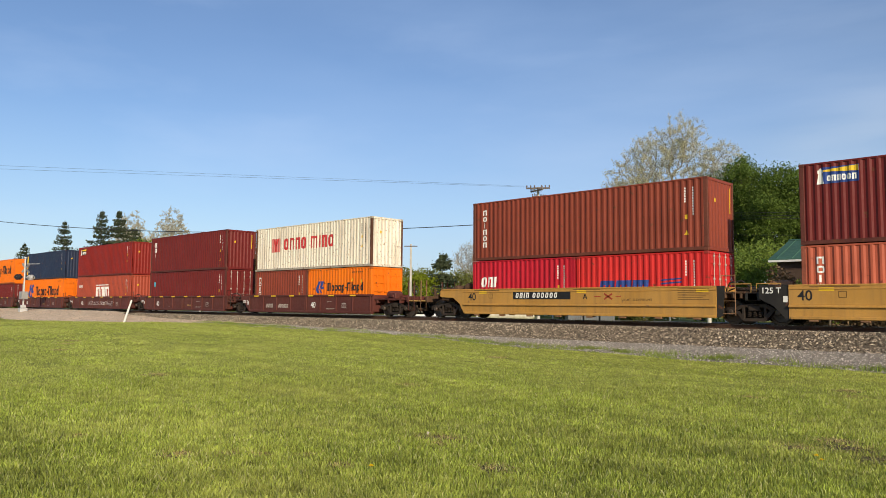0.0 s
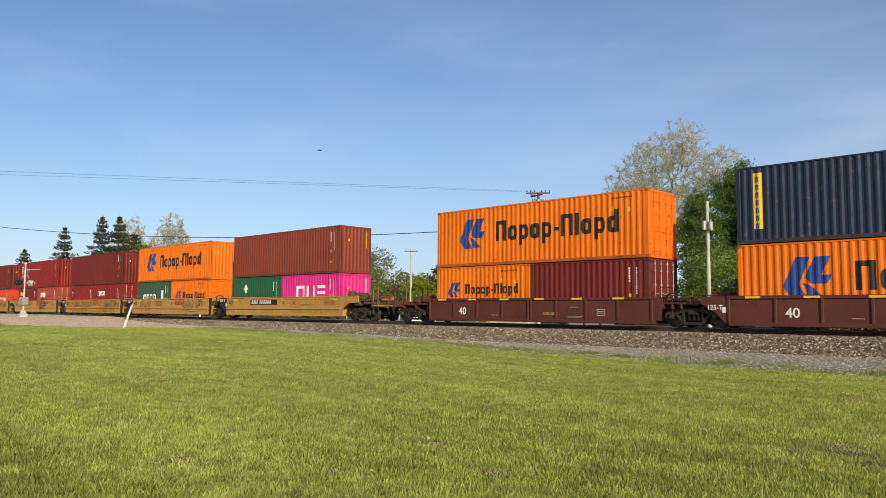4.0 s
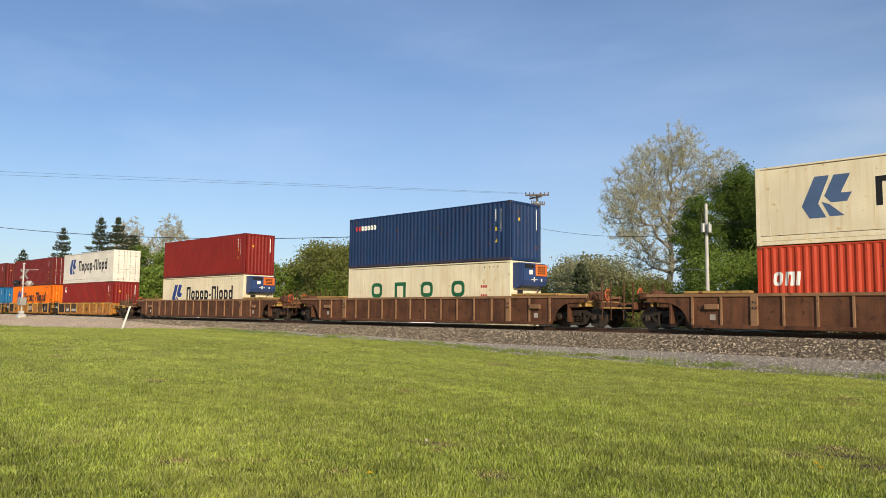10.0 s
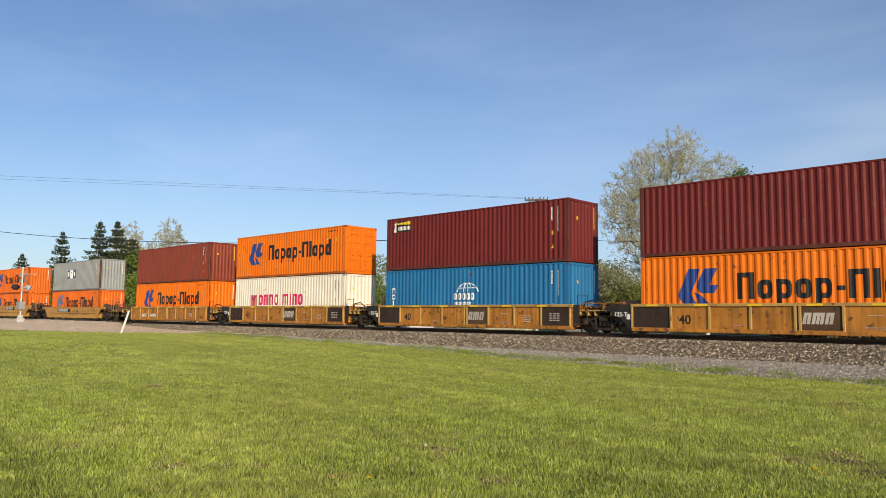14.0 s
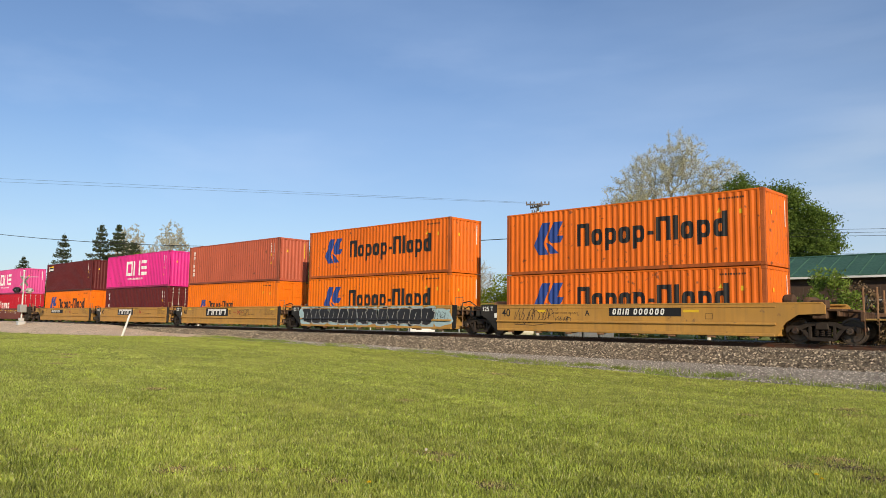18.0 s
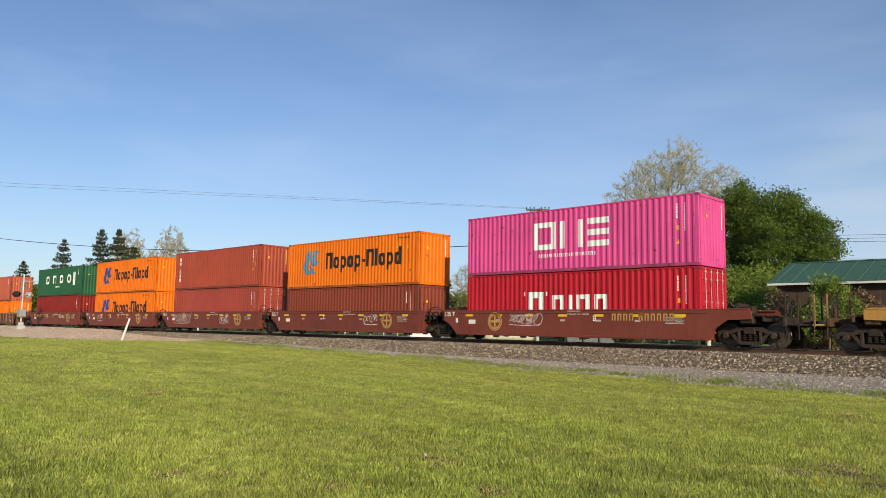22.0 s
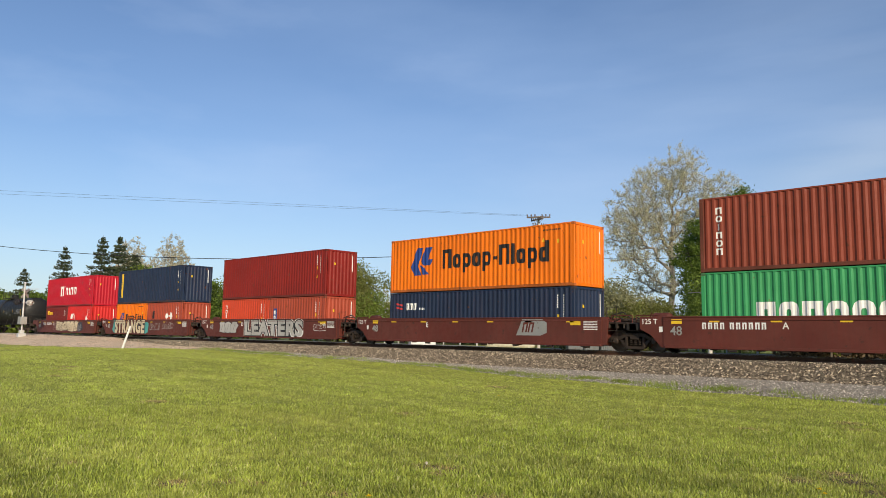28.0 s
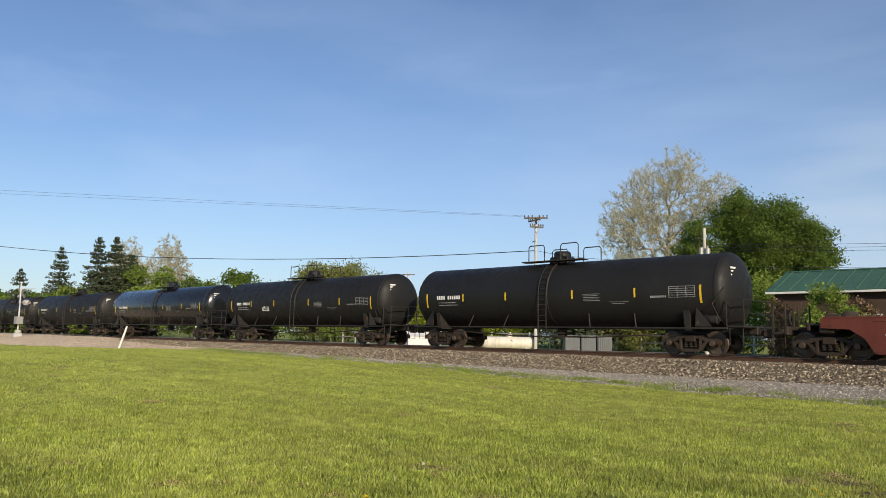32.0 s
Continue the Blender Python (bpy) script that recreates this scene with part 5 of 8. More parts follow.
    m["id_line"] = painted(ids).mesh("id_line", flip_check=False)
    z = high - 2.25
    m["warning_sign"] = painted([[(h - 0.98, z), (h - 0.78, z), (h - 0.88, z + 0.19)]]).mesh("warning_sign", flip_check=False)
    m["data_plate"] = painted([rect(h - 0.95, h - 0.82, z + 0.62, z + 0.80)]).mesh("data_plate", flip_check=False)
    m["end_marks"] = Solid().box(0.002, 0.008, 0.82, 0.875, high - 1.30, high - 0.26).mesh("end_marks")
    m["end_sign"] = Solid().box(0.002, 0.008, -0.60, -0.48, high - 0.95, high - 0.80).mesh("end_sign")
    shared()[key] = m
    return m


def welded(s, name):
    """A mesh whose touching pieces share their corners."""
    me = s.mesh(name, flip_check=False)
    bm = bmesh.new()
    bm.from_mesh(me)
    bmesh.ops.remove_doubles(bm, verts=bm.verts[:], dist=0.0004)
    bm.to_mesh(me)
    bm.free()
    return me


def mark(name, polys, mat, box, side, flat=False, label=""):
    """Paint on a box's near side; a wordmark is laid block by block."""
    if name == "wordmark":
        spans = []
        for p in sorted(polys, key=lambda p: min(q[0] for q in p)):
            a, b = min(q[0] for q in p), max(q[0] for q in p)
            if spans and a <= spans[-1][1] + 0.004:
                spans[-1][1] = max(spans[-1][1], b)
                spans[-1][2].append(p)
            else:
                spans.append([a, b, [p]])
        for _, _, group in spans:
            part("wordmark", welded(painted(group, flat), "wordmark"), mat, box, label, side)
        return
    return part(name, welded(painted(polys, flat), name), mat, box, label, side)


def hapag(box, side, high, length, tone=NAVY, small=False, drop=0.0, flat=False, ink=None):
    """A folded double-flag emblem and a long wordmark."""
    k = (0.56 if small else 1.10) * (length / 12.192 if length < 10 else 1.0)
    zc = high * 0.56 - drop
    x = -3.70 * (length / 12.192) if not small else -3.7
    fold = [[(0.28, 1.0), (0.58, 1.0), (0.34, 0.34), (0.0, 0.30)], [(0.0, 0.30), (0.34, 0.34), (0.50, 0.0), (0.16, 0.0)],
            [(0.67, 1.0), (1.0, 1.0), (0.80, 0.56), (0.47, 0.51)], [(0.47, 0.51), (0.80, 0.56), (1.02, 0.56), (0.92, 0.35), (0.60, 0.35)], [(0.41, 0.38), (0.57, 0.31), (0.86, 0.02), (0.57, 0.02)]]
    mark("emblem", [[(x + (u - 0.48) * 1.46 * k, zc + (v - 0.5) * 1.34 * k) for u, v in p] for p in fold],
         tone, box, side, flat, "blue folded-flag emblem")
    mark("wordmark", word("Cxpxp-Clxpd", x + 1.45 * k, zc - 0.42 * k, 0.90 * k, 0.20, gap=0.125), ink or BLACK, box, side, flat, "bold black painted wordmark")


def upright(box, side, high, n, mat=WHITE, x=-5.45, size=0.26, top=0.35):
    """Capitals one below another."""
    polys = []
    for i in range(n):
        z = high - top - (i + 1) * size * 1.22
        polys += word("COlCOC"[i % 6], x + (size * 0.3 if i % 6 == 2 else 0), z, size, 0.26, broad=1.5)
    mark("upright_wordmark", polys, mat, box, side)


def mark_over(box, side, polys, mat, name="emblem_figure"):
    """Paint laid over other paint."""
    return part(name, painted(polys, lift=0.009).mesh(name, flip_check=False), mat, box, "", side)


def sign(box, side, x, z, w, h, ground, ink, shape="OCCOOC", lamp=None):
    """A small painted name plate with a white tower whose beam widens to the plate's end."""
    mark("name_plate", [rect(x + w * 0.12, x + w, z, z + h)], ground, box, side)
    mark_over(box, side, word(shape, x + w * 0.24, z + h * 0.14, h * 0.36, 0.26, gap=0.12), ink, "plate_wordmark")
    if lamp:
        mark_over(box, side, [[(x + w * 0.16, z + h * 0.74), (x + w * 0.99, z + h * 0.62), (x + w * 0.99, z + h * 0.98), (x + w * 0.16, z + h * 0.84)]], lamp, "plate_beam")
        mark_over(box, side, [[(x + w * 0.0, z), (x + w * 0.17, z), (x + w * 0.13, z + h * 0.66), (x + w * 0.04, z + h * 0.66)], rect(x + w * 0.02, x + w * 0.15, z + h * 0.66, z + h * 0.84), [(x + w * 0.04, z + h * 0.84), (x + w * 0.13, z + h * 0.84), (x + w * 0.085, z + h)]], ink, "plate_tower")


def decorate(box, side, style, high, length):
    h = length / 2
    if style == "hapag":
        hapag(box, side, high, length)
    elif style == "hapag_faded":
        hapag(box, side, high, length, FADED_BLUE)
    elif style == "hapag_slate":
        hapag(box, side, high, length, SLATE)
    elif style == "hapag_small":
        hapag(box, side, high, length, small=True, drop=0.25)
    elif style == "hapag_reefer":
        hapag(box, side, high, length, SLATE, flat=True)
    elif style == "hapag_reefer_new":
        hapag(box, side, high, length, flat=True)
    elif style == "upright6":
        upright(box, side, high, 6)
    elif style == "upright4":
        upright(box, side, high, 4, x=-h + 0.5)
    elif style == "upright3":
        upright(box, side, high, 3, size=0.36)
    elif style == "yang":
        mark("emblem", [rect(-4.15, -3.2, 1.22, 2.12)], PALE_RED, box, side)
        mark_over(box, side, [[(-4.0, 2.08), (-3.8, 2.08), (-3.55, 1.66), (-3.78, 1.66)], [(-3.55, 2.08), (-3.35, 2.08), (-3.56, 1.66), (-3.78, 1.66)], rect(-3.78, -3.56, 1.26, 1.66)], REDMARK)
        mark("wordmark", word("OCCO WlCO", -2.75, 1.32, 0.76, 0.22, gap=0.2), REDMARK, box, side)
    elif style == "yang_new":
        mark("emblem", [rect(-4.1, -3.35, 1.0, 1.75)], PALE_RED, box, side)
        mark_over(box, side, [[(-4.05, 1.72), (-3.85, 1.72), (-3.62, 1.36), (-3.82, 1.36)], [(-3.6, 1.72), (-3.4, 1.72), (-3.62, 1.36), (-3.82, 1.36)], rect(-3.82, -3.62, 1.03, 1.36)], PINKRED)
        mark("wordmark", word("OCCO WlCO", -3.1, 1.05, 0.72, 0.22, gap=0.2), PINKRED, box, side)
    elif style in ("beacon", "beacon_dark"):
        sign(box, side, -5.5, high - 0.78, 1.35, 0.58, BLACK if style == "beacon" else NAVY, WHITE, "OCCOOC", YELLOW)
    elif style == "cai":
        mark("wordmark", word("OCl", -h + 0.55, high * 0.50, 0.50, 0.24, 0.1), WHITE, box, side)
    elif style == "cai_hazard":
        mark("wordmark", word("OCl", -h + 0.85, high * 0.5, 0.55, 0.24, 0.1), WHITE, box, side)
        mark("hazard_diamond", [[(h - 1.5, 1.35), (h - 1.2, 1.05), (h - 0.9, 1.35), (h - 1.2, 1.65)]], WHITE, box, side)
    elif style == "hazard":
        mark("hazard_diamond", [[(a - 0.3, 1.5), (a, 1.2), (a + 0.3, 1.5), (a, 1.8)] for a in (0.5, 1.2)], WHITE, box, side)
        mark("name_plate", [rect(-2.1, -1.7, 1.3, 1.9)], BLACK, box, side)
    elif style == "hmm":
        mark("wordmark", word("WWW", -1.4, 0.95, 0.95, 0.22, gap=0.1), WHITE, box, side)
        mark("wordmark_roof", [rect(-1.4, 1.45, 2.02, 2.1)], WHITE, box, side)
        mark("small_wordmark", word("CCCC", -5.5, 1.85, 0.24, 0.24), WHITE, box, side)
    elif style == "hmm_blue":
        mark("wordmark", word("WWW", -1.9, 0.75, 0.75, 0.26, 0.12, 0.1), NAVY, box, side)
        mark("stripe", [[(1.0, 1.3 + 0.14 * i), (1.9, 1.36 + 0.14 * i), (1.9, 1.42 + 0.14 * i), (1.0, 1.36 + 0.14 * i)] for i in range(2)], NAVY, box, side)
    elif style == "kobc":
        mark("wordmark", word("x CCCC", -5.5, high - 0.65, 0.24, 0.24), WHITE, box, side)
    elif style == "blue_dot":
        mark("round_mark", [[(-5.2 + 0.2 * math.cos(a), 1.95 + 0.2 * math.sin(a)) for a in [i * 0.524 for i in range(12)]]], CYAN, box, side)
    elif style == "raffles":
        mark("banner", [rect(-5.45, -5.12, 0.55, high - 0.25)], YELLOW, box, side)
        part("banner_letters", painted(sum([word("C", -5.38, high - 0.6 - i * 0.29, 0.2, 0.22) for i in range(7)], []), lift=0.009).mesh("banner_letters", flip_check=False), NAVY, box, "", side)
    elif style == "one":
        z, s = 1.05, 1.05
        one = [rect(-1.7, -1.48, z, z + s), rect(-0.85, -0.63, z, z + s), rect(-1.48, -0.85, z, z + 0.2), rect(-1.48, -0.85, z + s - 0.2, z + s),
                          rect(-0.42, -0.2, z, z + s), rect(0.38, 0.6, z, z + s),
                          rect(0.82, 1.75, z, z + 0.22), rect(0.82, 1.75, z + s / 2 - 0.11, z + s / 2 + 0.11), rect(0.82, 1.75, z + s - 0.22, z + s)]
        mark("wordmark", [[(px * 1.17, z + (pz - z) * 1.2) for px, pz in p] for p in one], WHITE, box, side, label="white block wordmark")
        mark("tagline", word("CCCCC CCCCCCC CCCCCCC", -1.7, 0.68, 0.16, 0.22, gap=0.33), WHITE, box, side)
    elif style == "one_20":
        mark("wordmark", [rect(-1.4, -1.2, 1.0, 1.9), rect(-0.7, -0.5, 1.0, 1.9), rect(-1.2, -0.7, 1.72, 1.9), rect(-0.3, -0.1, 1.0, 1.9), rect(0.4, 0.6, 1.0, 1.9), rect(0.85, 1.65, 1.72, 1.9), rect(0.85, 1.65, 1.36, 1.54), rect(0.85, 1.65, 1.0, 1.18)], WHITE, box, side)
    elif style == "uasc":
        for i, a in enumerate((-3.7, -1.7, 0.2, 2.3)):
            mark("initial", word("OCOO"[i], a, 1.26, 0.86, 0.25, broad=1.7), WHITE, box, side)
        mark("upright_panel", [rect(3.9, 4.4, 1.0, 2.3)], WHITE, box, side)
        mark_over(box, side, [rect(4.03, 4.27, 1.15 + 0.24 * q, 1.21 + 0.24 * q) for q in range(5)], GREENMARK, "panel_bars")
        mark("tagline", word("xxxxxxx", -0.9, 0.85, 0.24, 0.22), WHITE, box, side)
    elif style == "uasc_reefer":
        for i, a in enumerate((-4.0, -2.05, 0.0, 2.25)):
            mark("initial", word("OCOO"[i], a, 1.18, 0.82, 0.25, broad=1.7), GREENMARK, box, side, True)
        mark("notice", word("xxx", 4.25, 1.15, 0.2, 0.3) + word("xxx", 4.25, 1.6, 0.2, 0.3), REDMARK, box, side, True)
    elif style == "uasc_20":
        mark("wordmark", word("OCOO", -1.9, 1.0, 0.62, 0.24, broad=1.25), WHITE, box, side)
        mark("upright_panel", [rect(1.35, 1.75, 0.9, 1.9)], WHITE, box, side)
    elif style == "touax":
        mark("wordmark", word("CCxxx", -h + 0.45, high - 0.82, 0.42, 0.28), YELLOW, box, side)
    elif style == "white_label":
        mark("label_panel", [rect(-1.9, -0.5, 1.55, 2.05)], WHITE, box, side)
    elif style == "twin_label":
        mark("name_plate", [rect(-h + 0.5, -h + 0.85, 1.6, 2.0)], WHITE, box, side)
        mark_over(box, side, [[(-h + 0.54, 1.64), (-h + 0.81, 1.64), (-h + 0.81, 1.80), (-h + 0.54, 1.96)]], NAVY, "plate_field")
    elif style == "red_label":
        mark("name_plate", [rect(-2.2, -1.80, 1.55, 2.0)], WHITE, box, side)
        mark_over(box, side, [[(-2.15, 1.60), (-1.85, 1.60), (-1.85, 1.78), (-2.15, 1.95)]], NAVY, "plate_field")
        mark("label_panel", [rect(-1.6, -0.7, 1.6, 2.0)], WHITE, box, side)
        mark_over(box, side, word("CCC", -1.5, 1.68, 0.20, 0.26, 0.2, 0.2), BLACK, "label_bars")
        mark_over(box, side, [[(-0.98, 1.68), (-0.76, 1.82), (-0.98, 1.94)]], REDMARK, "label_flag")
    elif style == "nyk":
        mark("flag", [[(-h + 0.5, 1.75), (-h + 1.0, 1.65 + 0.0), (-h + 1.0, 1.75), (-h + 0.5, 1.85)], [(-h + 0.5, 1.95), (-h + 1.0, 1.85), (-h + 1.0, 1.95), (-h + 0.5, 2.05)]], REDMARK, box, side)
        mark("wordmark", word("CCC", -h + 1.25, 1.65, 0.36, 0.24, 0.1) + word("xxxx", -h + 2.3, 1.65, 0.16, 0.24), WHITE, box, side)
    elif style == "hyundai":
        mark("wordmark", word("COOCOCl", -1.7, 0.95, 0.66, 0.24), WHITE, box, side)
        mark("label_panel", [rect(-2.3, -1.2, 1.85, 2.2)], WHITE, box, side)
        mark("triangle_mark", [[(-2.4, 1.05), (-1.95, 1.05), (-2.17, 1.6)]], GREENMARK, box, side)
    elif style == "seaco":
        mark("wordmark", word("xxxxx", -5.0, high - 0.75, 0.38, 0.26), WHITE, box, side)
        mark("emblem", word("xx", -5.5, high - 0.75, 0.38, 0.26), REDMARK, box, side)
    elif style == "cosco":
        mark("globe_arc", [[(0.75 * math.cos(a) * f, 1.6 + 0.52 * math.sin(a) * f) for f, a in ((1.0, t), (1.0, t + 0.22), (0.91, t + 0.22), (0.91, t))] for t in [0.1 + i * 0.21 for i in range(14)]], WHITE, box, side)
        for k in (0.35, 0.0):
            mark("globe_meridian", [[(sg * 0.75 * k * math.sin(a) - 0.02, 1.62 + 0.5 * math.cos(a)), (sg * 0.75 * k * math.sin(a) + 0.03, 1.62 + 0.5 * math.cos(a)), (sg * 0.75 * k * math.sin(a + 0.3) + 0.03, 1.62 + 0.5 * math.cos(a + 0.3)), (sg * 0.75 * k * math.sin(a + 0.3) - 0.02, 1.62 + 0.5 * math.cos(a + 0.3))] for a in (0.0, 0.3, 0.6, 0.9, 1.2) for sg in ((-1, 1) if k else (1,))], WHITE, box, side)
        mark("globe_parallel", [rect(-0.62, 0.62, 1.83, 1.87)], WHITE, box, side)
        mark("wordmark", word("OOOOO", -0.95, 1.25, 0.36, 0.24) + word("CCCCCCCC", -0.9, 0.98, 0.18, 0.24), WHITE, box, side)
        upright(box, side, high, 4, x=-5.6, size=0.28, top=0.9)
    elif style == "mol":
        for i, (g, k) in enumerate(((NAVY, WHITE), (WHITE, NAVY), (NAVY, WHITE))):
            a = -2.05 + i * 0.72
            mark("letter_panel", [rect(a, a + 0.72, 1.25, 2.05)], g, box, side)
            part("initial", painted(word("C", a + 0.18, 1.42, 0.46, 0.24), lift=0.009).mesh("initial", flip_check=False), k, box, "", side)
    elif style == "kline":
        mark("wordmark", word("C", -2.30, 1.05, 0.98, 0.30, gap=0.2, broad=1.45) + word("ClCC", -0.95, 1.15, 0.72, 0.28, gap=0.32, broad=1.45) + [rect(-2.52, -2.45, 1.85, 2.03), rect(-1.28, -1.21, 1.85, 2.03)], WHITE, box, side, label="white serifed wordmark")
    elif style == "evergreen":
        mark("wordmark", word("COCOOOCCC", -4.0, 0.78, 0.95, 0.30, gap=0.10, broad=1.15), WHITE, box, side, label="white slab wordmark")
    elif style == "cronos":
        mark("banner", [rect(-h + 0.5, -h + 0.9, 0.5, 1.9)], NAVY, box, side)
        part("banner_letters", painted(sum([word("C", -h + 0.57, 1.5 - i * 0.33, 0.26, 0.24) for i in range(3)], []), lift=0.009).mesh("banner_letters", flip_check=False), WHITE, box, "", side)
    elif style == "green_hazard":
        mark("hazard_diamond", [[(-1.6, 1.8), (-1.3, 1.5), (-1.0, 1.8), (-1.3, 2.1)]], WHITE, box, side)
    elif style == "plate":
        mark("name_plate", [rect(-5.45, -5.1, high - 0.85, high - 0.35)], WHITE, box, side)
        mark_over(box, side, [rect(-5.42, -5.13, high - 0.64, high - 0.38)], BLACK, "plate_field")
        mark_over(box, side, [rect(-5.42, -5.13, high - 0.72, high - 0.66)], YELLOW, "plate_band")


MARK_WORDS = {"hapag": "with blue emblem and black wordmark", "one": "with a white block wordmark", "kline": "with a white wordmark", "uasc": "with spaced white capitals",
              "evergreen": "with a large white wordmark", "yang": "with a red wordmark", "cosco": "with a white globe emblem", "beacon": "with a small black name plate", "mol": "with blue and white letter panels"}


def shipping_box(paint, style="", length=12.192, high=2.896, doors=False, reefer=""):
    """A steel shipping container, or a refrigerated one with smooth sides (reefer: the end with the cooling unit)."""
    m, mat = box_meshes(length, high), paint_of(paint)
    words = next((w for k, w in MARK_WORDS.items() if style.startswith(k)), "with small white markings")
    kind = "refrigerated container" if reefer else ("short steel container" if length < 10 else "long steel container")
    box = empty("shipping_container", f"{PAINTS[paint][3]} {kind} {words}", "shipping container", "containers on the train")
    h, w = length / 2, BOX_W / 2
    near, far = pose(0, -w, 0), pose(0, w, 0, 0, 0, 180)
    if reefer:
        if ("reefer", length, high) not in shared():
            front = [(-h + 0.15, 0.0)]
            for k in range(14):
                a = -h + 0.5 + k * (length - 1.0) / 13
                front += [(a - 0.014, 0.0), (a - 0.010, -0.003), (a + 0.010, -0.003), (a + 0.014, 0.0)]
            s = Solid().prism(front + [(h - 0.15, 0.0), (h - 0.15, 0.03), (-h + 0.15, 0.03)], "z", 0.36, high - 0.10)
            shared()[("kick", length, high)] = Solid().cbox(-h + 0.15, h - 0.15, -0.004, 0.02, 0.16, 0.34, 0.01).mesh("kick_plate")
            shared()[("reefer", length, high)] = s.mesh("side_panel")
        for at in (near, far):
            part("side_panel", shared()[("reefer", length, high)], mat, box, "", at)
            part("kick_plate", shared()[("kick", length, high)], mat, box, "", at)
    else:
        for at in (near, far):
            part("side_wall", m["side_wall"], mat, box, "", at)
    part("roof", m["roof"], mat, box)
    part("floor_frame", m["floor_frame"], mat, box)
    for at in (near, far):
        part("top_rail", m["top_rail"], mat, box, "", at @ pose(0, 0.06, 0))
        part("bottom_rail", m["bottom_rail"], mat if reefer else rail_of(paint), box, "", at @ pose(0, 0.05, 0))
    for sx in (1, -1):
        for sy in (-1, 1):
            at = Matrix.Translation((sx * h, sy * w, 0)) @ Matrix.Diagonal((sx, -sy, 1, 1))
            part("corner_post", m["corner_post"], POST_RUST if paint in ("grey", "cream_rusty") else rail_of(paint) if paint in ("orange_worn", "brown_red", "light_brick", "maroon") else mat, box, "", at)
            for z in (0, high - 0.118):
                part("corner_casting", m["corner_casting"], mat if reefer else rail_of(paint), box, "", Matrix.Translation((0, 0, z)) @ at)
        turn = pose(sx * h, 0, 0, 0, 0, 0 if sx > 0 else 180)
        part("header", m["header"], mat, box, "", turn)
        part("end_sill", m["end_sill"], mat, box, "", turn)
        cooled = (reefer == "front") == (sx > 0) and reefer
        if cooled:
            part("end_panel", Solid().cbox(-0.06, -0.02, -w + 0.13, w - 0.13, 0.16, high - 0.12), mat, box, "", turn)
            body = [(-0.05, high - 0.10), (0.46, high - 0.10), (0.58, high - 0.20), (0.60, high - 0.95), (0.50, high - 1.20), (0.20, high - 1.32), (-0.05, high - 1.30)]
            s = Solid()
            for y0, y1, sq in ((-1.0, -0.93, 0.93), (-0.93, 0.93, 1.0), (0.93, 1.0, 0.93)):
                s.prism([(x * sq if x > 0 else x, z) for x, z in body], "y", y0, y1)
            unit = part("cooling_unit", s, material("cooler_navy", (0.03, 0.06, 0.17), 0.45, rust=0.1), box, "navy blue cooling unit housing", turn)
            part("fan_panel", Solid().cbox(0.56, 0.63, 0.0, 0.90, high - 0.72, high - 0.16, 0.02), material("cooler_orange", (0.75, 0.17, 0.02), 0.45), unit, "orange louvred cover")
            grille = Solid()
            for k in range(4):
                for q in range(4):
                    grille.box(0.625, 0.638, 0.14 + q * 0.15, 0.25 + q * 0.15, high - 0.62 + k * 0.10, high - 0.56 + k * 0.10)
            part("grille", grille, BLACK, unit)
            part("vent_slot", Solid().cbox(0.57, 0.61, -0.86, -0.10, high - 0.36, high - 0.18, 0.01), BLACK, unit)
            part("sticker", Solid().box(0.60, 0.612, -0.52, -0.24, high - 0.66, high - 0.44), WHITE, unit)
            part("scuffed_mark", Solid().box(0.598, 0.610, -0.36, 0.12, high - 0.92, high - 0.88).box(0.598, 0.610, -0.16, -0.08, high - 1.0, high - 0.78).box(0.598, 0.610, 0.42, 0.50, high - 0.98, high - 0.84), WHITE, unit)
            part("power_cable", Solid().path([(0.58, 0.95, high - 0.95), (0.35, 0.4, high - 1.55), (0.08, -0.5, high - 2.0)], 0.02), BLACK, unit)
            part("control_panel", Solid().cbox(-0.03, 0.03, -0.65, -0.25, high - 1.95, high - 1.40, 0.02), BLACK, box, "", turn)
            for q, (y0, y1, z0, z1) in enumerate(((-0.85, -0.62, 0.98, 1.30), (0.02, 0.28, 1.02, 1.36), (0.55, 0.75, 1.10, 1.30))):
                part("access_panel", Solid().cbox(-0.03, 0.02 + 0.01 * (q % 2), y0, y1, z0, z1, 0.01), (BLACK, STEEL)[q % 2], box, "", turn)
            part("compressor", Solid().cbox(-0.05, 0.0, -0.9, 0.9, 0.42, 0.86, 0.03).rod((0.0, -0.5, 0.45), (0.0, -0.5, 0.80), 0.12, 12).rod((0.0, -0.1, 0.45), (0.0, -0.1, 0.76), 0.10, 12).cbox(-0.02, 0.06, 0.25, 0.62, 0.50, 0.76, 0.03), material("dark_machine", (0.05, 0.05, 0.05), 0.5, 0.3, rust=0.3), box, "", turn)
        elif (sx > 0 and doors) or (reefer and not cooled):
            for sy in (1, -1):
                leaf = part("door", m["door"], mat, box, "", turn @ Matrix.Diagonal((1, sy, 1, 1)))
                for y in (0.28, 0.78):
                    part("locking_bar", m["locking_bar"], PALE_BAR if reefer or paint in ("maroon", "dark_red", "crimson", "rose_red", "bright_red", "maroon_dark") else mat, leaf, "", pose(0, y, 0))
        else:
            part("end_wall", m["end_wall"], mat, box, "", turn @ pose(0, 0, 0, 0, 0, 90) @ pose(0, 0.012, 0))
            if sx > 0:
                part("end_marks", m["end_marks"], YELLOW if length > 10 and paint in ("brown_red", "maroon", "brick", "light_brick") else WHITE, box, "", turn)
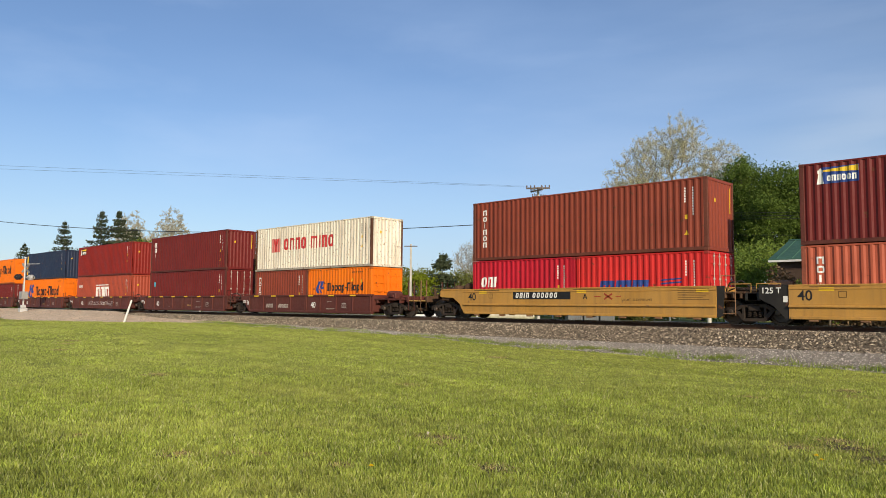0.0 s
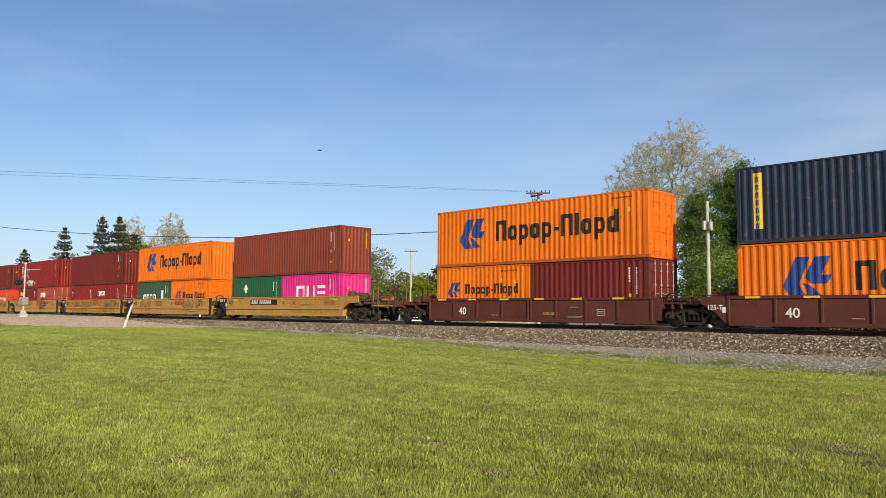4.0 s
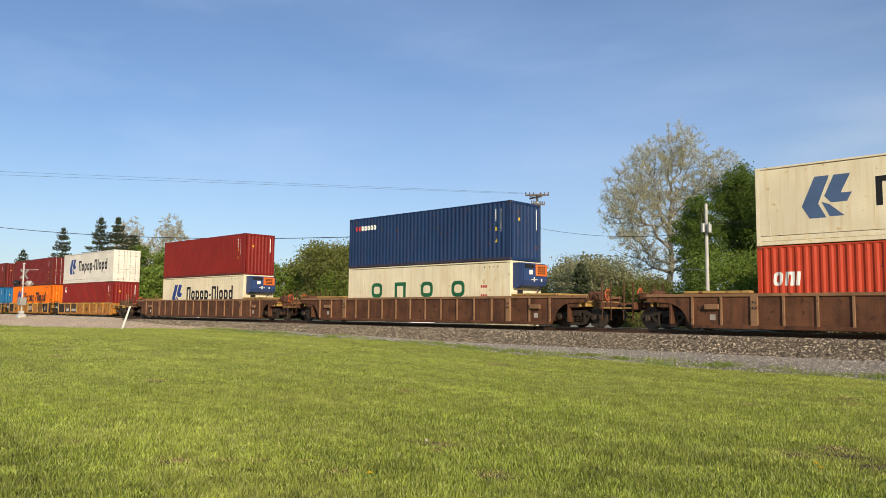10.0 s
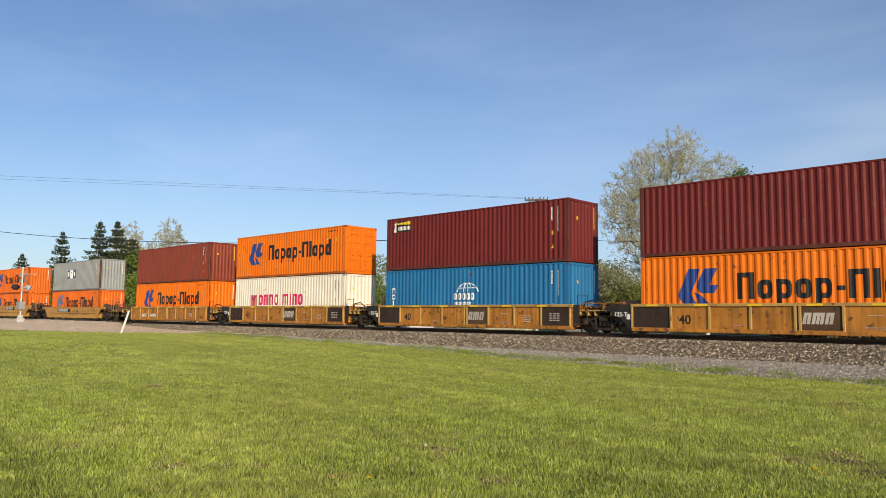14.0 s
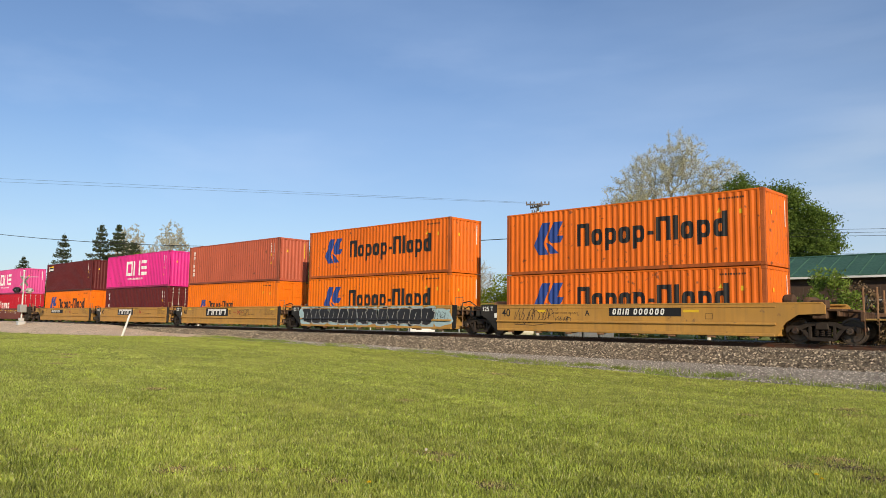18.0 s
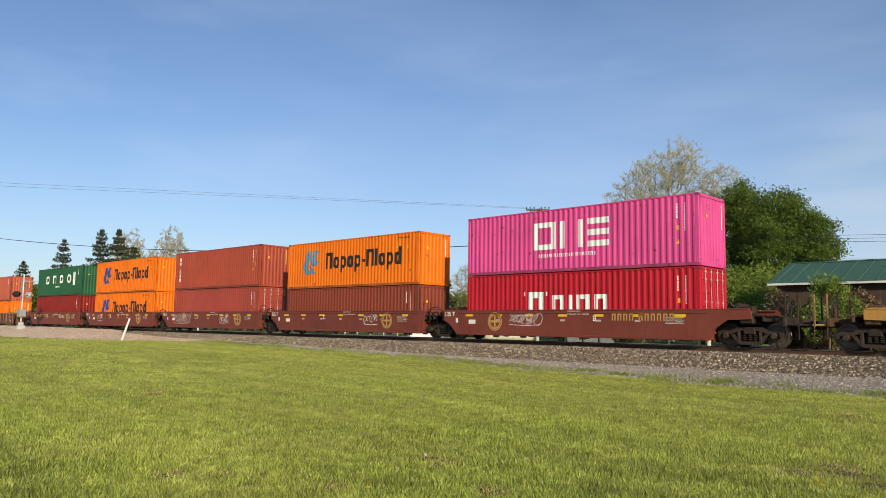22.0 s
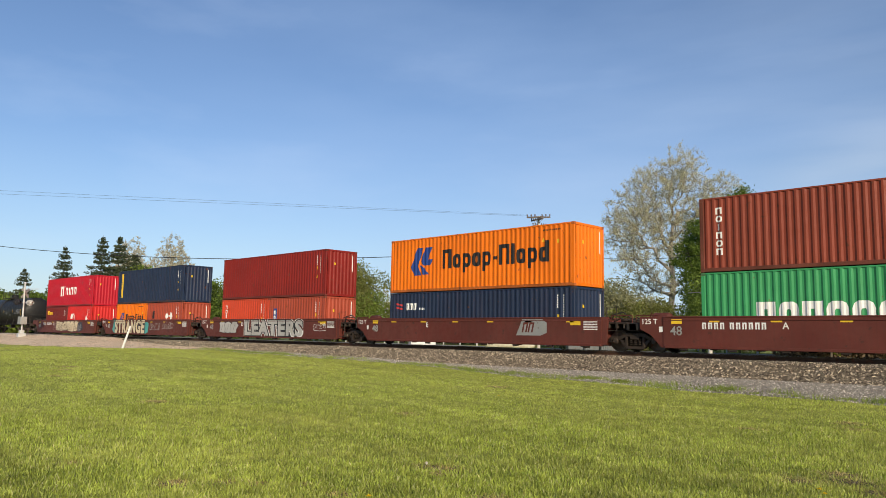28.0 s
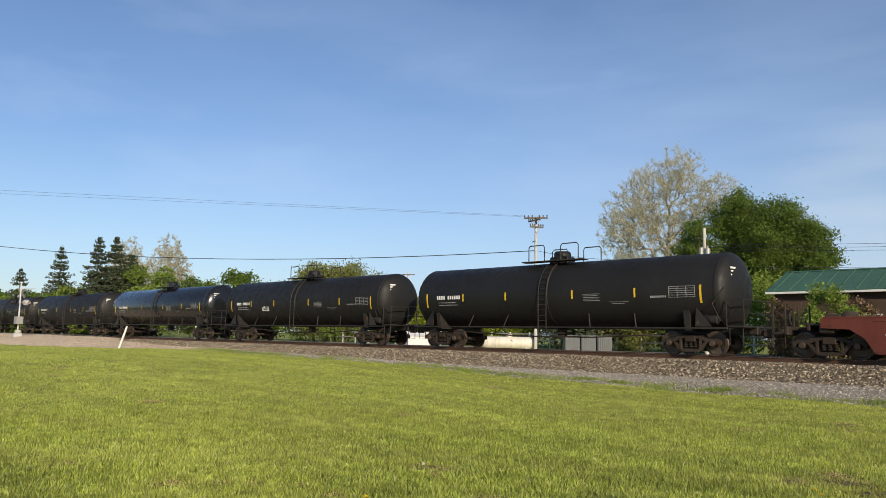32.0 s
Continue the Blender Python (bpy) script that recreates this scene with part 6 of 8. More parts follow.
                part("end_sign", m["end_sign"], YELLOW, box, "", turn)
    ink = BLACK if reefer or paint in ("cream_rusty", "cream", "white", "off_white") else WHITE
    if "hapag" in style or reefer:
        part("id_line", m["id_line"], BLACK if "orange" in paint or ink == BLACK else WHITE, box, "", near)
    else:
        part("id_markings", m["id_markings"], ink, box, "", near)
        part("size_markings", m["size_markings"], ink, box, "", near)
    up = pose(-3 * PERIOD, 0, 1.45) if style.startswith("hapag") else pose(0, 0, 0.25 * (len(paint) % 3))
    part("warning_sign", m["warning_sign"], YELLOW, box, "", near @ up)
    if paint not in ("bright_red", "green", "cosco_blue"):
        part("data_plate", m["data_plate"], YELLOW, box, "", near @ pose(0, 0, 0.72 if style.startswith("hapag") else 0.2 * (len(paint) % 3)))
    decorate(box, near, style, high, length)
    return box

# ---- rail cars ----
GRIME = material("truck_grime", (0.040, 0.029, 0.022), 0.7, 0.0, 0.35, 10, 0.3, rust=0.2, rust_colour=(0.055, 0.032, 0.022))
WHEEL_STEEL = material("wheel_steel", (0.105, 0.078, 0.060), 0.5, 0.5, 0.35, 12, 0.2, rust=0.4)
CARPAINT = {
    "yellow": material("car_yellow", (0.53, 0.275, 0.055), 0.6, 0.0, 0.18, 5, 0.08, rust=0.14, streak=0.42, rust_colour=(0.20, 0.11, 0.05), dust=0.30, dust_colour=(0.36, 0.24, 0.11)),
    "yellow_rusty": material("car_yellow_rusty", (0.50, 0.205, 0.032), 0.65, 0.0, 0.30, 9, 0.1, rust=0.55, streak=0.85, rust_colour=(0.10, 0.045, 0.022)),
    "red_brown": material("car_red_brown", (0.108, 0.027, 0.021), 0.65, 0.0, 0.2, 5, 0.08, rust=0.25, streak=0.35, rust_colour=(0.07, 0.025, 0.016), dust=0.05),
    "rust_brown": material("car_rust_brown", (0.138, 0.056, 0.027), 0.7, 0.0, 0.45, 12, 0.15, rust=0.55, streak=0.9, rust_colour=(0.045, 0.022, 0.014), dust=0.25, dust_colour=(0.165, 0.080, 0.046)),
    "oxide": material("car_oxide", (0.190, 0.042, 0.027), 0.62, 0.0, 0.15, 5, 0.06, rust=0.15, streak=0.3, rust_colour=(0.09, 0.03, 0.02), dust=0.05),
    "oxide_dark": material("car_oxide_dark", (0.122, 0.027, 0.019), 0.62, 0.0, 0.2, 5, 0.06, rust=0.25, streak=0.35, rust_colour=(0.06, 0.022, 0.015), dust=0.05),
}
CAR_WORDS = {"yellow": "yellow", "yellow_rusty": "rusty yellow", "red_brown": "maroon-brown", "rust_brown": "rust-brown", "oxide": "oxide-brown", "oxide_dark": "dark oxide-brown"}
CAR_BLACK = material("car_black", (0.015, 0.014, 0.014), 0.6, 0.0, 0.3, 6, 0.1, rust=0.2, dust=0.1)
CAR_DARK = material("car_dark_brown", (0.040, 0.026, 0.020), 0.7, 0.0, 0.35, 8, 0.1, rust=0.3, streak=0.3, rust_colour=(0.09, 0.045, 0.025))
CAR_STAIN = material("car_stained_panel", (0.105, 0.058, 0.030), 0.7, 0.0, 0.4, 8, 0.1, rust=0.5, streak=0.6, rust_colour=(0.05, 0.026, 0.016))
SPRAY_GREY = material("worn_white", (0.50, 0.44, 0.38), 0.7, spread=0.3, bump=0)
BRASS = material("dull_gold_marking", (0.50, 0.30, 0.09), 0.6, spread=0.15, bump=0)
TAN = material("walkway_tan", (0.46, 0.28, 0.08), 0.7, 0.1, 0.25, 8, 0.2, rust=0.4)
END_RUST = material("end_rust", (0.105, 0.058, 0.032), 0.75, 0.0, 0.35, 8, 0.25, rust=0.5, rust_colour=(0.06, 0.030, 0.018))
RIBTAN = material("rib_rust", (0.29, 0.155, 0.075), 0.7, 0.1, 0.3, 8, 0.2, rust=0.4)
GALV = material("galvanised", (0.42, 0.41, 0.38), 0.5, 0.5, 0.15, 8, 0.1, rust=0.1)
R_WHEEL = 0.457
WHEELSETS = {1: [], -1: []}


def lettering(text, size, cache={}):
    """Raised paint letters in Blender's own font, along x and z, facing -y."""
    key = (text, size)
    if key not in cache:
        cu = bpy.data.curves.new("lettering", "FONT")
        cu.body, cu.size, cu.extrude, cu.offset = text, size, 0.0015, size * 0.012
        ob = bpy.data.objects.new("lettering", cu)
        scene.collection.objects.link(ob)
        bpy.context.view_layer.update()
        me = bpy.data.meshes.new_from_object(ob.evaluated_get(bpy.context.evaluated_depsgraph_get()))
        bpy.data.objects.remove(ob)
        me.transform(pose(0, 0, 0, 90))
        me.materials.clear()
        cache[key] = me
    return cache[key]


def bogie_meshes():
    if "bogie" in shared():
        return shared()["bogie"]
    m = {}
    s = Solid()
    out = [(-1.20, 0.36), (-1.12, 0.30), (-0.72, 0.30), (-0.50, 0.22), (-0.32, 0.14), (0.32, 0.14), (0.50, 0.22), (0.72, 0.30), (1.12, 0.30), (1.20, 0.36),
           (1.20, 0.56), (1.08, 0.64), (0.72, 0.64), (0.45, 0.76), (-0.45, 0.76), (-0.72, 0.64), (-1.08, 0.64), (-1.20, 0.56)]
    # cast frame: top chord, bottom chord, pedestals, columns
    s.prism([(-1.2, 0.40), (-1.2, 0.58), (-1.06, 0.64), (-0.70, 0.64), (-0.42, 0.77), (0.42, 0.77), (0.70, 0.64), (1.06, 0.64), (1.2, 0.58), (1.2, 0.40), (1.1, 0.40), (1.06, 0.50), (0.66, 0.50), (0.38, 0.64), (-0.38, 0.64), (-0.66, 0.50), (-1.06, 0.50), (-1.1, 0.40)], "y", -0.10, 0.10)
    s.prism([(-0.72, 0.50), (-0.44, 0.16), (-0.36, 0.12), (0.36, 0.12), (0.44, 0.16), (0.72, 0.50), (0.56, 0.50), (0.34, 0.24), (-0.34, 0.24), (-0.56, 0.50)], "y", -0.09, 0.09)
    for a in (-0.40, 0.40):
        s.cbox(a - 0.05, a + 0.05, -0.1, 0.1, 0.2, 0.68)
    m["side_frame"] = s.mesh("side_frame")
    m["spring"] = Solid().path([(0.075 * math.cos(k * 0.8976), 0.075 * math.sin(k * 0.8976), 0.26 + 0.28 * k / 28) for k in range(29)], 0.022, 5).mesh("spring")
    m["bolster"] = Solid().cbox(-0.22, 0.22, -1.12, 1.12, 0.50, 0.74, 0.03).rod((0, 0, 0.70), (0, 0, 0.86), 0.20, 14).mesh("bogie")
    w = Solid()
    for sgn in (-1, 1):
        y = sgn * 0.72
        w.lathe([(0.0, y - 0.06 * sgn), (0.13, y - 0.09 * sgn), (0.15, y - 0.03 * sgn), (0.33, y + 0.015 * sgn), (0.385, y - 0.055 * sgn), (R_WHEEL, y - 0.06 * sgn), (R_WHEEL - 0.004, y + 0.06 * sgn),
                 (0.385, y + 0.065 * sgn), (0.36, y + 0.035 * sgn), (0.15, y + 0.02 * sgn), (0.13, y + 0.09 * sgn), (0.0, y + 0.09 * sgn)], 28)
        w.lathe([(R_WHEEL, y - 0.045 * sgn), (R_WHEEL + 0.025, y - 0.065 * sgn), (R_WHEEL + 0.02, y - 0.085 * sgn), (0.40, y - 0.08 * sgn)], 28)
        for k in range(3):
            a = k * 2.094
            w.rod((0.25 * math.cos(a), y + 0.06 * sgn, 0.25 * math.sin(a)), (0.25 * math.cos(a), y + 0.05 * sgn + 0.01, 0.25 * math.sin(a)), 0.03, 8)
    w.rod((0, -1.0, 0), (0, 1.0, 0), 0.085, 12)
    m["wheelset"] = w.mesh("wheelset", smooth=True)
    cap = Solid().lathe([(0.0, -0.09), (0.10, -0.09), (0.12, -0.05), (0.12, 0.06)], 14)
    for k in range(3):
        a = k * 2.094
        cap.rod((0.06 * math.cos(a), -0.09, 0.06 * math.sin(a)), (0.06 * math.cos(a), -0.12, 0.06 * math.sin(a)), 0.022, 6)
    m["bearing_cap"] = cap.mesh("bearing_cap")
    shared()["bogie"] = m
    return m


def bogie(car, x):
    """A two-axle truck: bolster, two cast side frames with springs, two wheelsets, bearing caps."""
    m = bogie_meshes()
    b = part("bogie", m["bolster"], GRIME, car, "grimy black two-axle truck", pose(x, 0, 0))
    for sy in (-1, 1):
        part("side_frame", m["side_frame"], GRIME, b, "", pose(0, sy * 1.0, 0))
        for a in (-0.2, 0.0, 0.2):
            part("spring", m["spring"], GRIME, b, "", pose(a, sy * 1.0, 0))
        for sx in (-1, 1):
            part("bearing_cap", m["bearing_cap"], WHEEL_STEEL, b, "", pose(sx * 0.89, sy * 1.07, R_WHEEL, 0, 0, 0 if sy < 0 else 180))
    for sx in (-1, 1):
        w = part("wheelset", m["wheelset"], WHEEL_STEEL, b, "", pose(sx * 0.89, 0, R_WHEEL))
        WHEELSETS[sx].append(w)
    return b


def write_on(car, text, size, x, z, mat, y=-1.452, label=""):
    return part("lettering", lettering(text, size), mat, car, label, pose(x, y, z))


def each_plate(name, car, polys, mat, y=-1.452):
    for p in polys:
        plates(name, car, [p], mat, y)


def plates(name, car, polys, mat, y=-1.452, label=""):
    """Flat paint on a flat side at y."""
    return part(name, painted(polys, True, 0.004).mesh(name, flip_check=False), mat, car, label, pose(0, y, 0))


def ladder(car, x, y, z0, z1, mat, wide=0.42):
    s = Solid()
    for a in (x - wide / 2, x + wide / 2):
        s.path([(a, y, z0), (a, y, z1)], 0.017, 6)
    n = max(2, int((z1 - z0) / 0.32))
    for k in range(n):
        z = z0 + 0.06 + k * (z1 - z0 - 0.1) / (n - 1)
        s.rod((x - wide / 2, y, z), (x + wide / 2, y, z), 0.014, 6)
    return part("ladder", s, mat, car)


def coupler(car, x, sx, mat):
    s = Solid().cbox(min(x - sx * 1.0, x - sx * 0.3), max(x - sx * 1.0, x - sx * 0.3), -0.09, 0.09, 0.78, 0.98, 0.02)
    s.cbox(min(x - sx * 0.3, x + sx * 0.04), max(x - sx * 0.3, x + sx * 0.04), -0.16, 0.16, 0.70, 1.04, 0.05)
    return part("coupler", s, mat, car, "rusty knuckle coupler")


def car_end(car, sx, spec, paint, end, well):
    """What lies beyond the well: the bulkhead, deck, draft sill, rails, ladder, and the coupler or the joint."""
    half, top = spec["coupler_half"] if end == "coupler" else spec["half"], spec["top"]
    truck = spec["truck"] if end == "coupler" else spec["half"]
    x0, x1 = well, half
    def span(a, b):
        return (min(sx * a, sx * b), max(sx * a, sx * b))
    body = CARPAINT[paint]
    gear = END_RUST if paint.startswith("yellow") else GRIME if paint.startswith("oxide") else body
    part("bulkhead", Solid().cbox(*span(x0 - 0.06, x0 + 0.04), -1.38, 1.38, 0.25, top - 0.02), body, car)
    deck_end = truck + 0.75 if end == "coupler" else half - 0.35
    sill = Solid().cbox(*span(x0, x1 - (0.75 if end == "coupler" else 0.05)), -0.32, 0.32, 0.78, 1.10, 0.03)
    part("draft_sill", sill, gear if end == "coupler" else CAR_BLACK, car)
    d = Solid().cbox(*span(x0, deck_end), -1.30, 1.30, top - 0.30, top - 0.22, 0.02)
    for k in range(3):
        a = x0 + 0.25 + k * (deck_end - x0 - 0.4) / 2
        d.cbox(*span(a - 0.05, a + 0.05), -1.30, 1.30, top - 0.48, top - 0.28, 0.02)
    part("end_deck", d, TAN if spec["ribs"] and paint != "red_brown" else gear, car)
    part("body_bolster", Solid().cbox(*span(truck - 0.25, truck + 0.25), -1.35, 1.35, 0.88, top - 0.26, 0.04), CAR_BLACK if end != "coupler" else gear, car)
    # machinery on the deck: brake cylinder, reservoir, hoses
    if end == "coupler":
        part("brake_reservoir", Solid().lathe([(0.0, -0.5), (0.16, -0.46), (0.2, -0.36), (0.2, 0.36), (0.16, 0.46), (0.0, 0.5)], 14), gear, car, "", pose(sx * (x0 + 0.95), -0.55, top + 0.02))
        part("valve_box", Solid().cbox(-0.25, 0.25, -0.2, 0.2, 0, 0.32, 0.04).cbox(-0.12, 0.12, -0.26, 0.26, 0.05, 0.22, 0.03), gear, car, "", pose(sx * (x0 + 1.35), -0.9, top - 0.22))
        if paint == "yellow":
            part("brake_cylinder", Solid().lathe([(0.0, -0.22), (0.17, -0.20), (0.22, -0.12), (0.22, 0.14), (0.12, 0.22), (0.0, 0.24)], 14, "x"), gear, car, "rusty brake cylinder", pose(sx * (x0 + 0.25), -0.75, top + 0.10))
            part("pipe_bracket", Solid().cbox(-0.05, 0.05, -0.9, 0.9, 0, 0.24, 0.02).rod((0, -0.8, 0.24), (0, 0.8, 0.24), 0.03), gear, car, "", pose(sx * (x0 + 0.62), 0, top - 0.22))
        part("end_sill", Solid().cbox(*span(x1 - 0.85, x1 - 0.70), -1.36, 1.36, 0.80, 1.12, 0.03), gear, car)
        for y in (-1.30, 1.30):
            part("stirrup", Solid().path([(sx * (x1 - 0.72), y, 0.85), (sx * (x1 - 0.72), y, 0.36), (sx * (x1 - 0.30), y, 0.36), (sx * (x1 - 0.30), y, 0.85)], 0.02), gear, car)
            part("grab_post", Solid().cbox(sx * (x1 - 0.32) - 0.03, sx * (x1 - 0.32) + 0.03, y - 0.02, y + 0.02, 0.8, 1.95).cbox(sx * (x1 - 0.74) - 0.03, sx * (x1 - 0.74) + 0.03, y - 0.02, y + 0.02, 0.8, 1.95), RIBTAN if paint.startswith("yellow") else gear, car)
        part("crossover_step", Solid().cbox(*span(x1 - 0.7, x1 - 0.25), -1.32, 1.32, 0.84, 0.90, 0.01), GRIME if paint.startswith("oxide") else TAN, car)
        part("hand_brake", Solid().lathe([(0.22, -0.02), (0.26, 0.0), (0.22, 0.02), (0.19, 0.0), (0.22, -0.02)], 18, "x").rod((0, -0.2, 0), (0, 0.2, 0), 0.015).rod((0, 0, -0.2), (0, 0, 0.2), 0.015),
             material("brake_red", (0.50, 0.11, 0.035), 0.65, rust=0.3) if paint == "rust_brown" else CAR_BLACK, car, "round hand brake wheel", pose(sx * (x1 - 0.78), -0.75, 1.45))
        part("brake_stand", Solid().cbox(-0.03, 0.03, -0.06, 0.06, 0, 0.6), gear, car, "", pose(sx * (x1 - 0.84), -0.75, 0.9))
        part("air_hose", Solid().path([(sx * (x1 - 0.3), -0.3, 0.85), (sx * (x1 - 0.12), -0.3, 0.55), (sx * (x1 + 0.02), -0.15, 0.45)], 0.028), CAR_BLACK, car)
        coupler(car, sx * x1, sx, GRIME)
    else:
        part("joint_casting", Solid().cbox(*span(x1 - 0.5, x1 + 0.0), -0.28, 0.28, 0.80, 1.12, 0.08), GRIME, car)
        if sx < 0:
            part("end_plate", Solid().prism([(-x0, top), (-x0 - 1.05, top), (-x0 - 1.05, 0.95), (-x0 - 0.55, 0.70), (-x0 - 0.10, 0.22), (-x0, 0.22)], "y", -1.42, -1.36), CAR_BLACK if paint.startswith("yellow") else body, car, "black end plate with white lettering" if paint == "yellow" else "")
            part("end_plate", Solid().prism([(-x0, top), (-x0 - 1.05, top), (-x0 - 1.05, 0.95), (-x0 - 0.55, 0.70), (-x0 - 0.10, 0.22), (-x0, 0.22)], "y", 1.36, 1.42), CAR_BLACK if paint.startswith("yellow") else body, car)
            write_on(car, "125-T" if spec["ribs"] else "125 T", 0.26 if spec["ribs"] else 0.30, -x0 - (0.80 if spec["ribs"] else 0.98), 0.72 if spec["ribs"] else top - 0.30, WHITE, -1.424)
            plates("data_panel", car, [rect(-x0 - 0.2, -x0 - 0.04, top - 0.62, top - 0.40)], WHITE, -1.42)
        else:
            ladder(car, x0 + 0.45, -1.38, 0.34, top + 0.42, GRIME if paint != "yellow" else RIBTAN, 0.5)
            part("end_gusset", Solid().prism([(x0, top), (x0 + 0.30, top), (x0 + 0.22, 0.3), (x0, 0.24)], "y", -1.42, -1.34), CAR_BLACK if paint.startswith("yellow") else body, car)
            part("end_gusset", Solid().prism([(x0, top), (x0 + 0.30, top), (x0 + 0.22, 0.3), (x0, 0.24)], "y", 1.34, 1.42), CAR_BLACK if paint.startswith("yellow") else body, car)
        part("hose_run", Solid().path([(sx * (x0 + 0.1), -0.6, top - 0.18), (sx * (x0 + 0.5), -0.7, top - 0.05), (sx * (x1 - 0.3), -0.5, top - 0.25), (sx * x1, -0.4, top - 0.4)], 0.03)
             .path([(sx * (x0 + 0.1), 0.4, top - 0.15), (sx * (x0 + 0.6), 0.5, top + 0.02), (sx * x1, 0.3, top - 0.3)], 0.03), CAR_BLACK, car)
        rusty = RIBTAN if paint.startswith("yellow") else CARPAINT["red_brown"]
        if sx < 0:
            part("air_reservoir", Solid().lathe([(0.0, -0.42), (0.12, -0.40), (0.17, -0.30), (0.17, 0.30), (0.12, 0.40), (0.0, 0.42)], 12, "x"), rusty, car, "rusty round air reservoir", pose(-x0 - 0.55, -0.45, top + 0.02))
            part("brake_lever", Solid().cbox(-0.04, 0.04, -0.5, 0.1, 0, 0.05).rod((0, -0.45, 0), (0.25, -0.55, 0.34), 0.022).cbox(-0.12, 0.2, -0.3, 0.0, 0.02, 0.14, 0.03), rusty, car, "", pose(-x0 - 1.05, -0.3, top - 0.16))
        else:
            part("slack_hose", Solid().path([(x0 + 0.15, -0.9, top - 0.2), (x0 + 0.35, -1.0, top + 0.12), (x0 + 0.75, -0.9, top + 0.20), (x0 + 1.0, -0.7, top - 0.05), (x1 + 0.3, -0.6, top - 0.25)], 0.034), CAR_BLACK, car, "slack black air hose")
        part("platform_rail", Solid().path([(sx * (x0 + 0.35), -1.2, top - 0.25), (sx * (x0 + 0.35), -1.2, top + 0.06), (sx * (x1 - 0.15), -1.2, top + 0.06), (sx * (x1 - 0.15), -1.2, top - 0.3)], 0.022), body, car)
        part("brake_gear", Solid().cbox(-0.3, 0.3, -0.5, 0.5, top - 0.22, top - 0.05, 0.04).rod((0.1, -0.9, top - 0.12), (0.1, 0.9, top - 0.12), 0.05), GRIME, car, "", pose(sx * (x0 + 0.65), 0, 0))
    return truck


SPECS = {
    # half: middle to joint; coupler_half: middle to coupler; well: half the well; truck: end truck
    "smooth40": dict(half=7.85, coupler_half=10.03, well=6.48, truck=7.9, top=1.45, low=0.25, ribs=0),
    "low40": dict(half=7.85, coupler_half=10.03, well=6.48, truck=7.9, top=1.24, low=0.22, ribs=0),
    "ribbed40": dict(half=7.97, coupler_half=10.05, well=6.45, truck=8.0, top=1.22, low=0.14, ribs=9),
    "long": dict(half=11.9, coupler_half=11.92, well=8.6, truck=9.75, top=1.40, low=0.12, ribs=15),
    "smooth48": dict(half=9.08, coupler_half=11.2, well=7.6, truck=9.1, top=1.45, low=0.22, ribs=0),
}


def rib_places(spec):
    """Where the side posts of a ribbed car stand: evenly on the long cars, after a wider first bay on the others."""
    w, n = spec["well"], spec["ribs"]
    if n > 9:
        return [-w + 0.06 + (2 * w - 0.12) * k / n for k in range(n + 1)]
    return [-w + 0.06] + [-4.68 + 1.567 * k for k in range(8)] + [0.18]


